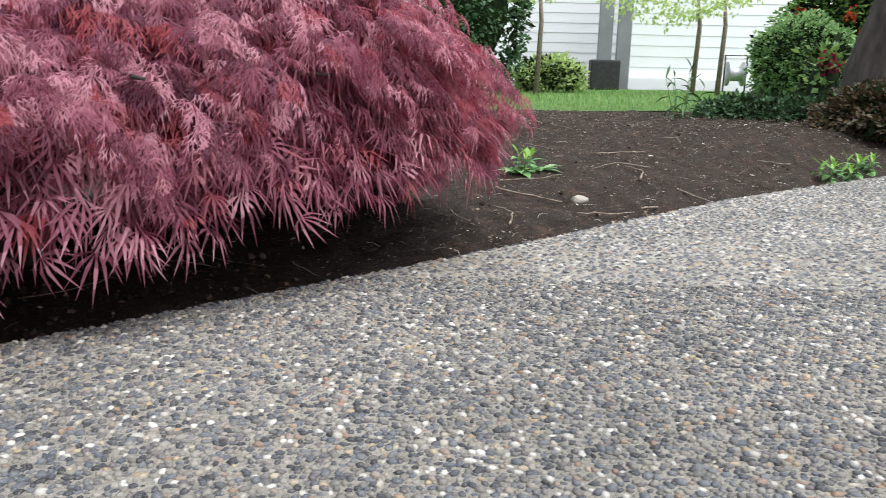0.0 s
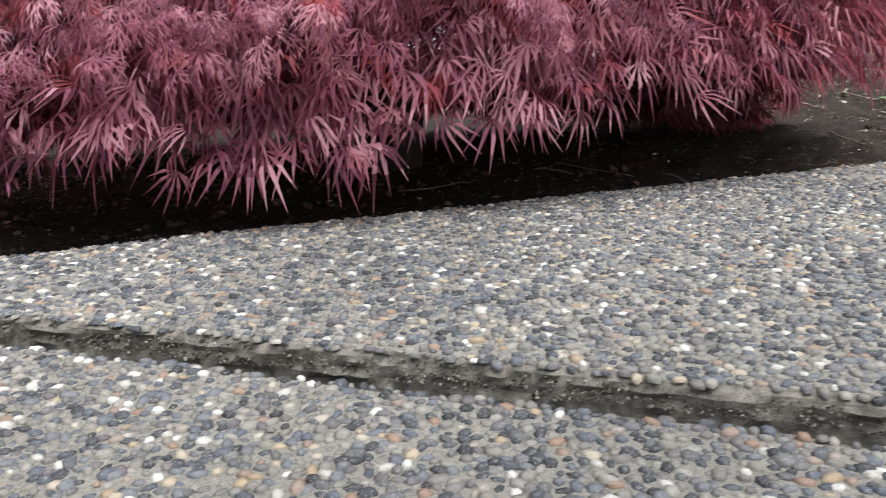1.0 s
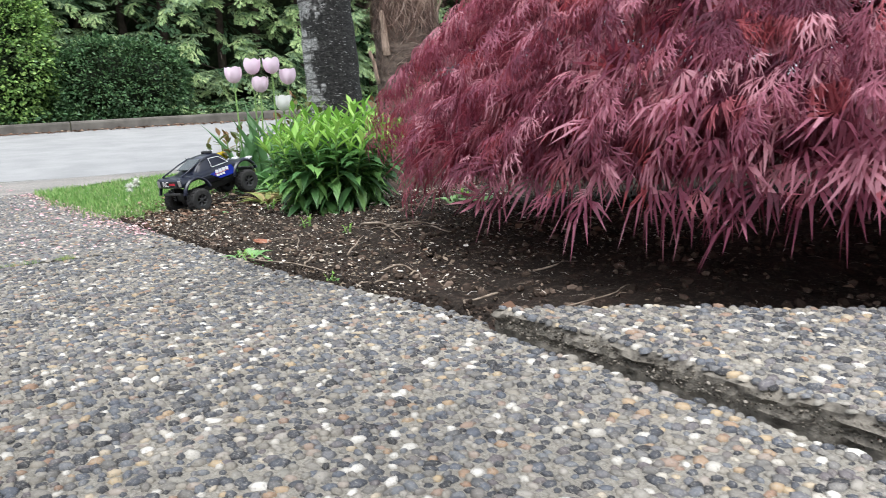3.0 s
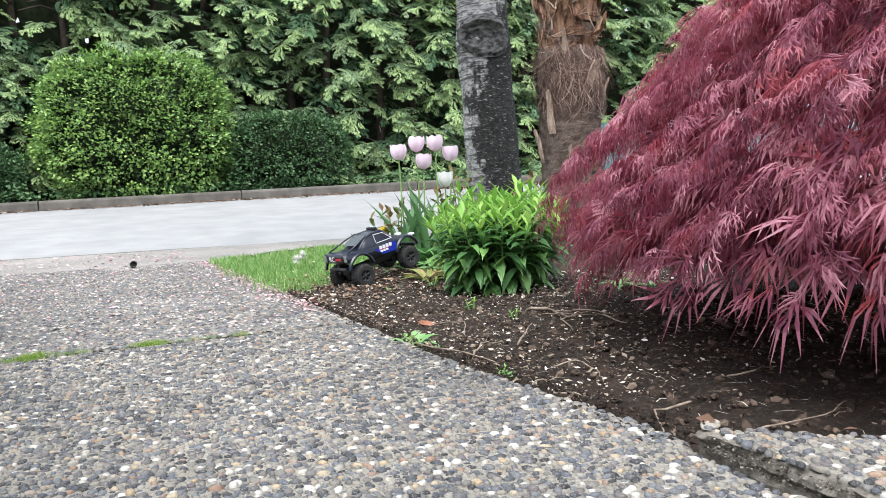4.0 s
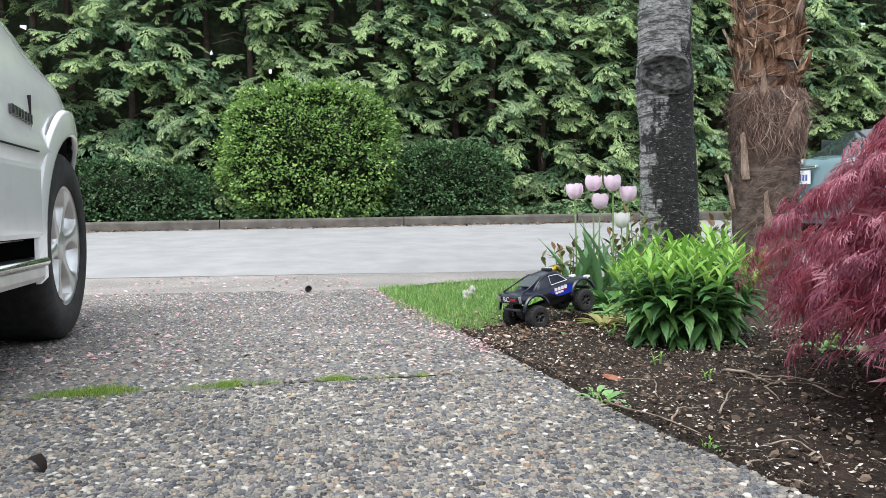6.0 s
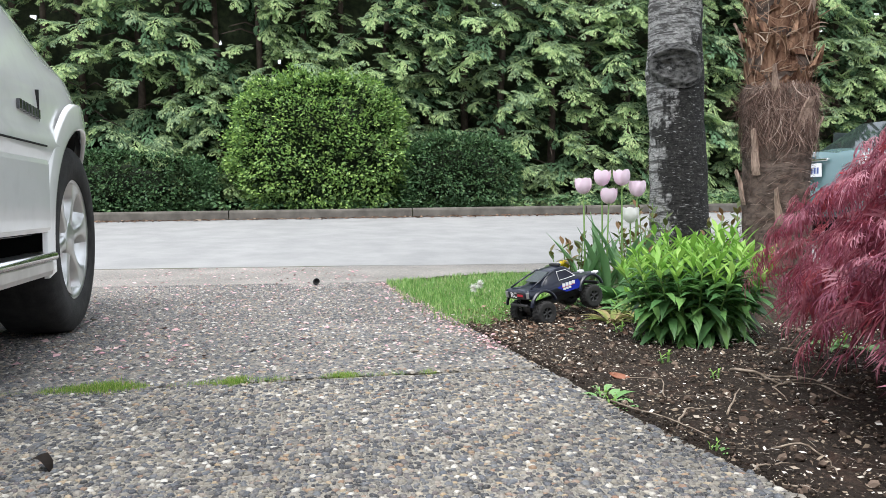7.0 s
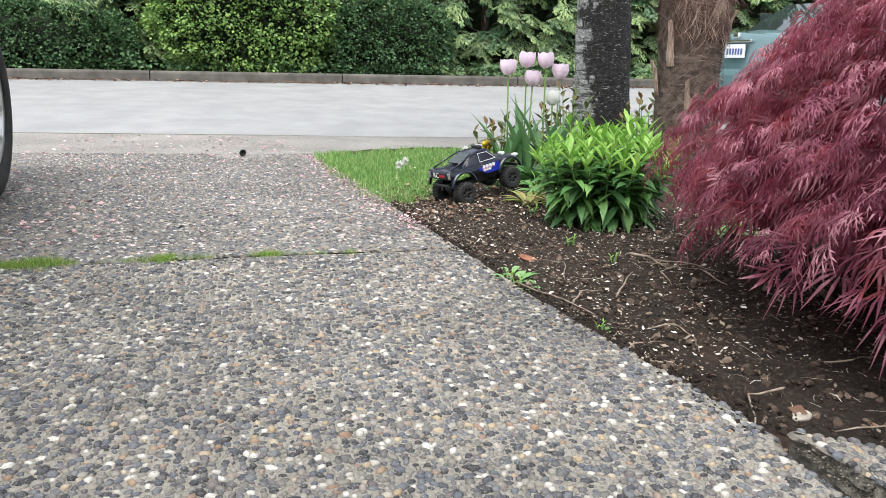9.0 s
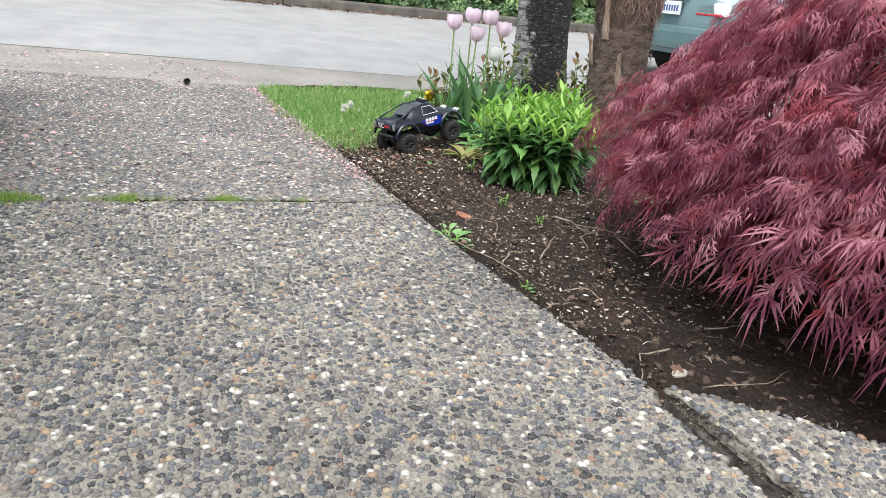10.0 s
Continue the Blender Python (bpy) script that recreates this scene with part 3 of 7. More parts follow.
RIM_R = [0.92, 0.955, 0.95, 1.0, 1.0, 1.13, 1.185, 1.1, 1.065, 1.05, 1.06, 1.02, 0.98, 0.94, 0.92, 0.955, 0.95]
RIM_Z = 0.305


def rim(th):
    return float(np.interp(th % (2 * math.pi), RIM_AT, RIM_R))


def hem_z(th):
    """Lower hem of the curtain: low towards the street, high at the far end, uneven all round."""
    far = max(0.0, math.cos(th + 0.55)) ** 2 * (1 if math.sin(th) < 0.25 else 0.2)
    wave = 0.07 * noise.noise(Vector((math.cos(th) * 3, math.sin(th) * 3, 0.5))) + 0.06 * noise.noise(Vector((math.cos(th) * 9, math.sin(th) * 9, 2)))
    near = (0.06 * lin(th, radians(240), radians(254)) + 0.075 * lin(th, radians(255), radians(275))) * (th < radians(330)) + 0.09 * math.exp(-((th - radians(244)) / 0.24) ** 2)
    return 0.215 - 0.12 * (math.sin(th) > 0.02) + near + 0.22 * far - 0.02 * lin(-math.cos(th), 0.4, 0.9) + wave


def crown_top(th, r):
    """Height of the canopy's outer surface at r times the ellipse."""
    rho = min(1.0, r / rim(th))
    far = 0.16 * max(0.0, math.cos(th + 0.55)) ** 2 * (math.sin(th) < 0.25)
    return RIM_Z + far + (MH - RIM_Z - far) * (1 - rho ** 1.35)


def outward(th):
    x, y, _ = maple_point(th, 1.0, 0)
    return Vector((x - MC.x, y - MC.y, 0)).normalized()


def inner_leaves(n):
    """Darker mass of leaves under the boughs."""
    P, F, N = [], [], []
    while len(P) < n:
        th = rng.uniform(0, 2 * np.pi)
        o = outward(th)
        if rng.random() < 0.4 * lin(-math.cos(th), 0.35, 0.8):
            continue
        if rng.random() < 0.36:
            hem, top = hem_z(th) + 0.05, crown_top(th, 9)
            z = hem + max(0.03, top - hem) * rng.random()
            r = rim(th) * (0.84 - 0.24 * rng.random())
        else:
            r = rim(th) * rng.random() ** 0.58 * 0.93
            z = crown_top(th, r) - 0.13 - 0.17 * rng.random()
        x, y, z = maple_point(th, r, z)
        P.append((x, y, max(z, 0.12)))
        F.append((o.x, o.y, -0.7))
        N.append((o.x * 0.7, o.y * 0.7, 0.8))
    J = (n, 3)
    return np.array(P), frames_of(np.array(F) + rng.normal(0, 0.35, J), np.array(N) + rng.normal(0, 0.35, J))


def bough_tips(n):
    """Tips of the boughs, spread evenly over the canopy: angle, r, height."""
    tips, spots = [], []
    gap, tries = 0.2, 0
    while len(tips) < n:
        tries += 1
        if tries % 400 == 0:
            gap *= 0.93
        th = rng.uniform(0, 2 * np.pi)
        if math.sin(th) > 0.1 and rng.random() < 0.5:
            continue
        if rng.random() < 0.34:
            hem, top = hem_z(th), crown_top(th, 9)
            k = rng.random()
            z = hem + max(0.02, top - hem) * k
            r = rim(th) * (1 - 0.35 * max(0.0, top - z)) - 0.02
        else:
            r = rim(th) * math.sqrt(rng.uniform(0.02, 1.0))
            z = crown_top(th, r)
        p = np.array(maple_point(th, r, z))
        if spots and min(((p - q) ** 2).sum() for q in spots) < gap * gap:
            continue
        spots.append(p)
        tips.append((th, r, z))
    return tips


def bough_leaves(n, per):
    """Leaves on sloping tongues that overlap like shingles, each running down and out to a drooping tip."""
    P, F, N = [], [], []
    for th, r, z in bough_tips(n):
        o = outward(th + rng.normal(0, 0.12))
        side = Vector((-o.y, o.x, 0))
        tip = Vector(maple_point(th, r, z)) + o * rng.uniform(-0.03, 0.05) + Vector((0, 0, 0.035))
        steep = abs(math.sin(th))
        length, half = rng.uniform(0.3, 0.46) * (1 - 0.25 * steep), rng.uniform(0.11, 0.17)
        slope = rng.uniform(0.34, 0.55) + 0.25 * steep * rng.random()
        lip, bend = rng.uniform(0.04, 0.095), rng.normal(0, 0.25)
        for k in range(per):
            u = ((k + rng.random()) / per) ** 0.85
            d = u * length
            w = half * (0.3 + 0.7 * math.sqrt(u)) * rng.uniform(-1, 1)
            way = (o + side * (w / half * 0.75 + rng.normal(0, 0.2))).normalized()
            droop = lip * math.exp(-d / 0.06)
            q = tip - o * d + side * (w + bend * d * d) + Vector((0, 0, 0.02 + slope * d * (1 - 0.25 * u) - droop - 1.5 * w * w + rng.normal(0, 0.009)))
            fall = slope * 0.8 + droop / 0.06 * 0.7 + 0.15
            P.append((q.x, q.y, max(q.z, 0.1)))
            F.append((way.x, way.y, -fall))
            N.append((way.x * fall, way.y * fall, 1.0))
    J = (len(P), 3)
    return np.array(P), frames_of(np.array(F) + rng.normal(0, 0.28, J), np.array(N) + rng.normal(0, 0.32, J))


main_rng = rng
maple = empty("maple_tree", pose(MC.x, MC.y, bed_z(MC.x, MC.y)), "low weeping laceleaf maple with dark red drooping leaves", "tree")
base = np.array([MC.x, MC.y, bed_z(MC.x, MC.y)])
rng = np.random.default_rng(23)
P, T = bough_leaves(320, 44)
size = rng.uniform(0.054, 0.092, len(P))
kinds = [scatter(*maple_leaf(7, 2, k), (P - base)[k::4], T[k::4], size[k::4]) for k in range(4)]
starts = np.cumsum([0] + [len(q[0]) for q in kinds[:-1]])
v, f = np.concatenate([q[0] for q in kinds]), np.concatenate([q[1] + n for q, n in zip(kinds, starts)])
put("crown", array_mesh(v, f, MAPLE), maple, "dark red finely cut drooping leaves")
P, T = inner_leaves(22000)
v, f = scatter(*maple_leaf(7, 0), P - base, T, rng.uniform(0.075, 0.12, len(P)))
put("inner_crown", array_mesh(v, f, MAPLE), maple, "inner layer of red leaves")
rng = main_rng
pile = Pile()
r2 = random.Random(5)
for i in range(46):
    th = i * 2.399
    reach = r2.uniform(0.5, 0.85)
    x1, y1, _ = maple_point(th, reach, 0)
    top = 0.45 + (MH - 0.75) * (1 - reach ** 2) * 0.42
    pts, rad = [], []
    for k in range(7):
        u = k / 6
        hgt = 0.45 + (top - 0.45) * math.sin(u * 2.0) / math.sin(1.35) if u > 0 else 0.45
        pts.append(((x1 - MC.x) * u + r2.uniform(-0.05, 0.05) * u, (y1 - MC.y) * u + r2.uniform(-0.05, 0.05) * u, hgt))
        rad.append(0.028 * (1 - u) + 0.004)
    pile.add(tube(pts, rad, 6))
put("branch", pile.mesh(BARK, True), maple, "twisting dark branches")
put("trunk", Pile().add(tube([(0, 0, -0.05), (0.03, 0.02, 0.15), (-0.02, 0.03, 0.35), (0.03, -0.02, 0.6), (0, 0, 0.9)], [0.12, 0.09, 0.08, 0.07, 0.03], 12)).mesh(BARK, True), maple, "short crooked grey trunk")

# ---------------------------------------------------------------- far side of the road
kerb = empty("kerb", pose(KERB_X, 0, 0), "weathered concrete kerb along the far side of the street", "kerb", kind="structure")


def kerb_piece(length):
    prof = [(0.0, -0.2), (0.0, 0.115), (-0.008, 0.14), (-0.03, 0.152), (-0.15, 0.155), (-0.16, 0.14), (-0.16, -0.2)]
    v, n = [], 12
    for i in range(n + 1):
        y = -length / 2 + length * i / n
        for j, (x, z) in enumerate(prof):
            v.append((x + 0.006 * value_noise(y, j, 1, 4), y, z + 0.004 * value_noise(y, j, 5, 3)))
    k = len(prof)
    f = [(i * k + j, i * k + j + 1, (i + 1) * k + j + 1, (i + 1) * k + j) for i in range(n) for j in range(k - 1)]
    return mesh_from(v, f + [tuple(range(k))[::-1], tuple(range(n * k, n * k + k))], CONCRETE, False, "kerb_length")


kerb_me = kerb_piece(3.03)
for i in range(-7, 9):
    y = -3.0 + 3.05 * i
    ob = put("kerb_length", kerb_me, kerb)
    ob.location, ob.rotation_euler = (0, y, road_z(KERB_X, y) - 0.01), (0.01, 0, 0)


def far_z(y):
    return road_z(KERB_X, y) + 0.13


def spray(seed):
    """A flat scale-leaf spray: a bent axis with forked side branchlets that widen into fans."""
    rr = random.Random(seed)
    bend = rr.uniform(-0.25, 0.25)
    ax = [Vector((bend * (k / 5) ** 2, k / 5, -0.2 * (k / 5) ** 2)) for k in range(6)]
    v, f = [], []

    def blade(p, d, ln, w):
        b = len(v)
        n = Vector((-d.y, d.x, 0))
        v.extend([p, p + d * ln * 0.6 + n * w * 1.7 + Vector((0, 0, -0.03)), p + d * ln + Vector((0, 0, -0.14 * ln - 0.03)), p + d * ln * 0.5 - n * w * 1.8])
        f.extend([(b, b + 1, b + 2), (b, b + 2, b + 3)])
    for k in range(6):
        for s in (-1, 1):
            ln = 0.48 * math.sin(0.6 + k * 0.4) * rr.uniform(0.5, 1.3)
            a = rr.uniform(0.5, 1.15)
            d = Vector((s * math.sin(a), math.cos(a), rr.uniform(-0.4, 0.1)))
            blade(ax[k], d, ln, 0.04)
            e = a - s * rr.uniform(0.45, 0.75) * s
            blade(ax[k] + d * ln * 0.4, Vector((s * math.sin(e), math.cos(e), d.z - 0.2)), ln * 0.62, 0.036)
    blade(ax[4], Vector((bend, 1, 0)).normalized(), 0.45, 0.05)
    return np.array([tuple(q) for q in v]), np.array(f)


SPRAYS = [spray(i) for i in range(9)]


def boughs(n, y0, y1, z0, z1, depth, per, size, wall, tips):
    """Arching boughs out of a tall hedge face, with sprays along both sides; the outer ones apart as tips."""
    sets = {}
    for _ in range(n):
        y, z = rng.uniform(y0, y1), rng.uniform(z0, z1)
        if noise.noise(Vector((y * 0.85, z * 0.75, 9))) + 0.35 * noise.noise(Vector((y * 2.2, z * 2.0, 3))) > 0.44 and z > 0.9:
            continue
        bulge = 0.5 * noise.noise(Vector((y * 0.55, z * 0.5, 4))) + 0.3 * noise.noise(Vector((y * 1.5, z * 1.5, 1)))
        o = Vector((wall + bulge - depth * rng.random() ** 1.4, y, z + far_z(y)))
        a = rng.normal(0, 0.75)
        d = Vector((math.cos(a), math.sin(a), rng.uniform(-0.1, 0.45)))
        ln = size * rng.uniform(0.6, 1.35)
        tone = rng.random()
        for k in range(per):
            u = (k + 1) / per
            p = o + d * (ln * u) + Vector((0, 0, -0.55 * ln * u * u))
            ax = Vector((d.x, d.y, d.z - 1.1 * u))
            side = ax.cross(Vector((0, 0, 1))).normalized() * (1 if k % 2 else -1)
            w = 0.15 if k == per - 1 else 0.95
            fwd = ax.normalized() + side * w + Vector(rng.normal(0, 0.16, 3))
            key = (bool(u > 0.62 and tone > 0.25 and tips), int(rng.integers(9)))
            sets.setdefault(key, []).append((*p, *fwd, 0.35 + rng.normal(0, 0.2), rng.normal(0, 0.25), 1.0, ln * (0.55 - 0.18 * u) * rng.uniform(0.75, 1.2)))
    out = []
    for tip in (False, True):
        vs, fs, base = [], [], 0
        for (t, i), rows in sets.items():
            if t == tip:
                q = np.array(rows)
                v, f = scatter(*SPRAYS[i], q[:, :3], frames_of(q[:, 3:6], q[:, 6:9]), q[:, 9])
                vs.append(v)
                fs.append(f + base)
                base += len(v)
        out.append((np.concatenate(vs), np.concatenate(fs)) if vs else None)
    return out


hedge = empty("conifer_hedge", pose(-16.4, 0, 0), "tall loose conifer hedge with pale green tips", "hedge", kind="stuff")
hv = np.array([16.4, 0, 0])
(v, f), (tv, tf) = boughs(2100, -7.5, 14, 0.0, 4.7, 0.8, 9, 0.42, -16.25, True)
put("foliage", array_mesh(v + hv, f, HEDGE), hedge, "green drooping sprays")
put("pale_tips", array_mesh(tv + hv, tf, HEDGE_TIP), hedge, "pale yellow-green tips, lit tone put into their colour")
# deeper sprays take the dark colour that paints the shade inside the hedge
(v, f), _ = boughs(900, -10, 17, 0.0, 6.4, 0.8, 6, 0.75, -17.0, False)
put("inner_foliage", array_mesh(v + hv, f, HEDGE_SHADED), hedge, "inner sprays coloured dark for the shade inside")
# bumpy dark sheet behind the sprays, standing in for the hedge's inner shade
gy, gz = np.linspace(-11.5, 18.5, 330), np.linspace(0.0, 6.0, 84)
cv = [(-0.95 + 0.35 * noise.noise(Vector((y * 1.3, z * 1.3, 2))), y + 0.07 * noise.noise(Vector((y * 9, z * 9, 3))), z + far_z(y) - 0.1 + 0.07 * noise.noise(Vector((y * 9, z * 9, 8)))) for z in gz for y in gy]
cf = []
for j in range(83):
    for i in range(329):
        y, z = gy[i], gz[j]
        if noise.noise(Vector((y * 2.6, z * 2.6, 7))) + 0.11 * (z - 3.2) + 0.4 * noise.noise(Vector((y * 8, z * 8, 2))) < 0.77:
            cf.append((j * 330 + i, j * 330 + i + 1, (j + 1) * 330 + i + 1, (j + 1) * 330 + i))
put("shade_fill", mesh_from(cv, cf, noisy("hedge_inner_shade", (0.02, 0.03, 0.015), (0.055, 0.07, 0.032), 9, 0.95, bumps=0.9, dist=0.05), True), hedge, "dark sheet standing in for the shade inside the hedge")
pile = Pile()
for i in range(38):
    y = -11 + i * 0.77 + r2.uniform(-0.2, 0.2)
    x = r2.uniform(-0.75, -0.35)
    pile.add(tube([(x, y, 0.2), (x + r2.uniform(-0.1, 0.1), y + r2.uniform(-0.1, 0.1), 2.5), (x, y + r2.uniform(-0.2, 0.2), 6.4)], [0.09, 0.07, 0.03], 7))
    for _ in range(9):
        z = r2.uniform(0.8, 5.5)
        a = r2.uniform(-1.2, 1.2)
        pile.add(tube([(x, y, z), (x + 0.35 * math.cos(a), y + 0.5 * math.sin(a), z + 0.1), (x + 0.75 * math.cos(a), y + 0.9 * math.sin(a), z - 0.05)], [0.022, 0.014, 0.006], 5))
put("trunk", pile.mesh(DEADWOOD, True), hedge, "bare dark stems")

LEAF_V = np.array([(0, 0, 0), (-0.32, 0.45, 0.06), (0.32, 0.45, 0.06), (0, 0.5, -0.04), (0, 1, -0.08)])
LEAF_F = np.array([(0, 3, 1), (0, 2, 3), (1, 3, 4), (3, 2, 4)])


def leaf_shell(n, c, r, power, size, base, lumps=0.12, low=-1.0, tuft=4, freq=2.0, droop=0.1):
    """Leaves in small tufts over a lumpy rounded form."""
    P, F, N, S = [], [], [], []
    while len(P) < n:
        d = Vector(rng.normal(0, 1, 3)).normalized()
        if d.z < low:
            continue
        k = (abs(d.x) ** power + abs(d.y) ** power + abs(d.z) ** power) ** (-1 / power)
        k *= 1 + lumps * noise.noise(Vector((d.x * freq + c[0], d.y * freq, d.z * freq))) + lumps * 0.6 * noise.noise(d * freq * 3.1)
        k *= 1 + 0.045 * noise.noise(d * freq * 8) - 0.16 * rng.random() ** 2
        q = Vector((d.x * k * r[0], d.y * k * r[1], d.z * k * r[2]))
        o = Vector((d.x / r[0], d.y / r[1], d.z / r[2])).normalized()
        for _ in range(tuft):
            j = rng.normal(0, 1, 3)
            P.append((q.x + c[0] - base[0] + j[0] * size * 0.35, q.y + c[1] - base[1] + j[1] * size * 0.35, q.z + c[2] - base[2] + j[2] * size * 0.35))
            F.append((o.x + j[0] * 0.8, o.y + j[1] * 0.8, o.z + 0.25 + j[2] * 0.6 - droop))
            N.append((o.x * 0.6 + rng.normal(0, 0.5), o.y * 0.6 + rng.normal(0, 0.5), 0.7 + o.z))
            S.append(size * rng.uniform(0.55, 1.2))
    return scatter(LEAF_V, LEAF_F, np.array(P), frames_of(np.array(F), np.array(N)), np.array(S))


def core_mesh(c, r, power, base, shrink, material, low=-1.0):
    bm = bmesh.new()
    bmesh.ops.create_icosphere(bm, subdivisions=4, radius=1)
    for q in bm.verts:
        d = q.co.normalized()
        k = (abs(d.x) ** power + abs(d.y) ** power + abs(d.z) ** power) ** (-1 / power) * shrink * (1 + 0.06 * noise.noise(d * 5))
        q.co = Vector((d.x * k * r[0] + c[0] - base[0], d.y * k * r[1] + c[1] - base[1], max(d.z, low) * k * r[2] + c[2] - base[2]))
    me = bpy.data.meshes.new("core")
    bm.to_mesh(me)
    bm.free()
    me.materials.append(material)
    return me


def shrub(name, c, r, power, n, size, material, label, lumps=0.12, dark=None, freq=2.0, tuft=4, stems=5, category="shrub"):
    base = (c[0], c[1], c[2] - r[2])
    ob = empty(name, pose(*base), label, category)
    v, f = leaf_shell(n, c, r, power, size, base, lumps, -0.95, tuft, freq)
    put("foliage", array_mesh(v, f, material), ob)
    # smaller shell and solid core, coloured dark to give the shade inside
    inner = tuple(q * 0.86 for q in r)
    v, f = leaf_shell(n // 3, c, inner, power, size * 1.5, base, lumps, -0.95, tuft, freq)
    put("inner_foliage", array_mesh(v, f, SHADE), ob, "inner leaves coloured dark for the shade within")
    put("shade_fill", core_mesh(c, r, power, base, 0.62, dark or DEADWOOD), ob, "dark core standing in for the shade inside the shrub")
    pile = Pile()
    for i in range(stems):
        a = i * 2.4
        pile.add(tube([(0.1 * math.cos(a), 0.1 * math.sin(a), -0.08), (0.3 * r[0] * math.cos(a), 0.3 * r[1] * math.sin(a), r[2] * 0.5), (0.6 * r[0] * math.cos(a), 0.6 * r[1] * math.sin(a), r[2] * 1.2)], [0.02 * r[2] + 0.004, 0.015 * r[2] + 0.003, 0.004], 6))
    put("stem", pile.mesh(DEADWOOD, True), ob)
    return ob


# inner shade of the shrubs, put into the leaf and core colours
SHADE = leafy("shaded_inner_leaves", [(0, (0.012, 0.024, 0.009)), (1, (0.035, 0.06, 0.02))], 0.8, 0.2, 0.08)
CORE = noisy("shrub_inner_shade", (0.008, 0.014, 0.006), (0.02, 0.03, 0.012), 12, 0.95, bumps=0.8, dist=0.03)
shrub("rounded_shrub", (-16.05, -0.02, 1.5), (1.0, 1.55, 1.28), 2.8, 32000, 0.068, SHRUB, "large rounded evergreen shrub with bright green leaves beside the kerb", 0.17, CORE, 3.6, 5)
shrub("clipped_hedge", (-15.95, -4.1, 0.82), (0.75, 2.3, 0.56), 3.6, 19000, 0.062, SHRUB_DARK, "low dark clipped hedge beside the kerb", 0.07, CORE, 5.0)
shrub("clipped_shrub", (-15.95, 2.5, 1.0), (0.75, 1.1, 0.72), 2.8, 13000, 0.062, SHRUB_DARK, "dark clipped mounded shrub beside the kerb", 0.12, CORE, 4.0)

# dry leaves blown against the foot of the kerb
P = np.stack([KERB_X + 0.02 + 0.3 * rng.random(700) ** 2, rng.uniform(-8, 12, 700), np.zeros(700)], 1)
P[:, 2] = [road_z(x, y) + 0.004 for x, y in P[:, :2]]
v, f = scatter(LEAF_V, LEAF_F, P, random_turns(len(P), 0.4), rng.uniform(0.03, 0.075, len(P)))
put("gutter_leaves", array_mesh(v, f, DRYLEAF), label="dry brown leaves along the foot of the kerb", category="leaves", kind="stuff")

# ivy and dry leaves along the top of the kerb
P = np.stack([rng.uniform(-15.75, -15.2, 3800), rng.uniform(-9, 14, 3800), np.zeros(3800)], 1)
P[:, 2] = [far_z(y) + 0.03 + 0.10 * rng.random() ** 2 + 0.22 * (-15.2 - x) for x, y in P[:, :2]]
v, f = scatter(LEAF_V, LEAF_F, P, random_turns(len(P), 0.7), rng.uniform(0.05, 0.1, len(P)))
put("ivy", array_mesh(v, f, SHRUB_DARK), label="dark ivy creeping behind the kerb", category="ivy", kind="stuff")
P = np.stack([rng.normal(-14.9, 0.09, 1500).clip(-14.98, -14.6), rng.uniform(-8, 12, 1500), np.zeros(1500)], 1)
P[:, 2] = [road_z(x, y) + 0.004 for x, y in P[:, :2]]
v, f = scatter(LEAF_V, LEAF_F, P, random_turns(len(P), 0.3), rng.uniform(0.03, 0.08, len(P)))
put("gutter_leaves", array_mesh(v, f, DRYLEAF), label="dry brown leaves along the kerb foot", category="leaves", kind="stuff")

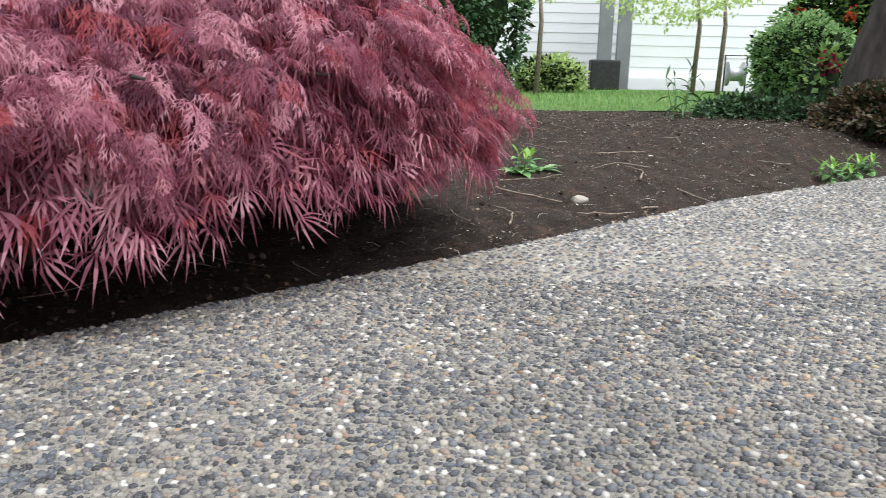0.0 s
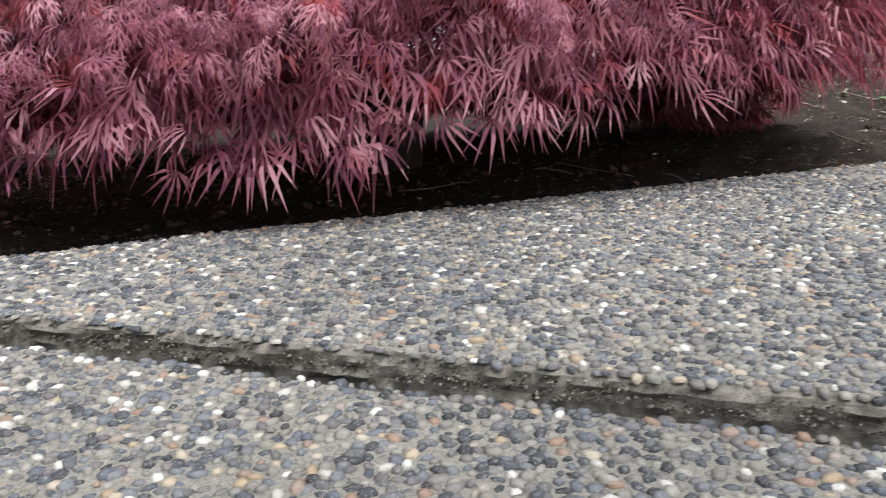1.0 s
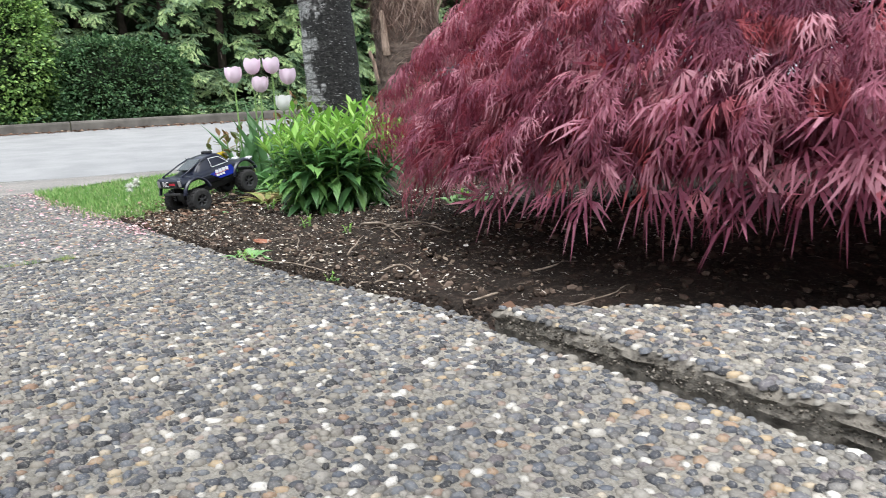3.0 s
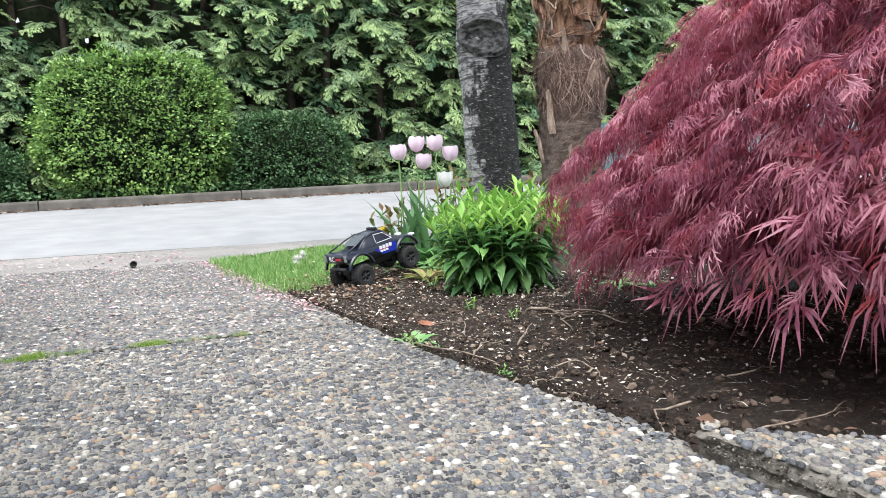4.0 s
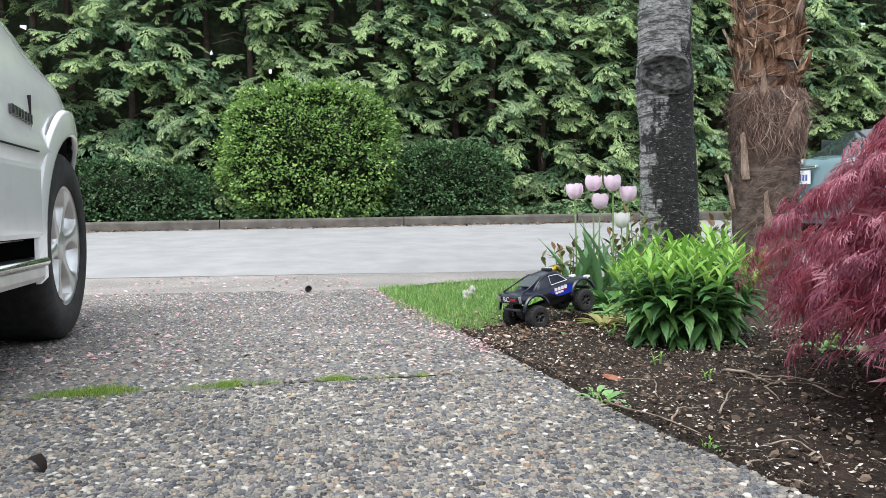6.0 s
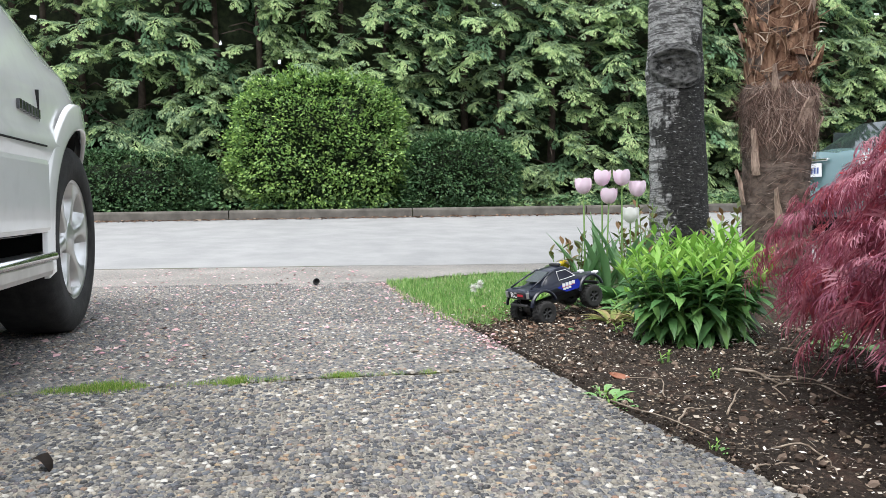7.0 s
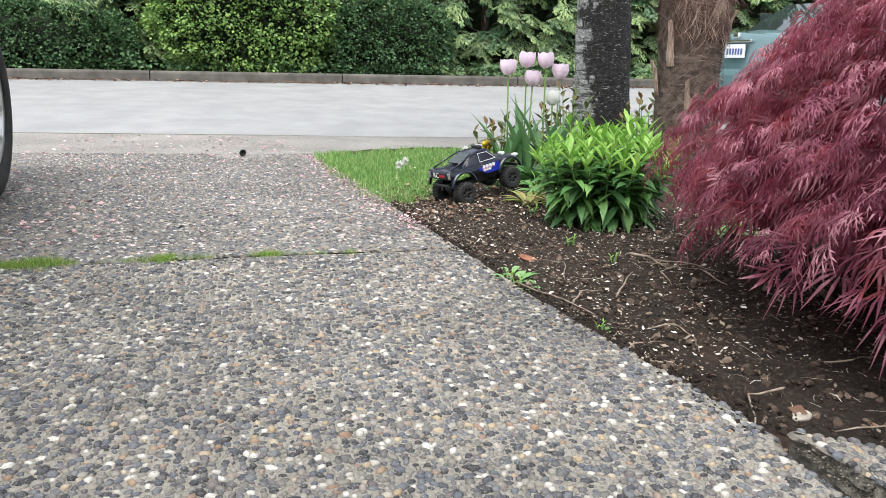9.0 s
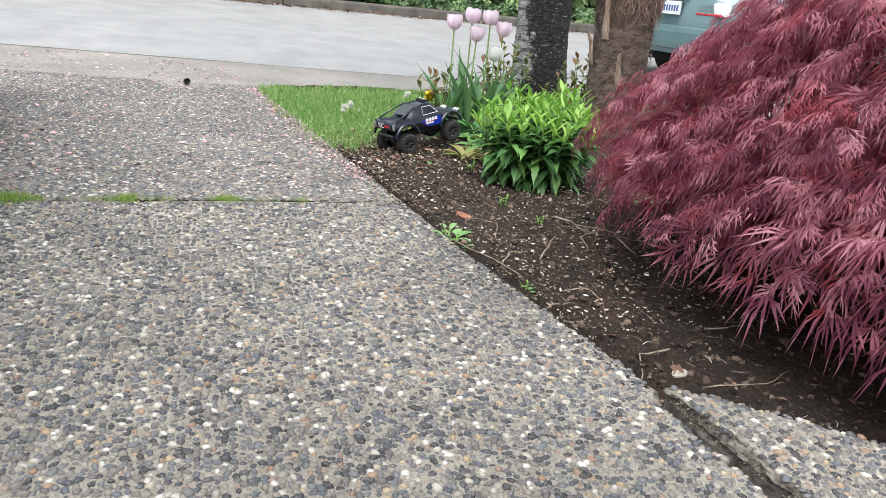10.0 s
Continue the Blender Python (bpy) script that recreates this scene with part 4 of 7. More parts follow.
# ---------------------------------------------------------------- cherry tree and palm
def cherry_bark():
    m, nt, b = material("banded_cherry_bark", 0.85, 0, 0.3)
    fine = noise_tex(nt, coords(nt, (1, 1, 1.6)), 38, 8, 0.8)
    c = mix(nt, (0.2, 0.197, 0.19), (0.72, 0.71, 0.69), ramp(nt, fine, [(0.38, (0,) * 3), (0.62, (1,) * 3)]))
    band = noise_tex(nt, coords(nt, (1.2, 1.2, 14)), 3, 5, 0.7)
    c = mix(nt, c, (0.06, 0.058, 0.054), ramp(nt, band, [(0.51, (0,) * 3), (0.57, (0.88,) * 3)]))
    c = mix(nt, c, (0.09, 0.086, 0.08), ramp(nt, noise_tex(nt, coords(nt, (1.6, 1.6, 6)), 8, 7, 0.75), [(0.5, (0,) * 3), (0.58, (0.85,) * 3)]))
    sx = nt.nodes.new("ShaderNodeSeparateXYZ")
    nt.links.new(coords(nt), sx.inputs[0])
    wet = noise_tex(nt, coords(nt, (1, 1, 0.6)), 6, 7, 0.7)
    add = nt.nodes.new("ShaderNodeMath")
    add.operation = "MULTIPLY_ADD"
    nt.links.new(sx.outputs[1], add.inputs[0])
    add.inputs[1].default_value = 2.0
    nt.links.new(wet, add.inputs[2])
    lift = nt.nodes.new("ShaderNodeMapRange")
    nt.links.new(sx.outputs[2], lift.inputs[0])
    for k, q in ((1, 1.3), (2, 1.55), (3, 0.0), (4, -0.42)):
        lift.inputs[k].default_value = q
    high = nt.nodes.new("ShaderNodeMath")
    high.operation = "ADD"
    nt.links.new(add.outputs[0], high.inputs[0])
    nt.links.new(lift.outputs[0], high.inputs[1])
    dark = mix(nt, (0.018, 0.0175, 0.0165), (0.11, 0.105, 0.097), ramp(nt, fine, [(0.45, (0,) * 3), (0.75, (1,) * 3)]))
    c = mix(nt, c, dark, ramp(nt, high.outputs[0], [(0.225, (0,) * 3), (0.29, (1.0,) * 3)]))
    fleck = noise_tex(nt, coords(nt, (0.6, 0.6, 3.2)), 50, 3, 0.6)
    c = mix(nt, c, (0.62, 0.61, 0.59), ramp(nt, fleck, [(0.635, (0,) * 3), (0.67, (0.85,) * 3)]))
    nt.links.new(c, b.inputs["Base Color"])
    bump(nt, b, noise_tex(nt, coords(nt, (1, 1, 3.0)), 20, 9, 0.8), 1.0, 0.03)
    return m


CHERRY = cherry_bark()
KNOT = noisy("dark_knot_wood", (0.014, 0.0137, 0.013), (0.24, 0.235, 0.225), 26, 0.85, bumps=1.0, dist=0.02, stretch=(1, 1, 1.6))


def rough_trunk(points, radii, sides=40, rings=90, lump=0.05, seed=0.0):
    """A trunk with uneven surface through a few stations."""
    pts, rad = [], []
    n = len(points) - 1
    for i in range(rings + 1):
        u = i / rings * n
        k = min(int(u), n - 1)
        w = u - k
        w = w * w * (3 - 2 * w)
        pts.append(Vector(points[k]).lerp(Vector(points[k + 1]), w))
        rad.append(radii[k] + (radii[k + 1] - radii[k]) * w)
    v, f = tube(pts, rad, sides)
    out = []
    for i, q in enumerate(v):
        c = pts[min(i // sides, rings)]
        d = q - c
        out.append(c + d * (1 + lump * noise.fractal(Vector((q.x * 7, q.y * 7, q.z * 5 + seed)), 1, 2, 3) + lump * 0.35 * noise.noise(Vector((q.x * 30, q.y * 30, q.z * 45)))))
    return out, f


cz = bed_z(-6.2, 2.47)
cherry = empty("cherry_tree", pose(-6.2, 2.47, cz), "street tree with dark banded bark and an old knot", "tree")
put("trunk", Pile().add(rough_trunk([(0.02, 0.05, -0.06), (0.02, 0.035, 0.1), (0.01, 0.02, 0.5), (0.0, 0.0, 1.0), (0.0, -0.01, 1.32), (0, -0.01, 1.6), (0.02, -0.02, 2.4), (0, 0, 3.2)],
    [0.24, 0.2, 0.175, 0.165, 0.172, 0.16, 0.155, 0.13], 64, 200, 0.06)).mesh(CHERRY, True), cherry)
# the healed knot faces the driveway
kd = Vector((4.8, -2.05, 0)).normalized()
pile = Pile()
ka = math.atan2(kd.y, kd.x)
kv, kf = [], []
for i in range(29):
    r = 0.168 * i / 28
    for k in range(56):
        a = 2 * math.pi * k / 56
        wob = 1 + 0.06 * math.sin(2 * a + 0.6) + 0.05 * math.sin(3 * a + 1.5)
        across, up = r * wob * math.cos(a) * 1.02, r * wob * math.sin(a) * 0.82
        lip = 0.045 * math.exp(-((r - 0.108) / 0.024) ** 2) * (0.55 + 0.45 * math.sin(a + 0.5)) + 0.007 * math.exp(-((r - 0.066) / 0.02) ** 2) * (0.5 + 0.5 * math.cos(a - 0.5))
        h = 0.19 + lip - 0.03 * math.exp(-(math.hypot(across - 0.03, up) / 0.03) ** 2) - 0.4 * max(0.0, r - 0.14)
        h += 0.0018 * math.sin(r * 210 + 3 * math.sin(a)) + 0.007 * 1.5 * noise.fractal(Vector((across * 22 + 5.3, up * 34 + 9.1, 4.7)), 0.7, 2.0, 6) + 0.006 * math.sin(a * 1.0 + 0.8) * math.exp(-((r - 0.06) / 0.05) ** 2)
        g = ka - across / 0.16
        kv.append((0.0 + h * math.cos(g), -0.01 + h * math.sin(g), 1.33 + up))
for i in range(28):
    for k in range(56):
        q = (k + 1) % 56
        kf.append((i * 56 + k, (i + 1) * 56 + k, (i + 1) * 56 + q, i * 56 + q))
pile.add((kv, kf))
put("knot", pile.mesh(KNOT, True), cherry, "dark ring-shaped healed knot")
pile = Pile()
for i in range(6):
    a = i * 1.05 + 0.4
    pile.add(tube([(0, 0, 3.0), (0.4 * math.cos(a), 0.4 * math.sin(a), 3.6), (1.2 * math.cos(a), 1.2 * math.sin(a), 4.3), (1.9 * math.cos(a), 1.9 * math.sin(a), 4.7)], [0.09, 0.06, 0.035, 0.012], 8))
put("branch", pile.mesh(CHERRY, True), cherry)
v, f = leaf_shell(5200, (-6.2, 2.47, cz + 4.7), (2.0, 2.0, 0.9), 2.0, 0.1, (-6.2, 2.47, cz), 0.35, -1, 5, 2.5)
put("crown", array_mesh(v, f, SHRUB), cherry, "high loose green leaves")

FIBRE = leafy("palm_fibre", [(0, (0.055, 0.034, 0.027)), (0.5, (0.15, 0.095, 0.075)), (0.85, (0.29, 0.2, 0.16)), (1, (0.48, 0.38, 0.32))], 0.9, 0.15, 0.05)
RUST = leafy("rust_palm_fibre", [(0, (0.06, 0.034, 0.024)), (0.35, (0.17, 0.09, 0.058)), (0.7, (0.31, 0.18, 0.115)), (0.88, (0.44, 0.3, 0.21)), (1, (0.6, 0.48, 0.37))], 0.9, 0.15, 0.05)
STRIP = leafy("pale_palm_strip", [(0, (0.24, 0.14, 0.09)), (0.4, (0.42, 0.29, 0.2)), (1, (0.66, 0.54, 0.42))], 0.85, 0.15, 0.05)
PALMCORE = noisy("matted_palm_trunk", (0.055, 0.04, 0.032), (0.2, 0.15, 0.12), 26, 0.95, bumps=0.9, dist=0.012, stretch=(1, 1, 1.6))
SHEATH = noisy("rust_leaf_sheath", (0.14, 0.066, 0.038), (0.58, 0.35, 0.22), 16, 0.9, bumps=1.0, dist=0.012, fine=5, stretch=(2.5, 2.5, 0.5))
BOOT = noisy("cut_frond_base", (0.2, 0.135, 0.1), (0.5, 0.37, 0.29), 30, 0.8, bumps=0.5, stretch=(3, 3, 0.5))
pz = bed_z(-4.52, 2.19)
palm = empty("palm_tree", pose(-4.52, 2.19, pz), "windmill palm with a shaggy brown fibrous trunk", "tree")
put("trunk", Pile().add(rough_trunk([(0, 0, -0.06), (0, 0, 0.2), (0, 0, 0.62), (0, 0, 0.8), (0, 0, 0.93), (0, 0, 0.99), (0, 0, 1.7), (0, 0, 2.3)],
    [0.15, 0.136, 0.13, 0.137, 0.143, 0.115, 0.115, 0.106], 48, 120, 0.09, 3)).mesh(PALMCORE, True), palm)


def ribbons(n, z0, z1, r0, length, slope, curl, lift, width, mat, ends=0.0, steps=5):
    """Curved strips that run over a round trunk and lift away from it towards their tips."""
    V, F = [], []
    for _ in range(n):
        a, z = rng.uniform(0, 2 * np.pi), rng.uniform(z0, z1)
        ln, way = length * rng.uniform(0.45, 1.5), rng.normal(*slope)
        turn, up, w = rng.normal(0, curl), lift * rng.random() ** 2, width * rng.uniform(0.5, 1.5)
        rad = r0 + rng.uniform(-0.004, 0.008)
        base = len(V)
        for k in range(steps):
            u = k / (steps - 1)
            ww = w * (1 - (1 - ends) * u ** 1.5)
            rr = rad + up * u ** 1.6 + 0.006 * math.sin(3 * u)
            sa, sz = -math.sin(way) * ww / rr, math.cos(way) * ww
            V.append((rr * math.cos(a - sa), rr * math.sin(a - sa), z - sz))
            V.append(((rr + ww * 0.5) * math.cos(a + sa), (rr + ww * 0.5) * math.sin(a + sa), z + sz))
            a += math.cos(way) * ln / (steps - 1) / rr
            z += math.sin(way) * ln / (steps - 1)
            way += turn / (steps - 1)
        for k in range(steps - 1):
            b = base + 2 * k
            F.append((b, b + 1, b + 3, b + 2))
    return array_mesh(V, F, mat)


# bare matted foot, hanging skirt, then the rust-coloured upper part with torn sheaths
put("fibre", ribbons(2400, 0.05, 0.7, 0.134, 0.05, (0.3, 0.6), 0.3, 0.004, 0.0008, FIBRE), palm, "grey brown matted fibres", kind="stuff")
put("fibre_skirt", ribbons(2300, 0.74, 0.97, 0.138, 0.085, (-1.5, 0.42), 0.9, 0.024, 0.0012, FIBRE, 0.2, 6), palm, "shaggy hanging fibre skirt", kind="stuff")
put("fibre_fringe", ribbons(620, 0.86, 0.98, 0.142, 0.12, (-1.5, 0.5), 0.9, 0.1, 0.0009, FIBRE, 0.3, 7), palm, "loose wispy fibre ends", kind="stuff")
put("rust_fibre", ribbons(1300, 0.94, 2.2, 0.128, 0.1, (0.5, 0.8), 0.7, 0.03, 0.0016, RUST, 0.2), palm, "rust brown matted fibres", kind="stuff")
put("torn_strip", ribbons(210, 0.96, 2.2, 0.126, 0.08, (1.35, 0.7), 1.1, 0.05, 0.003, STRIP, 0.15, 6), palm, "pale curling torn strips", kind="stuff")
put("loose_strip", ribbons(170, 0.92, 2.2, 0.13, 0.12, (1.1, 1.0), 1.2, 0.1, 0.002, STRIP, 0.3, 7), palm, "thin pale loose strips", kind="stuff")


def leaf_sheath(width, height, out, lean, seed):
    """One torn sheath wrapped on the trunk, its ragged upper edge curling outwards."""
    rr = random.Random(seed)
    tear = [rr.uniform(0.55, 1.1) for _ in range(15)]
    V, F = [], []
    for i in range(7):
        u = i / 6
        for j in range(15):
            x = (j - 7) / 7
            rad = 0.118 + 0.012 * math.sin(u * 2.6) * (1 - x * x) + out * u ** 4 * (0.6 + 0.5 * tear[j]) + 0.004 * noise.noise(Vector((x * 5, u * 4, seed)))
            ang = x * width * (1 - 0.5 * u * u) + lean * u
            V.append((rad * math.cos(ang), rad * math.sin(ang), height * u * (1 if i < 4 else tear[j]) * (1 - 0.35 * x * x)))
    for i in range(6):
        for j in range(14):
            if i < 5 or tear[j] > 0.66:
                F.append((i * 15 + j, i * 15 + j + 1, i * 15 + j + 16, i * 15 + j + 15))
    me = mesh_from(V, F, SHEATH, True, "leaf_sheath")
    return me


sheaths = [leaf_sheath(r2.uniform(0.55, 1.0), r2.uniform(0.12, 0.2), r2.uniform(0.016, 0.042), r2.uniform(-0.25, 0.25), k) for k in range(9)]
for i in range(58):
    ob = put("leaf_sheath", sheaths[i % 9], palm, "torn rust brown leaf sheath")
    ob.location, ob.rotation_euler = (0, 0, 0.9 + 0.022 * i), (0, 0, i * 2.399 + r2.uniform(-0.3, 0.3))
boot_v = [(-0.03, 0, 0), (0.03, 0, 0), (0.034, 0.015, 0.03), (-0.034, 0.015, 0.03), (-0.02, 0.02, 0.1), (0.02, 0.02, 0.1), (0.018, 0.034, 0.1), (-0.018, 0.034, 0.1), (-0.016, 0.05, 0.16), (0.014, 0.05, 0.15), (0.012, 0.06, 0.15), (-0.014, 0.06, 0.16)]
boot_f = [(0, 1, 5, 4), (3, 7, 6, 2), (1, 2, 6, 5), (0, 4, 7, 3), (4, 5, 9, 8), (7, 11, 10, 6), (5, 6, 10, 9), (4, 8, 11, 7), (8, 9, 10, 11), (0, 3, 2, 1)]
boot = mesh_from(boot_v, boot_f, BOOT, False, "frond_base")
stubs = [(-1.1, 0.6, 0.6, 1.15), (-0.42, 0.4, 0.5, 0.95), (-1.62, 0.48, 0.5, 0.9), (0.15, 0.78, 1.1, 0.8)] + [(0.9 + i * 2.399, 0.72 + i * 0.1, 0.5, 0.7) for i in range(14)]
for i, (a, z, sx, sz) in enumerate(stubs):
    ob = put("frond_base", boot, palm, "pale cut frond stub")
    ob.location = (0.139 * math.cos(a), 0.139 * math.sin(a), z)
    ob.rotation_euler = (r2.uniform(0.0, 0.15), r2.uniform(-0.15, 0.15), a - math.pi / 2)
    ob.scale = (sx, 0.8, sz)
FROND = leafy("palm_frond", [(0, (0.05, 0.1, 0.03)), (0.8, (0.1, 0.18, 0.05)), (1, (0.4, 0.33, 0.06))], 0.5, 0.4, 0.2)
pile = Pile()
for i in range(13):
    a = i * 2.399
    tip = Vector((0.75 * math.cos(a), 0.75 * math.sin(a), 2.35 + 0.35 * math.sin(i * 1.7)))
    pile.add(tube([(0.1 * math.cos(a), 0.1 * math.sin(a), 2.15), (0.4 * math.cos(a), 0.4 * math.sin(a), 2.4), tip], [0.012, 0.009, 0.006], 5))
    d = Vector((math.cos(a), math.sin(a), -0.25)).normalized()
    s = Vector((-math.sin(a), math.cos(a), 0))
    for k in range(17):
        w = (k - 8) / 8 * 1.9
        e = (d * math.cos(w) + s * math.sin(w)).normalized()
        h = e.cross(Vector((0, 0, 1))) * 0.014
        ln = 0.5 - 0.1 * abs(w) / 1.9
        pile.add(([tip, tip + e * ln * 0.55 + h, tip + e * ln * 0.55 - h, tip + e * ln + Vector((0, 0, -0.12))], [(0, 1, 3), (0, 3, 2)]))
put("frond", pile.mesh(FROND), palm, "green fan-shaped fronds")

# ---------------------------------------------------------------- perennials and tulips
PERENNIAL = leafy("perennial_leaf", [(0, (0.045, 0.115, 0.042)), (0.5, (0.1, 0.23, 0.068)), (1, (0.19, 0.36, 0.1))], 0.45, 0.45, 0.25)
PERENNIAL_YOUNG = leafy("young_perennial_leaf", [(0, (0.16, 0.34, 0.05)), (0.6, (0.24, 0.44, 0.075)), (1, (0.34, 0.53, 0.12))], 0.45, 0.4, 0.4)
STEM = noisy("green_stem", (0.1, 0.2, 0.04), (0.16, 0.26, 0.07), 30, 0.6, bumps=0.1)


def lance(segments=5, width=0.14, arch=0.35, fold=0.05):
    """A lance-shaped leaf folded along its midrib, 1 long."""
    v, f = [], []
    for i in range(segments + 1):
        u = i / segments
        w = width * math.sin(math.pi * min(1, 1.25 * u ** 1.1 * 0.8 + 0.07)) ** (0.8 if u < 0.5 else 1.1) * (1 + 0.05 * (-1) ** i) if i < segments else 0.003
        z = 0.15 * u - arch * u * u
        v += [(-w, u, z + fold * w / width), (0, u, z), (w, u, z + fold * w / width)]
    for i in range(segments):
        b = i * 3
        f += [(b, b + 1, b + 4, b + 3), (b + 1, b + 2, b + 5, b + 4)]
    return np.array(v), np.array(f)


def leafy_stems(stems, spread, height, leaf_len, per, base_in=0.25):
    """Stems with leaves all the way up: long drooping below, small and upright at the top."""
    tubes, lo, hi = Pile(), [[], [], [], []], [[], [], [], []]
    for i in range(stems):
        a = i * 2.399
        rr = spread * math.sqrt((i + 0.5) / stems)
        h = height * (1 - 0.3 * (rr / spread) ** 2) * r2.uniform(0.82, 1.08)
        bx, by = rr * base_in * math.cos(a), rr * base_in * math.sin(a)
        tx, ty = rr * math.cos(a), rr * math.sin(a)
        pts = [Vector((bx + (tx - bx) * u ** 0.8, by + (ty - by) * u ** 0.8, h * u - 0.03 * (1 - u))) for u in (0, 0.25, 0.5, 0.75, 1)]
        tubes.add(tube(pts, [0.005, 0.0045, 0.004, 0.003, 0.002], 5))
        for k in range(per):
            u = 0.15 + 0.85 * k / (per - 1)
            j = min(3, int(u * 4))
            p3 = pts[j].lerp(pts[j + 1], u * 4 - j)
            b = k * 2.399 + i
            up = -0.35 + 1.4 * max(0, u - 0.4) / 0.6 + r2.uniform(-0.35, 0.35)
            tgt = hi if u > 0.8 else lo
            tgt[0].append(p3)
            tgt[1].append((math.cos(b), math.sin(b), up))
            tgt[2].append((-math.cos(b) * 0.4 + r2.uniform(-0.2, 0.2), -math.sin(b) * 0.4 + r2.uniform(-0.2, 0.2), 1.0))
            tgt[3].append(leaf_len * (1.0 - 0.35 * max(0, u - 0.6) / 0.4) * r2.uniform(0.75, 1.15))
    return tubes, lo, hi


def leaves_mesh(group, template, mat):
    v, f = scatter(*template, np.array(group[0]), frames_of(np.array(group[1]), np.array(group[2])), np.array(group[3]))
    return array_mesh(v, f, mat, True)


def perennial(name, x, y, stems, spread, height, leaf_len, per, label, young=PERENNIAL_YOUNG, old=PERENNIAL, width=0.15):
    ob = empty(name, pose(x, y, bed_z(x, y)), label, "plant")
    tubes, lo, hi = leafy_stems(stems, spread, height, leaf_len, per)
    put("stalk", tubes.mesh(STEM, True), ob, kind="stuff")
    put("foliage", leaves_mesh(lo, lance(9, width, 0.6), old), ob, "drooping dark green leaves", kind="stuff")
    if hi[0]:
        put("young_foliage", leaves_mesh(hi, lance(6, width * 0.85, 0.12), young), ob, "upright light green shoot tips", kind="stuff")
    return ob


perennial("leafy_perennial", -4.13, 1.665, 58, 0.285, 0.38, 0.108, 26, "bushy perennial with bright green lance-shaped leaves in the soil bed")
for i, (x, y, s) in enumerate(((-4.15, 1.5, 0.06), (-3.79, 1.42, 0.03), (-3.55, 1.47, 0.022), (-3.37, 1.1, 0.02), (-3.47, 1.11, 0.018), (-2.96, 1.18, 0.018), (-3.84, 2.05, 0.035), (-4.36, 1.47, 0.03),
                              (-0.37, 4.45, 0.085), (-1.33, 2.26, 0.022), (1.35, 5.05, 0.09), (1.6, 5.3, 0.09), (1.5, 5.15, 0.07), (1.75, 5.45, 0.08), (-5.35, 1.45, 0.05), (-5.2, 1.35, 0.045), (-5.1, 1.5, 0.06), (-4.75, 1.62, 0.06), (-5.0, 1.72, 0.07), (-4.85, 1.85, 0.08))):
    perennial("sprout", x, y, 4 if s > 0.03 else 3, s * 0.8, s * 1.2, s * 1.1, 7, "small light green sprout in the soil", width=0.2)

TULIP_PINK = leafy("pale_pink_petal", [(0, (0.85, 0.55, 0.72)), (0.4, (0.9, 0.72, 0.83)), (1, (0.93, 0.87, 0.9))], 0.5, 0.3, 0.3)
TULIP_WHITE = leafy("white_petal", [(0, (0.88, 0.87, 0.82)), (1, (0.93, 0.92, 0.89))], 0.5, 0.3, 0.35)
TULIP_LEAF = leafy("tulip_leaf", [(0, (0.1, 0.22, 0.09)), (1, (0.19, 0.34, 0.15))], 0.5, 0.4, 0.25)


def petal_mesh(mat):
    v, f = [], []
    for i in range(7):
        u = i / 6
        w = 0.03 * math.sin(math.pi * (0.1 + 0.68 * u)) ** 0.7
        r = 0.007 + 0.0245 * math.sin(u * 2.0) ** 0.6
        z = 0.056 * u ** 1.15
        for j in (-1, -0.5, 0, 0.5, 1):
            a = j * w / max(r, 0.008) * 0.8
            v.append((r * math.cos(a), r * math.sin(a), z + (0.009 * (1 - j * j) if i == 6 else 0)))
    for i in range(6):
        for j in range(4):
            b = i * 5 + j
            f.append((b, b + 1, b + 6, b + 5))
    return mesh_from(v, f, mat, True, "petal")


def tulip(mat, label):
    ob = new("tulip")
    tagged(ob, label, "flower", "tulips beside the tree")
    put("stem", Pile().add(tube([(0, 0, -0.02), (0.008, 0.004, 0.2), (0, 0, 0.5)], [0.005, 0.0045, 0.004], 8)).mesh(STEM, True), ob)
    fl = new("flower")
    fl.parent, fl.location = ob, (0, 0, 0.495)
    pm = petal_mesh(mat)
    for k in range(6):
        q = put("petal", pm, fl)
        q.rotation_euler = (0, -0.06 if k % 2 else 0.03, k * math.pi / 3)
        q.scale = (1, 1, 0.94 if k % 2 else 1.0)
    lv, lf = lance(8, 0.06, 0.3, 0.05)
    for k, (a, ln, tilt) in enumerate(((0.4, 0.42, 1.25), (2.6, 0.37, 1.15), (4.5, 0.3, 0.95), (5.6, 0.34, 1.2))):
        q = put("leaf", mesh_from(lv * ln, lf, TULIP_LEAF, True, "leaf"), ob)
        q.rotation_euler = (tilt, 0, a)
    return ob


pink, white = tulip(TULIP_PINK, "pale pink tulip in bloom beside the street tree"), tulip(TULIP_WHITE, "white tulip in bloom beside the street tree")
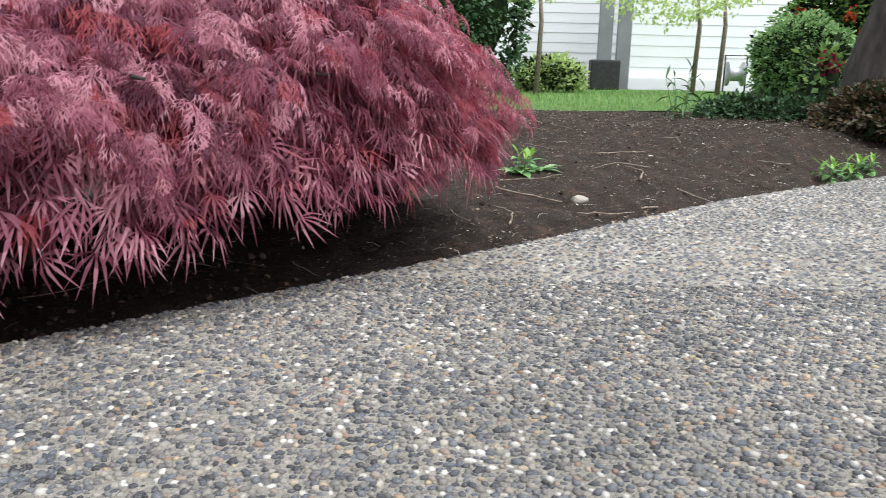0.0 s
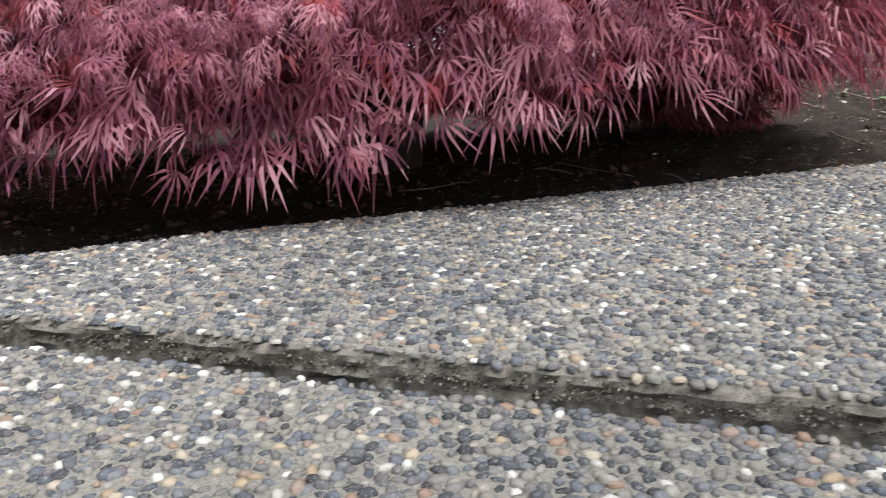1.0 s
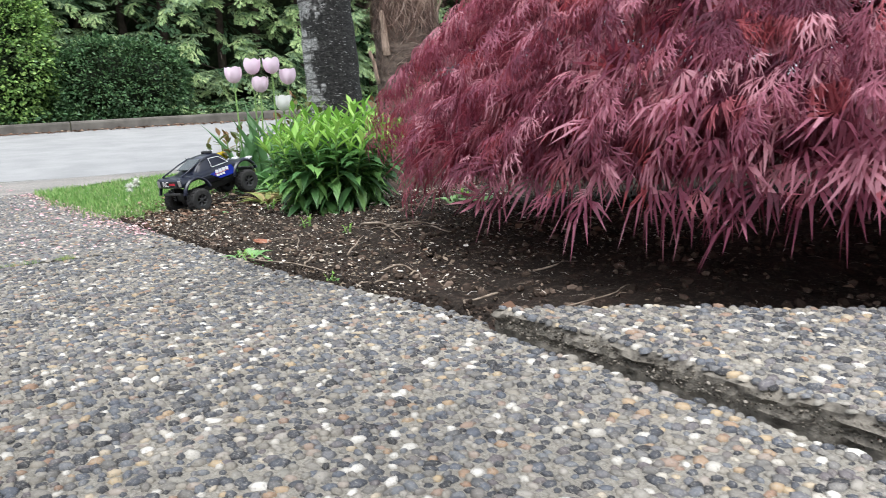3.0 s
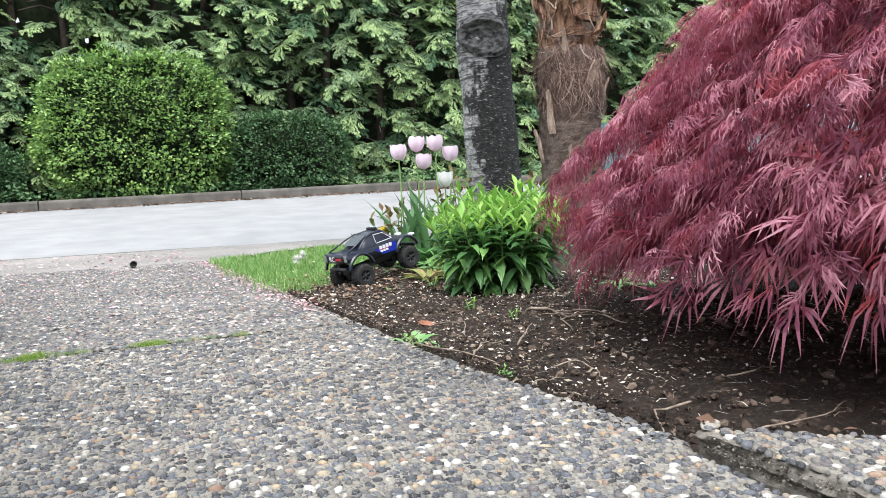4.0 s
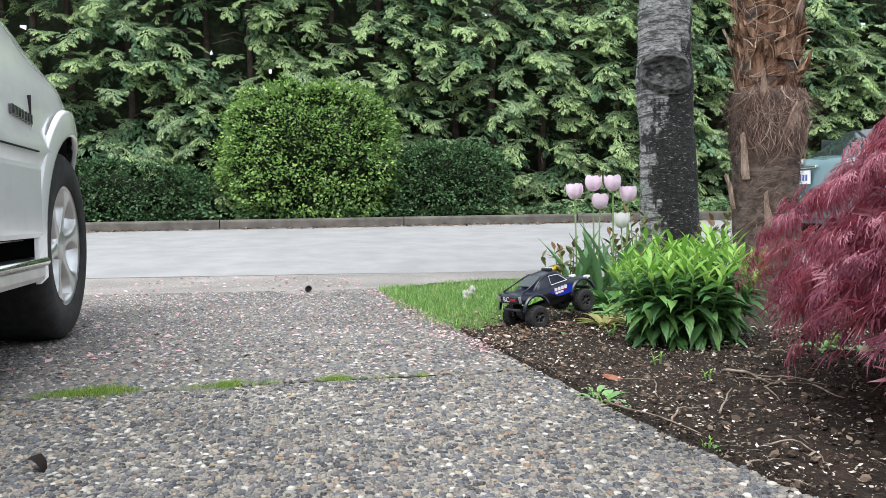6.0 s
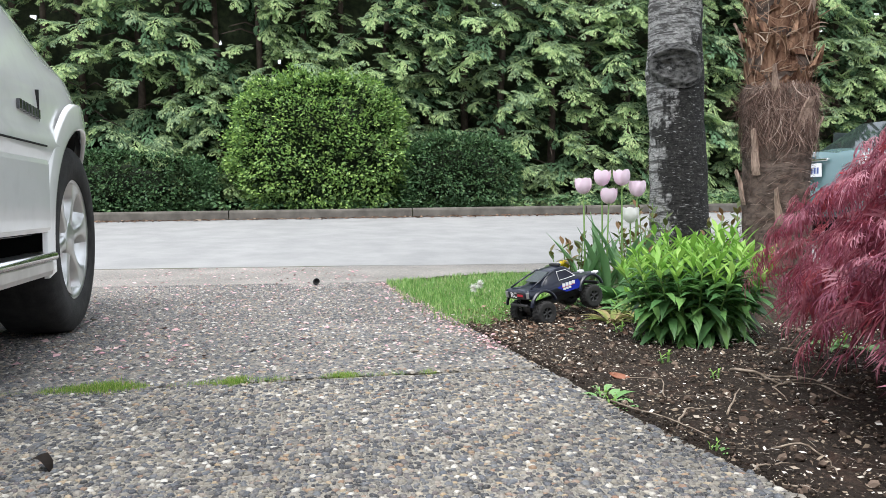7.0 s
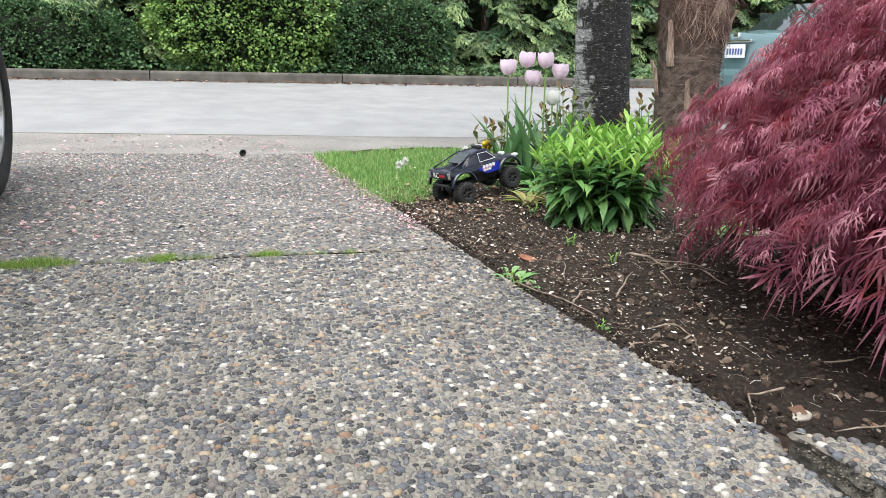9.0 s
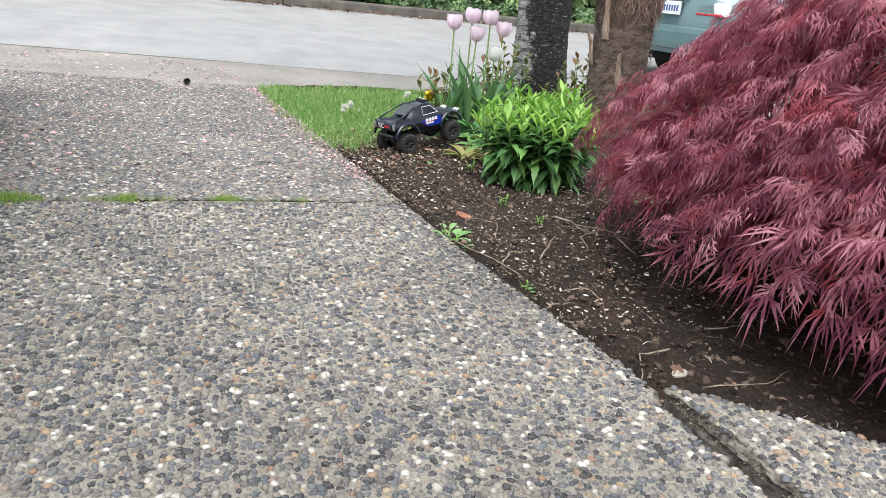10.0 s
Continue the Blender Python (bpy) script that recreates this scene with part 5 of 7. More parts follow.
for i, (x, y, z, src) in enumerate(((-5.41, 1.645, 0.56, pink), (-5.43, 1.737, 0.605, pink), (-5.38, 1.838, 0.605, pink), (-5.4, 1.772, 0.505, pink), (-5.4, 1.918, 0.545, pink), (-5.41, 1.89, 0.4, white))):
    g = bed_z(x, y)
    m = pose(x, y, g, r2.uniform(-0.7, 0.7), r2.uniform(-0.7, 0.7), i * 67) @ Matrix.Diagonal((1.05, 1.05, 1, 1))
    h = (z - g) / 0.525
    if i in (0, 5):
        ob = src
        ob.matrix_basis = m
    else:
        ob = copy_thing(src, m)
    ob.scale = (1.0, 1.0, h)
    for ch in ob.children:
        if ch.name.startswith("flower"):
            ch.scale = (1.36, 1.36, 1.3 / h)

# broad-leaved clump and wilted foliage at the tulips' feet
BROAD = leafy("broad_leaf", [(0, (0.08, 0.2, 0.06)), (1, (0.17, 0.32, 0.12))], 0.5, 0.4, 0.25)


def rosette(name, x, y, n, size, width, up, mat, label):
    ob = empty(name, pose(x, y, bed_z(x, y)), label, "plant")
    g = [[], [], [], []]
    for k in range(n):
        a = k * 2.399
        g[0].append((0.02 * math.cos(a), 0.02 * math.sin(a), 0.0))
        g[1].append((math.cos(a), math.sin(a), up * r2.uniform(0.5, 1.4)))
        g[2].append((-math.cos(a) * 0.5, -math.sin(a) * 0.5, 1))
        g[3].append(size * r2.uniform(0.7, 1.15))
    put("leaves", leaves_mesh(g, lance(6, width, 0.5, 0.06), mat), ob, kind="stuff" if n > 1 else "")
    return ob


rosette("broad_leaved_plant", -5.2, 1.78, 11, 0.2, 0.26, 0.8, BROAD, "clump of broad grey-green leaves at the tulips' feet")
rosette("broad_leaved_plant", -5.1, 2.0, 9, 0.19, 0.27, 0.7, BROAD, "clump of broad grey-green leaves at the tulips' feet")
rosette("broad_leaved_plant", -5.45, 1.6, 9, 0.15, 0.24, 0.8, BROAD, "clump of broad grey-green leaves at the tulips' feet")
PALE = leafy("pale_broad_leaf", [(0, (0.14, 0.3, 0.09)), (1, (0.27, 0.44, 0.18))], 0.5, 0.4, 0.25)
for x, y, n, size in ((-5.02, 1.72, 9, 0.15), (-5.2, 1.66, 8, 0.14), (-4.8, 1.66, 7, 0.12), (-5.34, 1.66, 8, 0.15)):
    rosette("broad_leaved_plant", x, y, n, size, 0.26, 0.6, PALE, "clump of pale green broad leaves beside the toy truck")
WILT = leafy("wilted_leaf", [(0, (0.12, 0.16, 0.04)), (0.5, (0.25, 0.28, 0.09)), (1, (0.36, 0.25, 0.14))], 0.7, 0.2, 0.2)
for i, (x, y) in enumerate(((-4.7, 1.62), (-4.72, 1.78), (-4.6, 1.52), (-5.02, 1.78), (-4.6, 1.8), (-4.5, 1.62), (-4.86, 1.74))):
    rosette("wilted_plant", x, y, 16, 0.11, 0.11, 0.7, WILT, "half-wilted yellow-green ground plant")
for x, y, n, size in ((-3.43, 1.105, 8, 0.06), (-3.52, 1.12, 6, 0.045), (-3.36, 1.115, 6, 0.04), (-2.95, 1.165, 7, 0.03), (-3.86, 2.02, 9, 0.07), (-3.78, 2.1, 8, 0.06), (-0.4, 4.42, 12, 0.11), (-0.3, 4.48, 10, 0.1)):
    rosette("weed", x, y, n, size, 0.22, 0.5, PALE, "small green weed growing in the soil")
rosette("fallen_leaf", -4.58, 1.34, 1, 0.16, 0.24, 0.05, BROAD, "large pale green leaf lying on the soil")

# rose shoots beside the street tree
ROSE = leafy("bronze_rose_leaf", [(0, (0.08, 0.12, 0.04)), (0.5, (0.14, 0.16, 0.05)), (1, (0.22, 0.1, 0.05))], 0.5, 0.4, 0.25)
for x, y, h in ((-5.75, 2.13, 0.55), (-5.9, 2.08, 0.4), (-5.72, 2.62, 0.52), (-5.68, 2.5, 0.35), (-5.55, 1.65, 0.33)):
    perennial("rose_shoot", x, y, 8, 0.15, h, 0.085, 12, "thin rose shoot with bronze-green leaves", ROSE, ROSE, 0.28)
YELLOW = leafy("yellow_petal", [(0, (0.75, 0.5, 0.02)), (1, (0.85, 0.65, 0.05))], 0.5, 0.3, 0.2)
pansy = empty("pansy", pose(-5.52, 1.56, bed_z(-5.52, 1.56)), "small yellow pansy flower", "flower")
put("stem", Pile().add(tube([(0, 0, -0.01), (0.01, 0, 0.17)], [0.003, 0.002], 6)).mesh(STEM), pansy)
pile = Pile()
for k in range(5):
    a = k * 2 * math.pi / 5
    pile.add(moved(lathe([(0.001, 0.0), (0.012, 0.002), (0.016, 0.004)], 10, True), pose(0.022, 0.016 * math.cos(a), 0.17 + 0.016 * math.sin(a), 0, 80, 0)))
put("petal", pile.mesh(YELLOW, True), pansy)

# dandelion clocks in the grass
PUFF = leafy("dandelion_fluff", [(0, (0.75, 0.73, 0.68)), (1, (0.88, 0.87, 0.84))], 0.9, 0.1, 0.3)
for x, y, h in ((-5.74, 1.12, 0.07), (-6.3, 1.63, 0.08), (-5.72, 1.15, 0.09)):
    ob = empty("dandelion", pose(x, y, patch_z(x, y)), "white dandelion seed head in the grass", "flower", "dandelions in the grass")
    put("stem", Pile().add(tube([(0, 0, 0), (0.004, 0, h)], [0.002, 0.0015], 5)).mesh(STEM), ob)
    d = rng.normal(0, 1, (160, 3))
    d /= np.linalg.norm(d, axis=1, keepdims=True)
    v, f = scatter([(-0.1, 0, 0), (0.1, 0, 0), (0, 1, 0)], [(0, 1, 2)], np.tile([(0.004, 0, h)], (160, 1)), frames_of(d, np.roll(d, 1, 1) + 0.1), rng.uniform(0.022, 0.034, 160))
    put("seed_head", array_mesh(v, f, PUFF), ob)

# dead leaves strewn over the bed
p = np.concatenate([strewn(3600, -1.5, 2.4, 2.6, 8.0), strewn(90, -4.6, -1.2, 0.9, 2.6), strewn(420, -5.4, -4.3, 0.95, 1.6)])
p[:, 2] += 0.014 + 0.014 * (p[:, 1] > 3)
v, f = scatter(LEAF_V, LEAF_F, p, random_turns(len(p), 0.45), rng.uniform(0.012, 0.036, len(p)) * (1 - 0.45 * (p[:, 1] > 2.8)))
put("leaf_litter", array_mesh(v, f, DRYLEAF), label="dry brown leaves strewn over the soil", category="leaves", kind="stuff")

# twigs, stone and bark on the soil
def twig(pts, r, label="thin dry twig lying on the soil"):
    p3 = [Vector((x, y, bed_z(x, y) + 0.016 + 0.01 * math.sin(i * 1.9))) for i, (x, y) in enumerate(pts)]
    fine = []
    for a, b in zip(p3, p3[1:]):
        for k in range(4):
            fine.append(a.lerp(b, k / 4) + Vector((r2.uniform(-1, 1), r2.uniform(-1, 1), r2.uniform(-0.5, 1))) * 0.004)
    fine.append(p3[-1])
    c = fine[0].copy()
    n = len(fine)
    ob = put("twig", Pile().add(tube([q - c for q in fine], [r * (1 - 0.6 * i / n) for i in range(n)], 6)).mesh(TWIG, True), label=label, category="twig", group="twigs on the soil")
    ob.location = c


twig([(-3.575, 1.518), (-3.484, 1.545), (-3.387, 1.563), (-3.413, 1.656)], 0.0052, "thick bent dry twig lying on the soil")
twig([(-3.48, 1.55), (-3.36, 1.62), (-3.3, 1.68)], 0.0026)
twig([(-2.909, 1.275), (-2.873, 1.321), (-2.83, 1.348), (-2.742, 1.311)], 0.0024)
twig([(-2.73, 1.1), (-2.779, 1.174), (-2.826, 1.265)], 0.0026)
twig([(-2.735, 1.104), (-2.67, 1.19)], 0.004, "short pale stick lying on the soil")
twig([(-3.149, 1.3), (-3.331, 1.425)], 0.003)
twig([(-3.294, 1.634), (-3.133, 1.605)], 0.0028)
twig([(-3.121, 1.166), (-3.2, 1.221), (-3.243, 1.298)], 0.003, "dark crooked twig lying on the soil")
twig([(-3.35, 1.09), (-3.15, 1.15), (-3.05, 1.2)], 0.0025)
for i in range(16):
    x = r2.uniform(-4.4, -1.0)
    y = (edge_y(x) if x < -2.2 else 1.25 + (x + 2.2)) + r2.uniform(0.08, 0.9)
    a, ln = r2.uniform(0, 6.3), r2.uniform(0.06, 0.16)
    twig([(x, y), (x + ln * math.cos(a), y + ln * math.sin(a)), (x + 1.8 * ln * math.cos(a + 0.4), y + 1.8 * ln * math.sin(a + 0.4))], r2.uniform(0.0015, 0.003))
for i in range(26):
    x, y = r2.uniform(-1.0, 1.8), r2.uniform(3.4, 6.5)
    if in_bed(x, y):
        a, ln = r2.uniform(0, 6.3), r2.uniform(0.1, 0.22)
        twig([(x, y), (x + ln * math.cos(a), y + ln * math.sin(a)), (x + 1.8 * ln * math.cos(a + 0.4), y + 1.8 * ln * math.sin(a + 0.4))], r2.uniform(0.003, 0.006))


def lump(name, x, y, z, r, mat, label, seed, category):
    bm = bmesh.new()
    bmesh.ops.create_icosphere(bm, subdivisions=3, radius=1)
    for q in bm.verts:
        k = 1 + 0.3 * noise.noise(q.co * 1.3 + Vector((seed, 0, 0)))
        q.co = Vector((q.co.x * k * r[0], q.co.y * k * r[1], q.co.z * k * r[2]))
    me = bpy.data.meshes.new(name)
    bm.to_mesh(me)
    bm.free()
    me.materials.append(mat)
    ob = put(name, me, label=label, category=category)
    ob.location, ob.rotation_euler = (x, y, z + r[2] * 0.5), (0, 0, seed)
    return ob


STONE = noisy("pale_fieldstone", (0.26, 0.24, 0.2), (0.42, 0.38, 0.32), 30, 0.9, bumps=0.6)
RUSTBARK = noisy("rust_bark_chip", (0.2, 0.075, 0.04), (0.3, 0.13, 0.08), 40, 0.9, bumps=0.5)
lump("stone", -2.67, 1.14, bed_z(-2.67, 1.14), (0.034, 0.022, 0.016), STONE, "small pale stone on the soil beside the driveway", 1.0, "stone")
lump("stone", -2.42, 1.33, bed_z(-2.42, 1.33), (0.022, 0.014, 0.01), STONE, "small pale stone on the soil beside the driveway", 2.0, "stone")
lump("bark_chip", -3.67, 1.225, bed_z(-3.67, 1.225), (0.05, 0.017, 0.008), RUSTBARK, "rust-brown bark chip on the soil", 0.3, "bark")
lump("stone", -0.15, 3.95, bed_z(-0.15, 3.95), (0.04, 0.03, 0.025), STONE, "small pale stone on the soil", 3.0, "stone")

# joint moss, leaves, petals and the drain cap on the driveway
P, S = [], []
for i in range(30000):
    k = rng.random() * 4.98
    j = int(k)
    x = JOINT[j][0] + (JOINT[j + 1][0] - JOINT[j][0]) * (k - j)
    y = JOINT[j][1] + (JOINT[j + 1][1] - JOINT[j][1]) * (k - j)
    tuft = math.exp(-((y + 0.27) / 0.1) ** 2) + 0.6 * math.exp(-((y - 0.12) / 0.08) ** 2)
    dens = 0.5 + 0.7 * noise.noise(Vector((y * 5, 0, 0.3))) + 0.6 * noise.noise(Vector((y * 19, 2, 0.3))) + 0.35 * tuft - 0.2 - 0.5 * lin(y, 0.3, 0.8)
    if y > 0.8 or rng.random() > dens:
        continue
    P.append((x + rng.normal(0, 0.02 + 0.012 * tuft), y, SLOPE * x + 0.001))
    S.append(0.011 * rng.uniform(0.4, 1.1) * (0.7 + 0.5 * max(0, dens) + 0.7 * tuft))
a = rng.uniform(0, 6.28, len(P))
v, f = scatter(blade_v, blade_f, np.array(P), frames_of(np.stack([np.cos(a), np.sin(a), 0.2 * np.cos(a * 3)], 1), np.stack([0.3 * np.cos(a * 7), 0.3 * np.sin(a * 5), np.ones(len(P))], 1)), np.array(S))
put("joint_moss", array_mesh(v, f, MOSS), label="yellow-green moss and grass growing along the driveway joint", category="moss", kind="stuff")
BLACKLEAF = leafy("rotten_leaf", [(0, (0.01, 0.008, 0.007)), (1, (0.02, 0.015, 0.012))], 0.9, 0.15, 0.02)
lv, lf = lance(8, 0.02, 0, 0)
bend = lv[:, 1] * 2.3
lv = np.stack([lv[:, 0], 0.028 * (1 - np.cos(bend)) + 0.1 * lv[:, 0], 0.027 * np.sin(bend) + 20 * lv[:, 0] ** 2], 1)
ob = empty("dead_leaf", pose(-2.962, -0.143, SLOPE * -2.962 + 0.004, 0, 0, 168), "curled dark dead leaf on the driveway", "leaf")
put("blade", mesh_from(lv, lf, BLACKLEAF, True, "blade"), ob)
put("stem", Pile().add(tube([(0, 0.001, 0.003), (0.001, -0.004, 0.0), (0.003, -0.008, -0.001)], [0.0015, 0.0012, 0.001], 5)).mesh(BLACKLEAF), ob)
PETAL = leafy("fallen_petals", [(0, (0.5, 0.27, 0.3)), (0.6, (0.68, 0.5, 0.49)), (0.78, (0.3, 0.2, 0.17)), (0.88, (0.08, 0.05, 0.04)), (1, (0.6, 0.54, 0.47))], 0.8, 0.1, 0.1)
P = np.stack([rng.uniform(-8.6, -3.9, 800), rng.uniform(-1.2, 1.0, 800), np.zeros(800)], 1)
P = P[[y < edge_y(x) - 0.02 for x, y, _ in P]]
P[:, 2] = SLOPE * P[:, 0] + 0.003
v, f = scatter(LEAF_V, LEAF_F, P, random_turns(len(P), 0.3), rng.uniform(0.014, 0.04, len(P)))
e = np.stack([rng.uniform(-6.9, -4.2, 700), rng.normal(-0.05, 0.035, 700), np.zeros(700)], 1)
e[:, 1] += [edge_y(x) for x in e[:, 0]]
e[:, 2] = SLOPE * e[:, 0] + 0.006
v3, f3 = scatter(LEAF_V, LEAF_F, e, random_turns(len(e), 0.4), rng.uniform(0.008, 0.022, len(e)))
v, f = np.concatenate([v, v3]), np.concatenate([f, f3 + len(v)])
q = np.stack([rng.uniform(-8.6, -3.85, 3800), rng.uniform(-1.4, 1.0, 3800), np.zeros(3800)], 1)
q = q[[y < edge_y(x) - 0.02 for x, y, _ in q]]
q[:, 2] = SLOPE * q[:, 0] + 0.004
v2, f2 = scatter(LEAF_V, LEAF_F, q, random_turns(len(q), 0.3), rng.uniform(0.006, 0.014, len(q)))
v, f = np.concatenate([v, v2]), np.concatenate([f, f2 + len(v)])
put("fallen_petals", array_mesh(v, f, PETAL), label="fallen petals and leaf bits on the driveway", category="petals", kind="stuff")
BLACK = noisy("black_plastic", (0.012, 0.012, 0.013), (0.03, 0.03, 0.03), 40, 0.5, bumps=0.1)
capo = empty("drain_cap", pose(-6.85, 0.22, SLOPE * -6.85), "small black plastic drain pipe end in the driveway", "drain")
put("pipe", Pile().add(moved(lathe([(0.0, 0.02), (0.016, 0.02), (0.016, 0.045), (0.021, 0.045), (0.021, 0.0), (0.0, 0.0)], 20), pose(-0.02, 0, 0.021, 0, 80, 10))).mesh(BLACK, True), capo)
put("patch", Pile().add(lathe([(0.0, 0.001), (0.16, 0.003), (0.2, -0.002)], 20)).mesh(APRON), capo, "smooth pale concrete patch")

# ---------------------------------------------------------------- vehicles
def paint(name, col, rough=0.25, coat=0.6, dirt=0.06):
    m, nt, b = material(name, rough, 0.0, 0.5)
    v = coords(nt)
    c = mix(nt, col, tuple(k * 0.82 for k in col), noise_tex(nt, v, 3, 4))
    nt.links.new(mix(nt, c, (0.2, 0.18, 0.15), ramp(nt, noise_tex(nt, v, 14, 6), [(0.5, (0,) * 3), (0.9, (dirt * 4,) * 3)])), b.inputs["Base Color"])
    b.inputs["Coat Weight"].default_value = coat
    b.inputs["Coat Roughness"].default_value = 0.06
    return m


SILVERWHITE = paint("pearl_white_paint", (0.88, 0.885, 0.875), 0.18, 1.0, 0.03)
TEAL = paint("grey_teal_paint", (0.11, 0.19, 0.2))
RUBBER = noisy("tyre_rubber", (0.014, 0.014, 0.014), (0.03, 0.029, 0.028), 20, 0.85, bumps=0.3)
ALLOY = noisy("brushed_alloy", (0.55, 0.55, 0.54), (0.68, 0.68, 0.67), 8, 0.32, 0.85, bumps=0.05)
CHROME = noisy("chrome_trim", (0.7, 0.7, 0.7), (0.78, 0.78, 0.78), 4, 0.15, 1.0, bumps=0)
BADGE = noisy("dark_chrome", (0.08, 0.08, 0.085), (0.16, 0.16, 0.165), 20, 0.25, 0.9, bumps=0)
DARKTRIM = noisy("dark_plastic_trim", (0.02, 0.02, 0.021), (0.04, 0.04, 0.04), 20, 0.6, bumps=0.2)
WELL = noisy("wheel_well_liner", (0.008, 0.008, 0.008), (0.016, 0.016, 0.016), 10, 0.95, bumps=0.2)


def glass(name, tint, rough=0.03):
    m, nt, b = material(name, rough, 0, 0.5)
    b.inputs["Base Color"].default_value = (*tint, 1)
    b.inputs["Transmission Weight"].default_value = 0.6
    b.inputs["IOR"].default_value = 1.45
    return m


CARGLASS = glass("tinted_car_glass", (0.05, 0.07, 0.065))
REDLENS = noisy("red_lamp_lens", (0.4, 0.02, 0.03), (0.5, 0.04, 0.05), 6, 0.12, bumps=0)
CLEARLENS = noisy("clear_lamp_lens", (0.7, 0.7, 0.7), (0.8, 0.8, 0.8), 30, 0.1, bumps=0.05)
PLATE = noisy("plate_white", (0.75, 0.75, 0.76), (0.8, 0.8, 0.8), 10, 0.4, bumps=0)
PLATEINK = noisy("plate_blue_ink", (0.06, 0.09, 0.25), (0.08, 0.12, 0.3), 10, 0.5, bumps=0)


def resample(profile, n):
    pts = [Vector((p[0], p[1])) for p in profile]
    lens = [0.0]
    for a, b in zip(pts, pts[1:]):
        lens.append(lens[-1] + (b - a).length)
    out, k = [], 0
    for i in range(n):
        s = lens[-1] * i / (n - 1)
        while k < len(pts) - 2 and s > lens[k + 1]:
            k += 1
        w = (s - lens[k]) / max(1e-6, lens[k + 1] - lens[k])
        out.append(pts[k].lerp(pts[k + 1], w))
    return out


def loft(station, x0, x1, nx, n, hole=lambda x, z: False, keep=lambda x, y, z: True):
    """Both halves of a body whose half profile at x comes from station(x)."""
    v, f = [], []
    for i in range(nx + 1):
        x = x0 + (x1 - x0) * i / nx
        row = resample(station(x), n)
        v += [(x, -q.x, q.y) for q in row] + [(x, q.x, q.y) for q in row[::-1][1:]]
    w = 2 * n - 1
    for i in range(nx):
        for j in range(w - 1):
            q = (i * w + j, i * w + j + 1, (i + 1) * w + j + 1, (i + 1) * w + j)
            c = sum((Vector(v[k]) for k in q), Vector()) / 4
            if not hole(c.x, c.z) and keep(c.x, c.y, c.z):
                f.append(q)
    f.append(tuple(range(w)))
    f.append(tuple(range(nx * w, nx * w + w))[::-1])
    return v, f


def clean(me):
    bm = bmesh.new()
    bm.from_mesh(me)
    bmesh.ops.remove_doubles(bm, verts=bm.verts, dist=1e-4)
    bmesh.ops.recalc_face_normals(bm, faces=bm.faces)
    bm.to_mesh(me)
    bm.free()
    return me


def wheel(parent, x, y, r, width, rim_r, side, spokes, rim_mat, tread=0):
    """A wheel whose outer face looks to side (+1 or -1) along y."""
    w = new("wheel")
    w.parent = parent
    w.matrix_basis = pose(x, y, r, -90 if side > 0 else 90, 0, 0)
    h = width / 2
    prof = [(rim_r, h * 0.82), (rim_r + 0.01 * r, h * 0.95), (r * 0.82, h), (r * 0.93, h * 0.94), (r * 0.985, h * 0.8), (r, h * 0.5), (r, -h * 0.5), (r * 0.985, -h * 0.8), (r * 0.93, -h * 0.94), (r * 0.8, -h), (rim_r, -h * 0.9)]
    pile = Pile().add(lathe(prof, 56))
    if tread:
        for k in range(tread):
            a = 2 * math.pi * k / tread
            for q in (-0.62, -0.2, 0.22, 0.64):
                bmv = [(0.0, -r * 0.05, -h * 0.17), (r * 0.07, -r * 0.05, -h * 0.17), (r * 0.07, r * 0.05, -h * 0.17), (0, r * 0.05, -h * 0.17), (0, -r * 0.05, h * 0.17), (r * 0.07, -r * 0.05, h * 0.17), (r * 0.07, r * 0.05, h * 0.17), (0, r * 0.05, h * 0.17)]
                bf = [(0, 3, 2, 1), (4, 5, 6, 7), (0, 1, 5, 4), (1, 2, 6, 5), (2, 3, 7, 6), (3, 0, 4, 7)]
                m = Matrix.Rotation(a + (q > 0) * 0.15, 4, "Z") @ Matrix.Translation((r * 0.97, 0, q * h))
                pile.add(moved((bmv, bf), m))
    put("tyre", pile.mesh(RUBBER, not tread), w, "black rubber tyre")
    rim = put("rim", Pile().add(lathe([(rim_r * 1.04, h * 0.86), (rim_r, h * 0.9), (rim_r * 0.93, h * 0.8), (rim_r * 0.9, h * 0.2), (rim_r * 0.9, -h * 0.7)], 48)).mesh(rim_mat, True), w)
    put("brake_disc", Pile().add(lathe([(0.0, h * 0.05), (rim_r * 0.88, h * 0.05)], 40)).mesh(DARKTRIM), w)
    v, f = [], []
    for i in range(11):
        q = i / 10
        rad = rim_r * (0.2 + 0.74 * q)
        half = rim_r * (0.115 + 0.12 * (2 * q - 0.9) ** 2 + 0.1 * max(0.0, q - 0.75) * 4)
        for j in range(9):
            x = (j - 4) / 4
            a = x * half / rad
            v.append((rad * math.cos(a), rad * math.sin(a), h * (0.78 + 0.1 * q * q - 0.06 * x * x - 0.5 * (abs(x) > 0.9))))
    f = [(i * 9 + j, i * 9 + j + 1, i * 9 + j + 10, i * 9 + j + 9) for i in range(10) for j in range(8)]
    me = mesh_from(v, f, rim_mat, True, "spoke")
    for k in range(spokes):
        s = put("spoke", me, w)
        s.rotation_euler = (0, 0, 2 * math.pi * k / spokes + 0.2)
    put("hub_cap", Pile().add(lathe([(rim_r * 0.3, h * 0.55), (rim_r * 0.3, h * 0.74), (rim_r * 0.24, h * 0.8), (0.0, h * 0.81)], 28)).mesh(rim_mat, True), w)
    return w


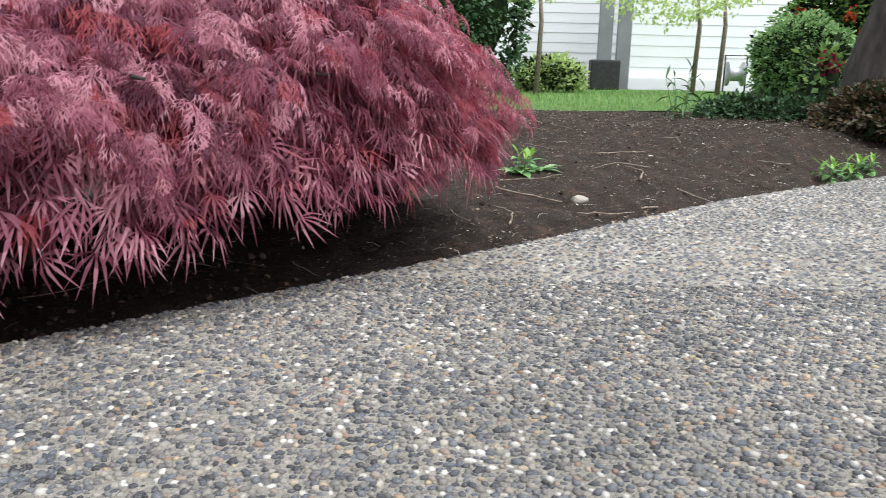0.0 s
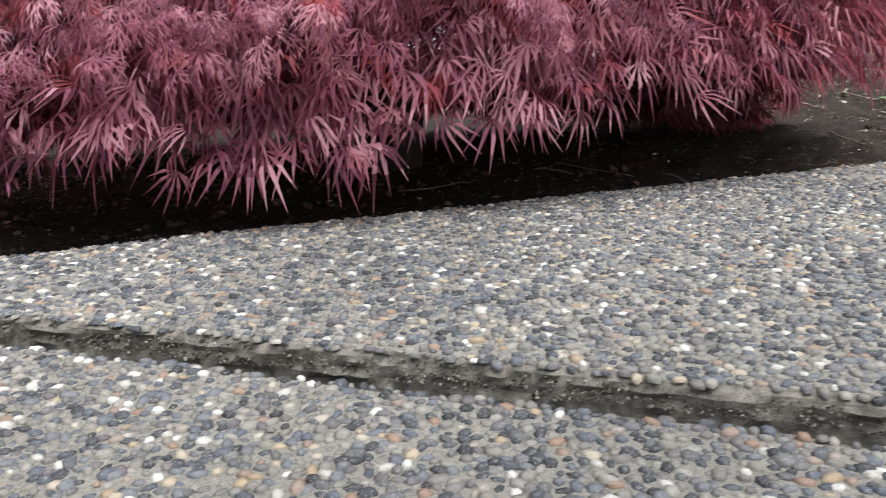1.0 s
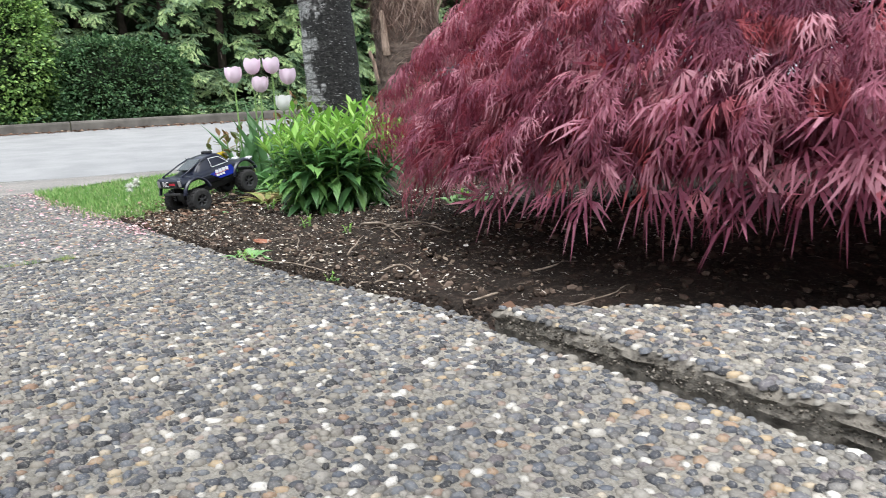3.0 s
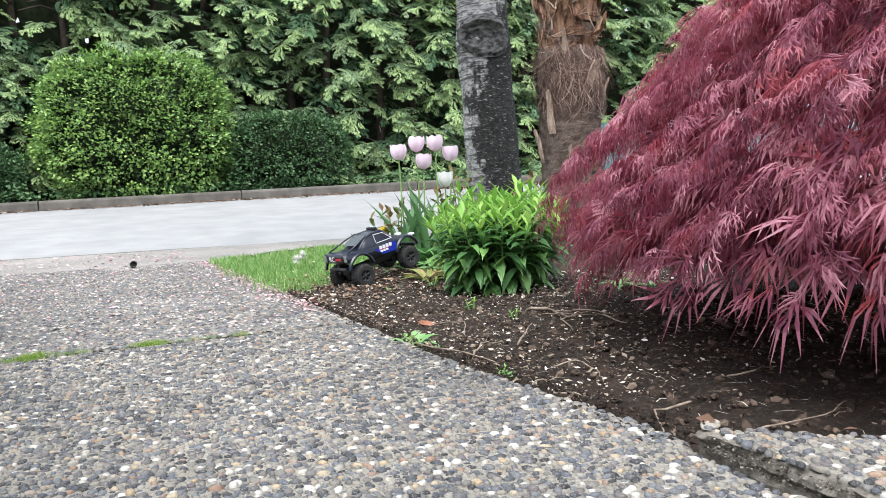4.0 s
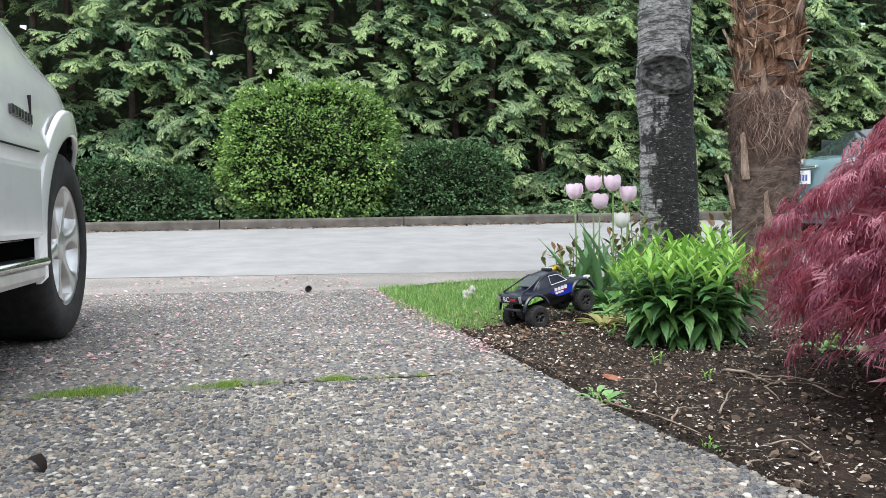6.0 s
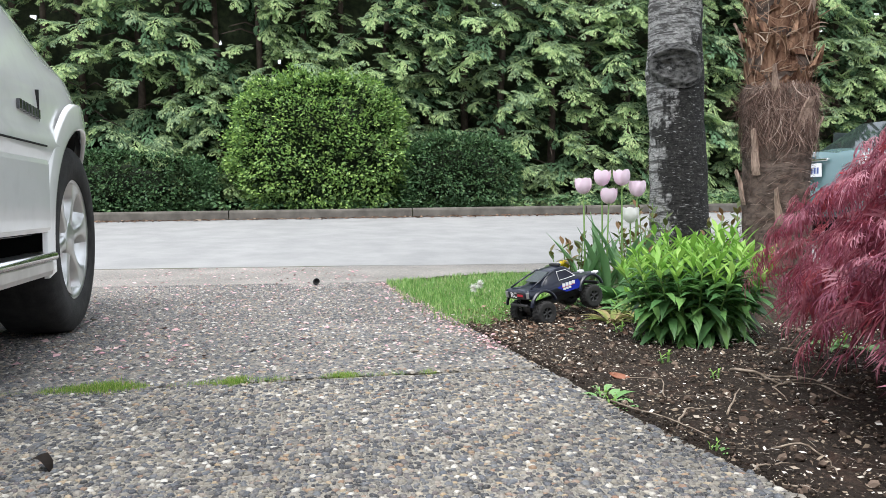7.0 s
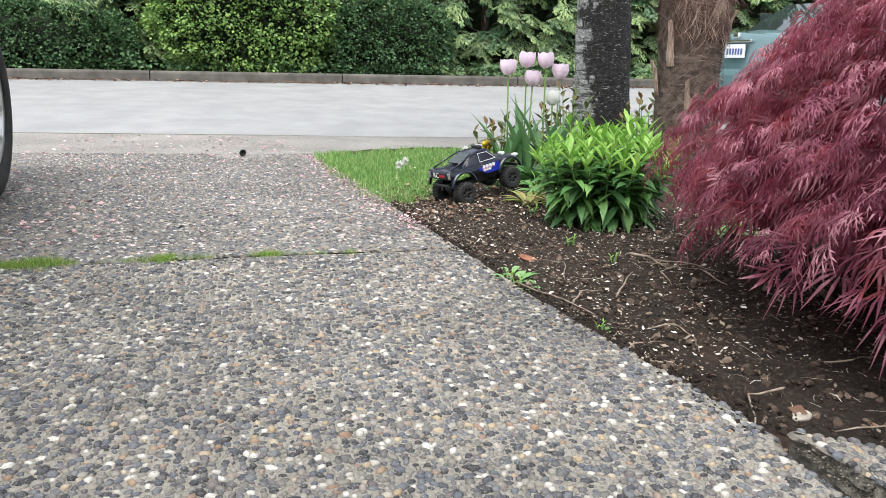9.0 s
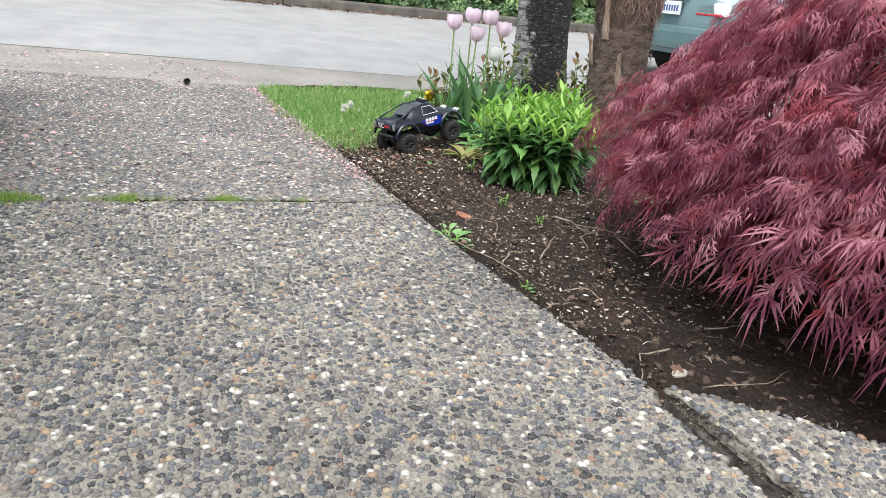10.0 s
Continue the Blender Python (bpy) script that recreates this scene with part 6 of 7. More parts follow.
# white off-road wagon parked on the driveway, nose to the street
suv = empty("parked_suv", pose(-4.822, -1.592, SLOPE * -4.82, 0, 0, 184.3), "white sport utility vehicle with alloy wheels parked on the driveway", "car")


def bump_step(x, a, b):
    k = lin(x, a, b)
    return k * k * (3 - 2 * k)


def suv_station(x):
    nose = 0.5 * max(0.0, (x + 0.05) / 0.95) ** 2
    tail = 0.06 * bump_step(-x, 3.4, 3.9)
    y = lambda q: max(0.05, q - nose - tail)
    hood = 1.33 - 0.14 * bump_step(x, -0.7, 0.2) - 0.34 * bump_step(x, 0.1, 0.92)
    k = bump_step(-x, 0.72, 1.5) * (1 - bump_step(-x, 3.55, 3.95) * 0.35)
    roof = hood + (1.76 - hood) * k
    low = 0.42 + 0.05 * bump_step(x, 0.4, 0.85)
    return [(y(0.86), low), (y(0.9), 0.5), (y(0.922), 0.66), (y(0.942), 0.765), (y(0.92), 0.79), (y(0.905), 0.93), (y(0.865), min(hood - 0.13, 1.04)), (y(0.79), hood - 0.075), (y(0.71), hood - 0.02 + 0.1 * k),
            (y(0.72 - 0.03 * k), hood + 0.01 + (roof - hood) * 0.82), (y(0.58), roof), (0.0, roof + 0.02)]


arch = lambda x, z: math.hypot(x, z - 0.385) < 0.48 or math.hypot(x + 2.79, z - 0.385) < 0.48
body = put("body", clean(mesh_from(*loft(suv_station, 0.9, -3.92, 120, 46, arch), SILVERWHITE, True)), suv)
for side in (-1, 1):
    for ax in (0.0, -2.79):
        pile = Pile()
        n = 36
        rings = [(0.452, -0.03), (0.45, 0.055), (0.458, 0.066), (0.47, 0.068), (0.54, 0.06), (0.552, 0.05), (0.556, -0.02)]
        v, f = [], []
        for i in range(n + 1):
            a = radians(-12 + 204 * i / n)
            for r, o in rings:
                x, z = ax + r * math.cos(a), 0.385 + r * math.sin(a)
                nose = 0.5 * max(0.0, (x + 0.05) / 0.95) ** 2 if ax > -1 else 0.0
                yb = 0.925 - nose - 0.04 * max(0.0, (z - 0.85)) * 2
                v.append((x, side * (yb + o * 0.2), z))
        k = len(rings)
        f = [(i * k + j, i * k + j + 1, (i + 1) * k + j + 1, (i + 1) * k + j) for i in range(n) for j in range(k - 1)]
        put("wheel_arch", clean(mesh_from(v, f, SILVERWHITE, True)), suv)
        taper = lambda x: 0.5 * max(0.0, (x + 0.05) / 0.95) ** 2 if ax > -1 else 0.0
        v = [(ax + r * math.cos(w), side * (0.895 - h - taper(ax + r * math.cos(w)) * (h < 0.1)), 0.385 + r * math.sin(w)) for w in [math.radians(-8 + 4.9 * i) for i in range(41)] for r, h in ((0.455, 0.0), (0.46, 0.3), (0.1, 0.31))]
        f = [(i * 3 + j, i * 3 + j + 1, i * 3 + j + 4, i * 3 + j + 3) for i in range(40) for j in range(2)]
        put("wheel_well", mesh_from(v, f, WELL, True), suv, "black wheel well liner")
        wheel(suv, ax, side * 0.775, 0.385, 0.26, 0.245, side, 6, ALLOY)
    # lower cladding along the doors, running board and door seams
    part("door_cladding", box_bm(-1.39, side * 0.915, 0.56, 1.78, 0.05, 0.26, 0.02), SILVERWHITE, suv, "")
    board = part("running_board", box_bm(-1.42, side * 0.89, 0.315, 1.8, 0.12, 0.07, 0.02), ALLOY, suv, "silver running board with a dark pad")
    part("step_pad", box_bm(-1.42, side * 0.9, 0.353, 1.74, 0.09, 0.012, 0.004), DARKTRIM, board)
    loop = [(-2.35, side * 0.955, 0.35)] + [(-0.55 + 0.04 * math.sin(k * 0.2618), side * (0.915 + 0.04 * math.cos(k * 0.2618)), 0.35) for k in range(7)] + [(-0.51, side * 0.84, 0.35)]
    put("chrome_rail", Pile().add(tube(loop, [0.015] * len(loop), 10)).mesh(CHROME, True), board, "polished chrome rail round the pad")
    for x in (-0.53, -1.62, -2.2):
        part("door_seam", box_bm(x, side * 0.902, 0.845, 0.004, 0.03, 0.17, 0.0), WELL, suv)
    part("door_crease", box_bm(-1.37, side * 0.936, 0.735, 1.68, 0.01, 0.006, 0.002), WELL, suv)
    part("door_handle", box_bm(-1.45, side * 0.935, 1.0, 0.2, 0.03, 0.035, 0.01), SILVERWHITE, suv)
    part("side_window", box_bm(-2.0, side * 0.74, 1.44, 1.5, 0.02, 0.28, 0.008), CARGLASS, suv, "dark tinted side window")
    part("mirror", box_bm(-1.2, side * 0.98, 1.3, 0.14, 0.22, 0.16, 0.05), SILVERWHITE, suv)
    for k in range(7):
        part("badge", box_bm(-0.56 - 0.033 * k, side * 0.92, 0.842 + 0.002 * k, 0.026, 0.012, 0.034, 0.003), BADGE, suv, "dark chrome badge bar")
    part("headlight", box_bm(0.72, side * 0.6, 0.83, 0.2, 0.28, 0.17, 0.06), CLEARLENS, suv)
    part("tail_lamp", box_bm(-3.9, side * 0.8, 1.05, 0.08, 0.16, 0.36, 0.03), REDLENS, suv)
part("front_bumper", box_bm(0.83, 0, 0.55, 0.22, 1.25, 0.26, 0.09), SILVERWHITE, suv)
part("rear_bumper", box_bm(-3.93, 0, 0.55, 0.16, 1.7, 0.2, 0.06), SILVERWHITE, suv)
part("grille", box_bm(0.86, 0, 0.84, 0.08, 0.7, 0.16, 0.02), DARKTRIM, suv)
part("underbody", box_bm(-1.5, 0, 0.37, 4.4, 1.3, 0.16, 0.04), WELL, suv)
part("windshield", box_bm(0, 0, 0, 0.02, 1.3, 0.72, 0.005, pose(-1.06, 0, 1.5, 0, -52, 0)), CARGLASS, suv)

# teal saloon parked along the near side of the street
car_heading = math.degrees(math.atan2(0.98, -0.22))
car_z = road_z(-9.95, 6.1)
saloon = empty("parked_saloon", pose(-10.1 - 0.22 * 1.0, 5.78 + 1.0, car_z + 0.03, 0, 0, car_heading), "grey-teal saloon car parked along the street", "car")


def saloon_station(x):
    # x: 0 at the rear axle, nose forwards
    tail = 0.3 * max(0.0, (-x - 0.55) / 0.5) ** 2.4
    nose = 0.4 * max(0.0, (x - 2.9) / 0.85) ** 2.2
    y = lambda q: max(0.05, q - tail - nose)
    deck = 1.08 - 0.05 * bump_step(-x, 0.6, 0.98) - 0.13 * bump_step(x, 1.9, 3.6)
    k = bump_step(x, -0.35, 0.7) * (1 - bump_step(x, 1.5, 2.5))
    roof = deck + (1.45 - deck) * k
    low = 0.24 + 0.06 * bump_step(-x, 0.6, 0.95) + 0.04 * bump_step(x, 3.2, 3.7)
    return [(y(0.8), low), (y(0.87), 0.4), (y(0.905), 0.6), (y(0.9), 0.78), (y(0.86), 0.92), (y(0.8), deck - 0.03), (y(0.74), deck), (y(0.66), deck + (roof - deck) * 0.5), (y(0.56), roof - 0.02), (0.0, roof + 0.015)]


sarch = lambda x, z: math.hypot(x, z - 0.32) < 0.36 or math.hypot(x - 2.72, z - 0.32) < 0.36
put("body", clean(mesh_from(*loft(saloon_station, -1.0, 3.75, 100, 30, sarch), TEAL, True)), saloon)
for side in (-1, 1):
    for ax in (0.0, 2.72):
        wheel(saloon, ax, side * 0.78, 0.32, 0.21, 0.2, side, 6, ALLOY)
        put("wheel_well", Pile().add(moved(lathe([(0.37, 0.0), (0.37, 0.25), (0.1, 0.26)], 32), pose(ax, side * 0.88, 0.32, 90 * side, 0, 0))).mesh(WELL, True), saloon)
    lamp = part("tail_lamp", box_bm(-0.93, side * 0.58, 0.85, 0.14, 0.42, 0.16, 0.04), CLEARLENS, saloon, "clear and red tail lamp")
    part("red_lens", box_bm(-0.935, side * 0.58, 0.785, 0.145, 0.4, 0.025, 0.01), REDLENS, lamp)
    part("side_window", box_bm(0.85, side * 0.7, 1.24, 1.7, 0.02, 0.22, 0.006), CARGLASS, saloon)
part("rear_window", box_bm(0, 0, 0, 0.02, 1.12, 0.78, 0.005, pose(-0.02, 0, 1.27, 0, 62, 0)), CARGLASS, saloon, "sloping rear window")
part("windshield", box_bm(0, 0, 0, 0.02, 1.15, 0.8, 0.005, pose(1.98, 0, 1.28, 0, -62, 0)), CARGLASS, saloon)
part("rear_bumper", box_bm(-1.0, 0, 0.49, 0.2, 1.5, 0.28, 0.08), TEAL, saloon)
plate = part("number_plate", box_bm(-1.035, 0.0, 0.83, 0.02, 0.31, 0.155, 0.004), PLATE, saloon, "white number plate")
for k in range(6):
    part("plate_bar", box_bm(-1.047, -0.11 + 0.044 * k, 0.825, 0.004, 0.026, 0.07), PLATEINK, plate)
part("trunk_trim", box_bm(-1.03, 0, 0.945, 0.04, 0.5, 0.035, 0.01), CHROME, saloon)
part("emblem", box_bm(-1.03, 0, 1.01, 0.03, 0.09, 0.065, 0.014), CHROME, saloon)
part("exhaust_pipe", box_bm(-0.95, -0.5, 0.27, 0.2, 0.06, 0.05, 0.02), CHROME, saloon)
part("underbody", box_bm(1.35, 0, 0.24, 4.2, 1.3, 0.1, 0.03), WELL, saloon)

# parking sign beyond the street
SIGNWHITE = noisy("sign_white", (0.75, 0.75, 0.75), (0.8, 0.8, 0.8), 5, 0.5, bumps=0)
SIGNRED = noisy("sign_red", (0.5, 0.02, 0.03), (0.6, 0.03, 0.04), 5, 0.5, bumps=0)
SIGNBLACK = noisy("sign_black", (0.015, 0.015, 0.015), (0.03, 0.03, 0.03), 5, 0.5, bumps=0)
GALV = noisy("galvanised_steel", (0.35, 0.36, 0.36), (0.48, 0.48, 0.48), 20, 0.45, 0.7, bumps=0.1)
sign = empty("parking_sign", pose(-15.24, 11.08, far_z(11.0), 0, 0, 52), "white no-parking sign on a steel post", "sign")
part("post", box_bm(0, 0.03, 1.25, 0.05, 0.04, 2.66, 0.006), GALV, sign)
part("sign_panel", box_bm(0, 0, 2.37, 0.32, 0.01, 0.48, 0.004), SIGNWHITE, sign)
put("red_ring", Pile().add(moved(lathe([(0.099, 0.0), (0.122, 0.0), (0.122, 0.004), (0.099, 0.004), (0.099, 0.0)], 40), pose(0, -0.006, 2.46, 90, 0, 0))).mesh(SIGNRED), sign)
txt = bpy.data.curves.new("letter", "FONT")
txt.body, txt.size, txt.extrude, txt.align_x, txt.align_y = "P", 0.185, 0.002, "CENTER", "CENTER"
txt.materials.append(SIGNBLACK)
let = put("letter", txt, sign)
let.matrix_basis = pose(0, -0.009, 2.46, 90, 0, 0)
part("red_slash", box_bm(0, 0, 0, 0.21, 0.004, 0.022, 0, pose(0, -0.013, 2.46, 0, 45, 0)), SIGNRED, sign)
for k in range(2):
    part("text_bar", box_bm(0, -0.007, 2.26 - 0.05 * k, 0.2, 0.004, 0.017), SIGNBLACK, sign)

# ---------------------------------------------------------------- toy truck
RCBLACK = paint("glossy_black_shell", (0.006, 0.008, 0.02), 0.3, 0.2, 0.01)
RCBLUE = paint("glossy_blue_shell", (0.012, 0.03, 0.36), 0.25, 0.5, 0.03)
DECALWHITE = noisy("white_decal", (0.7, 0.7, 0.7), (0.78, 0.78, 0.78), 20, 0.4, bumps=0)
DECALRED = noisy("red_decal", (0.45, 0.02, 0.04), (0.5, 0.03, 0.05), 20, 0.4, bumps=0)
rx, ry = -4.86, 1.36
truck = empty("toy_truck", pose(rx, ry, bed_z(rx, ry) + 0.02, -2, -12, math.degrees(math.atan2(0.9, -0.44))), "black and blue radio-controlled toy truck climbing the soil bed", "toy truck")


def shell_station(x):
    nose = 0.022 * max(0.0, (x - 0.13) / 0.1) ** 2
    y = lambda q: max(0.01, q - nose)
    hood = 0.158 - 0.022 * bump_step(x, 0.06, 0.23)
    bed_top = 0.155 + 0.012 * bump_step(-x, 0.1, 0.2)
    k = bump_step(x, -0.16, -0.02) * (1 - bump_step(x, 0.035, 0.115))
    deck = hood if x > -0.02 else bed_top
    roof = deck + (0.218 - deck) * k
    low = 0.098 + 0.028 * bump_step(x, 0.15, 0.22) + 0.025 * bump_step(-x, 0.14, 0.22)
    return [(y(0.078), low), (y(0.088), 0.118 if low < 0.116 else low + 0.004), (y(0.09), 0.138), (y(0.083), deck - 0.008), (y(0.074), deck), (y(0.068), deck + (roof - deck) * 0.3), (y(0.052), roof - 0.004), (0.0, roof + 0.002)]


rarch = lambda x, z: math.hypot(x - 0.145, z - 0.075) < 0.066 or math.hypot(x + 0.145, z - 0.075) < 0.066
shell = put("shell", clean(mesh_from(*loft(shell_station, 0.235, -0.215, 72, 26, rarch), RCBLACK, True)), truck)
for side in (-1, 1):
    for ax in (0.145, -0.145):
        wheel(truck, ax, side * 0.082, 0.054, 0.05, 0.027, side, 6, DARKTRIM, 22)
        v, f = [], []
        for i in range(19):
            a = radians(10 + 160 * i / 18)
            for r, o in ((0.064, 0.088), (0.066, 0.1), (0.074, 0.1), (0.078, 0.086)):
                v.append((ax + r * math.cos(a), side * o, 0.075 + r * math.sin(a)))
        f = [(i * 4 + j, i * 4 + j + 1, i * 4 + j + 5, i * 4 + j + 4) for i in range(18) for j in range(3)]
        put("fender_flare", clean(mesh_from(v, f, RCBLACK, True)), shell)
        sp = [(ax - 0.03 + 0.006 * math.cos(k * 0.9), side * 0.05 + 0.006 * math.sin(k * 0.9), 0.06 + 0.0011 * k) for k in range(50)]
        put("shock_spring", Pile().add(tube(sp, [0.0012] * 50, 5)).mesh(GALV, True), truck)
    # blue flank, decals and window outline
    me = mesh_from([(x, side * 0.0915, z) for x, z in ((-0.005, 0.104), (0.076, 0.102), (0.086, 0.128), (0.075, 0.147), (0.0, 0.147), (-0.055, 0.137))], [(0, 1, 2, 3, 4, 5)], RCBLUE)
    put("blue_flash", me, shell)
    for k in range(4):
        part("decal_bar", box_bm(0, 0, 0, 0.016, 0.0015, 0.016, 0, pose(0.045 - 0.02 * k, side * 0.0925, 0.139, 0, -14 * side, 0)), DECALWHITE, shell)
    for k in range(3):
        part("decal_bar", box_bm(0, 0, 0, 0.014, 0.0015, 0.01, 0, pose(0.02 - 0.017 * k, side * 0.0925, 0.122, 0, -14 * side, 0)), DECALWHITE, shell)
    part("decal_edge", box_bm(0.012, side * 0.0918, 0.1295, 0.082, 0.0012, 0.003), DECALRED, shell)
    frame_pts = [(0.075, 0.162), (0.035, 0.2), (-0.02, 0.204), (-0.022, 0.163), (0.075, 0.162)]
    put("window_outline", Pile().add(tube([(x, side * (0.0755 - (z - 0.16) * 0.32), z) for x, z in frame_pts], [0.0018] * 5, 5)).mesh(DECALWHITE), shell)
    put("window", clean(mesh_from([(x, side * (0.0745 - (z - 0.16) * 0.32), z) for x, z in frame_pts[:4]], [(0, 1, 2, 3)], RCBLACK)), shell)
    put("roll_bar", Pile().add(tube([(-0.03, side * 0.058, 0.213), (-0.1, side * 0.064, 0.197), (-0.19, side * 0.072, 0.168)], [0.004] * 3, 7)).mesh(RCBLACK, True), shell)
    part("head_lamp", box_bm(0.222, side * 0.05, 0.137, 0.022, 0.03, 0.014, 0.004), CLEARLENS, shell)
    part("tail_lamp", box_bm(-0.216, side * 0.075, 0.143, 0.006, 0.018, 0.03, 0.003), GALV, shell)
    put("body_post", Pile().add(tube([(0.15, side * 0.04, 0.07), (0.15, side * 0.04, 0.15)], [0.003, 0.003], 6)).mesh(DARKTRIM), truck)
part("rear_glass", box_bm(0, 0, 0, 0.002, 0.09, 0.08, 0, pose(-0.087, 0, 0.196, 0, 68, 0)), CARGLASS, shell)
part("light_bar", box_bm(0.03, 0, 0.236, 0.02, 0.06, 0.012, 0.004), DARKTRIM, truck)
for k in range(4):
    part("lamp", box_bm(0.042, -0.021 + 0.014 * k, 0.237, 0.006, 0.011, 0.01, 0.003), CLEARLENS, truck)
part("tailgate_plate", box_bm(-0.2175, 0, 0.142, 0.004, 0.1, 0.028, 0.001), DARKTRIM, shell)
txt = bpy.data.curves.new("letters", "FONT")
txt.body, txt.size, txt.extrude, txt.align_x, txt.align_y = "RC", 0.034, 0.0006, "CENTER", "CENTER"
txt.materials.append(DECALWHITE)
let = put("letters", txt, shell)
let.matrix_basis = pose(-0.2205, 0.02, 0.142, 90, 0, -90)
part("red_bar", box_bm(-0.2205, -0.025, 0.142, 0.0015, 0.04, 0.01), DECALRED, shell)
part("rear_bumper", box_bm(-0.215, 0, 0.105, 0.012, 0.12, 0.012, 0.004), DARKTRIM, truck)
part("front_bumper", box_bm(0.228, 0, 0.095, 0.016, 0.11, 0.016, 0.005), DARKTRIM, truck)
part("chassis", box_bm(0, 0, 0.078, 0.36, 0.05, 0.03, 0.006), DARKTRIM, truck)
for ax in (0.145, -0.145):
    put("axle", Pile().add(tube([(ax, -0.08, 0.054), (ax, 0.08, 0.054)], [0.009, 0.009], 10)).mesh(DARKTRIM, True), truck)
    part("gearbox", box_bm(ax, 0.012, 0.055, 0.035, 0.035, 0.035, 0.008), DARKTRIM, truck)
truck.scale = (0.95, 0.95, 0.93)
shell.location.z = 0.012
put("antenna", Pile().add(tube([(-0.05, 0.05, 0.2), (-0.055, 0.052, 0.235)], [0.0015, 0.001], 5)).mesh(DARKTRIM), truck)

# ---------------------------------------------------------------- house behind the back lawn
HY = 15.3
hz = back_z(2, HY) - 0.02
house = empty("house", pose(2.15, HY, hz), "white clapboard house with grey trim behind the lawn", "house")
part("wall", box_bm(4.35, 0.2, 1.6, 9.4, 0.2, 3.2), WHITE_PAINT, house)
part("side_wall", box_bm(-2.4, 1.6, 1.6, 4.6, 0.2, 3.2), WHITE_PAINT, house)
part("foundation", box_bm(4.35, 0.12, 0.05, 9.4, 0.3, 0.3), WHITE_PAINT, house)
part("roof", box_bm(-0.5, 3.8, 3.3, 14, 4.2, 0.2), TRIM, house)


def board_me(length):
    prof = [(0.0, 0.0), (-0.012, 0.003), (-0.004, 0.185), (0.0, 0.19)]
    v = [(sx * length / 2, y, z) for sx in (-1, 1) for y, z in prof]
    return mesh_from(v, [(0, 1, 5, 4), (1, 2, 6, 5), (2, 3, 7, 6), (0, 3, 2, 1), (4, 5, 6, 7)], WHITE_PAINT, False, "board")


long_board, short_board = board_me(9.4), board_me(4.6)
for k in range(16):
    ob = put("board", long_board, house)
    ob.location = (4.35, 0.095, 0.22 + 0.187 * k)
    ob = put("board", short_board, house)
    ob.location = (-2.4, 1.495, 0.1 + 0.187 * k)
for x in (-0.65, -0.3):
    part("post", box_bm(x, -0.12 if x < -0.5 else 0.03, 1.5, 0.24, 0.14, 3.0, 0.01), TRIM, house, "grey painted post")
part("corner_trim", box_bm(-4.75, 1.5, 1.6, 0.12, 0.3, 3.2, 0.005), TRIM, house)
BLUEPLASTIC = noisy("blue_tarp", (0.03, 0.07, 0.4), (0.05, 0.1, 0.5), 6, 0.5, bumps=0.4)
lump("tarp", 0.5, 14.2, back_z(0.5, 14.2), (0.32, 0.2, 0.3), BLUEPLASTIC, "crumpled blue tarp beside the house", 0.2, "tarp")
bin_ = empty("planter", pose(1.45, 14.7, back_z(1.45, 14.7)), "dark planter box beside the house posts", "planter")
part("box", box_bm(0, 0, 0.25, 0.5, 0.35, 0.5, 0.03), DARKTRIM, bin_)
reel = empty("hose_reel", pose(3.6, 14.5, back_z(3.6, 14.5)), "grey hose reel standing against the white wall", "hose reel")
put("drum", Pile().add(moved(lathe([(0.0, -0.14), (0.2, -0.14), (0.2, -0.12), (0.12, -0.1), (0.12, 0.1), (0.2, 0.12), (0.2, 0.14), (0.0, 0.14)], 28), pose(0, 0, 0.3, 0, 90, 0))).mesh(GALV, True), reel)
put("stand", Pile().add(tube([(-0.18, 0, 0), (-0.18, 0, 0.6), (0.18, 0, 0.6), (0.18, 0, 0)], [0.015] * 4, 6)).mesh(DARKTRIM), reel)

LIME = leafy("lime_leaf", [(0, (0.38, 0.52, 0.15)), (1, (0.66, 0.76, 0.36))], 0.5, 0.3, 0.4)
SOFTGREEN = leafy("soft_green_leaf", [(0, (0.13, 0.25, 0.08)), (0.5, (0.22, 0.37, 0.14)), (1, (0.4, 0.54, 0.25))], 0.6, 0.25, 0.35)
REDSHRUB = leafy("bronze_red_leaf", [(0, (0.03, 0.03, 0.012)), (0.5, (0.07, 0.04, 0.02)), (1, (0.11, 0.08, 0.03))], 0.5, 0.4, 0.2)
PETALRED = leafy("red_bloom", [(0, (0.6, 0.04, 0.02)), (0.8, (0.75, 0.1, 0.04)), (1, (0.8, 0.2, 0.06))], 0.5, 0.3, 0.3)
PETALCRIMSON = leafy("crimson_bloom", [(0, (0.35, 0.01, 0.06)), (1, (0.5, 0.02, 0.1))], 0.5, 0.3, 0.3)


def bz(x, y):
    return back_z(x, y) if y > 8.3 else bed_z(x, y)


shrub("lime_shrub", (0.42, 13.2, bz(0.42, 13.2) + 0.22), (0.5, 0.35, 0.3), 2.2, 3000, 0.07, LIME, "low lime green shrub beside the lawn", 0.2, SHADE)
shrub("dark_evergreen", (-0.75, 12.4, bz(-0.75, 12.4) + 1.4), (0.75, 0.8, 1.5), 2.2, 6000, 0.08, SHRUB_DARK, "tall dark evergreen shrub beside the house", 0.25, SHADE)
shrub("garden_shrub", (3.13, 10.5, bz(3.13, 10.5) + 0.5), (0.55, 0.45, 0.52), 2.2, 9000, 0.05, SOFTGREEN, "rounded soft green garden shrub", 0.25, SHADE)
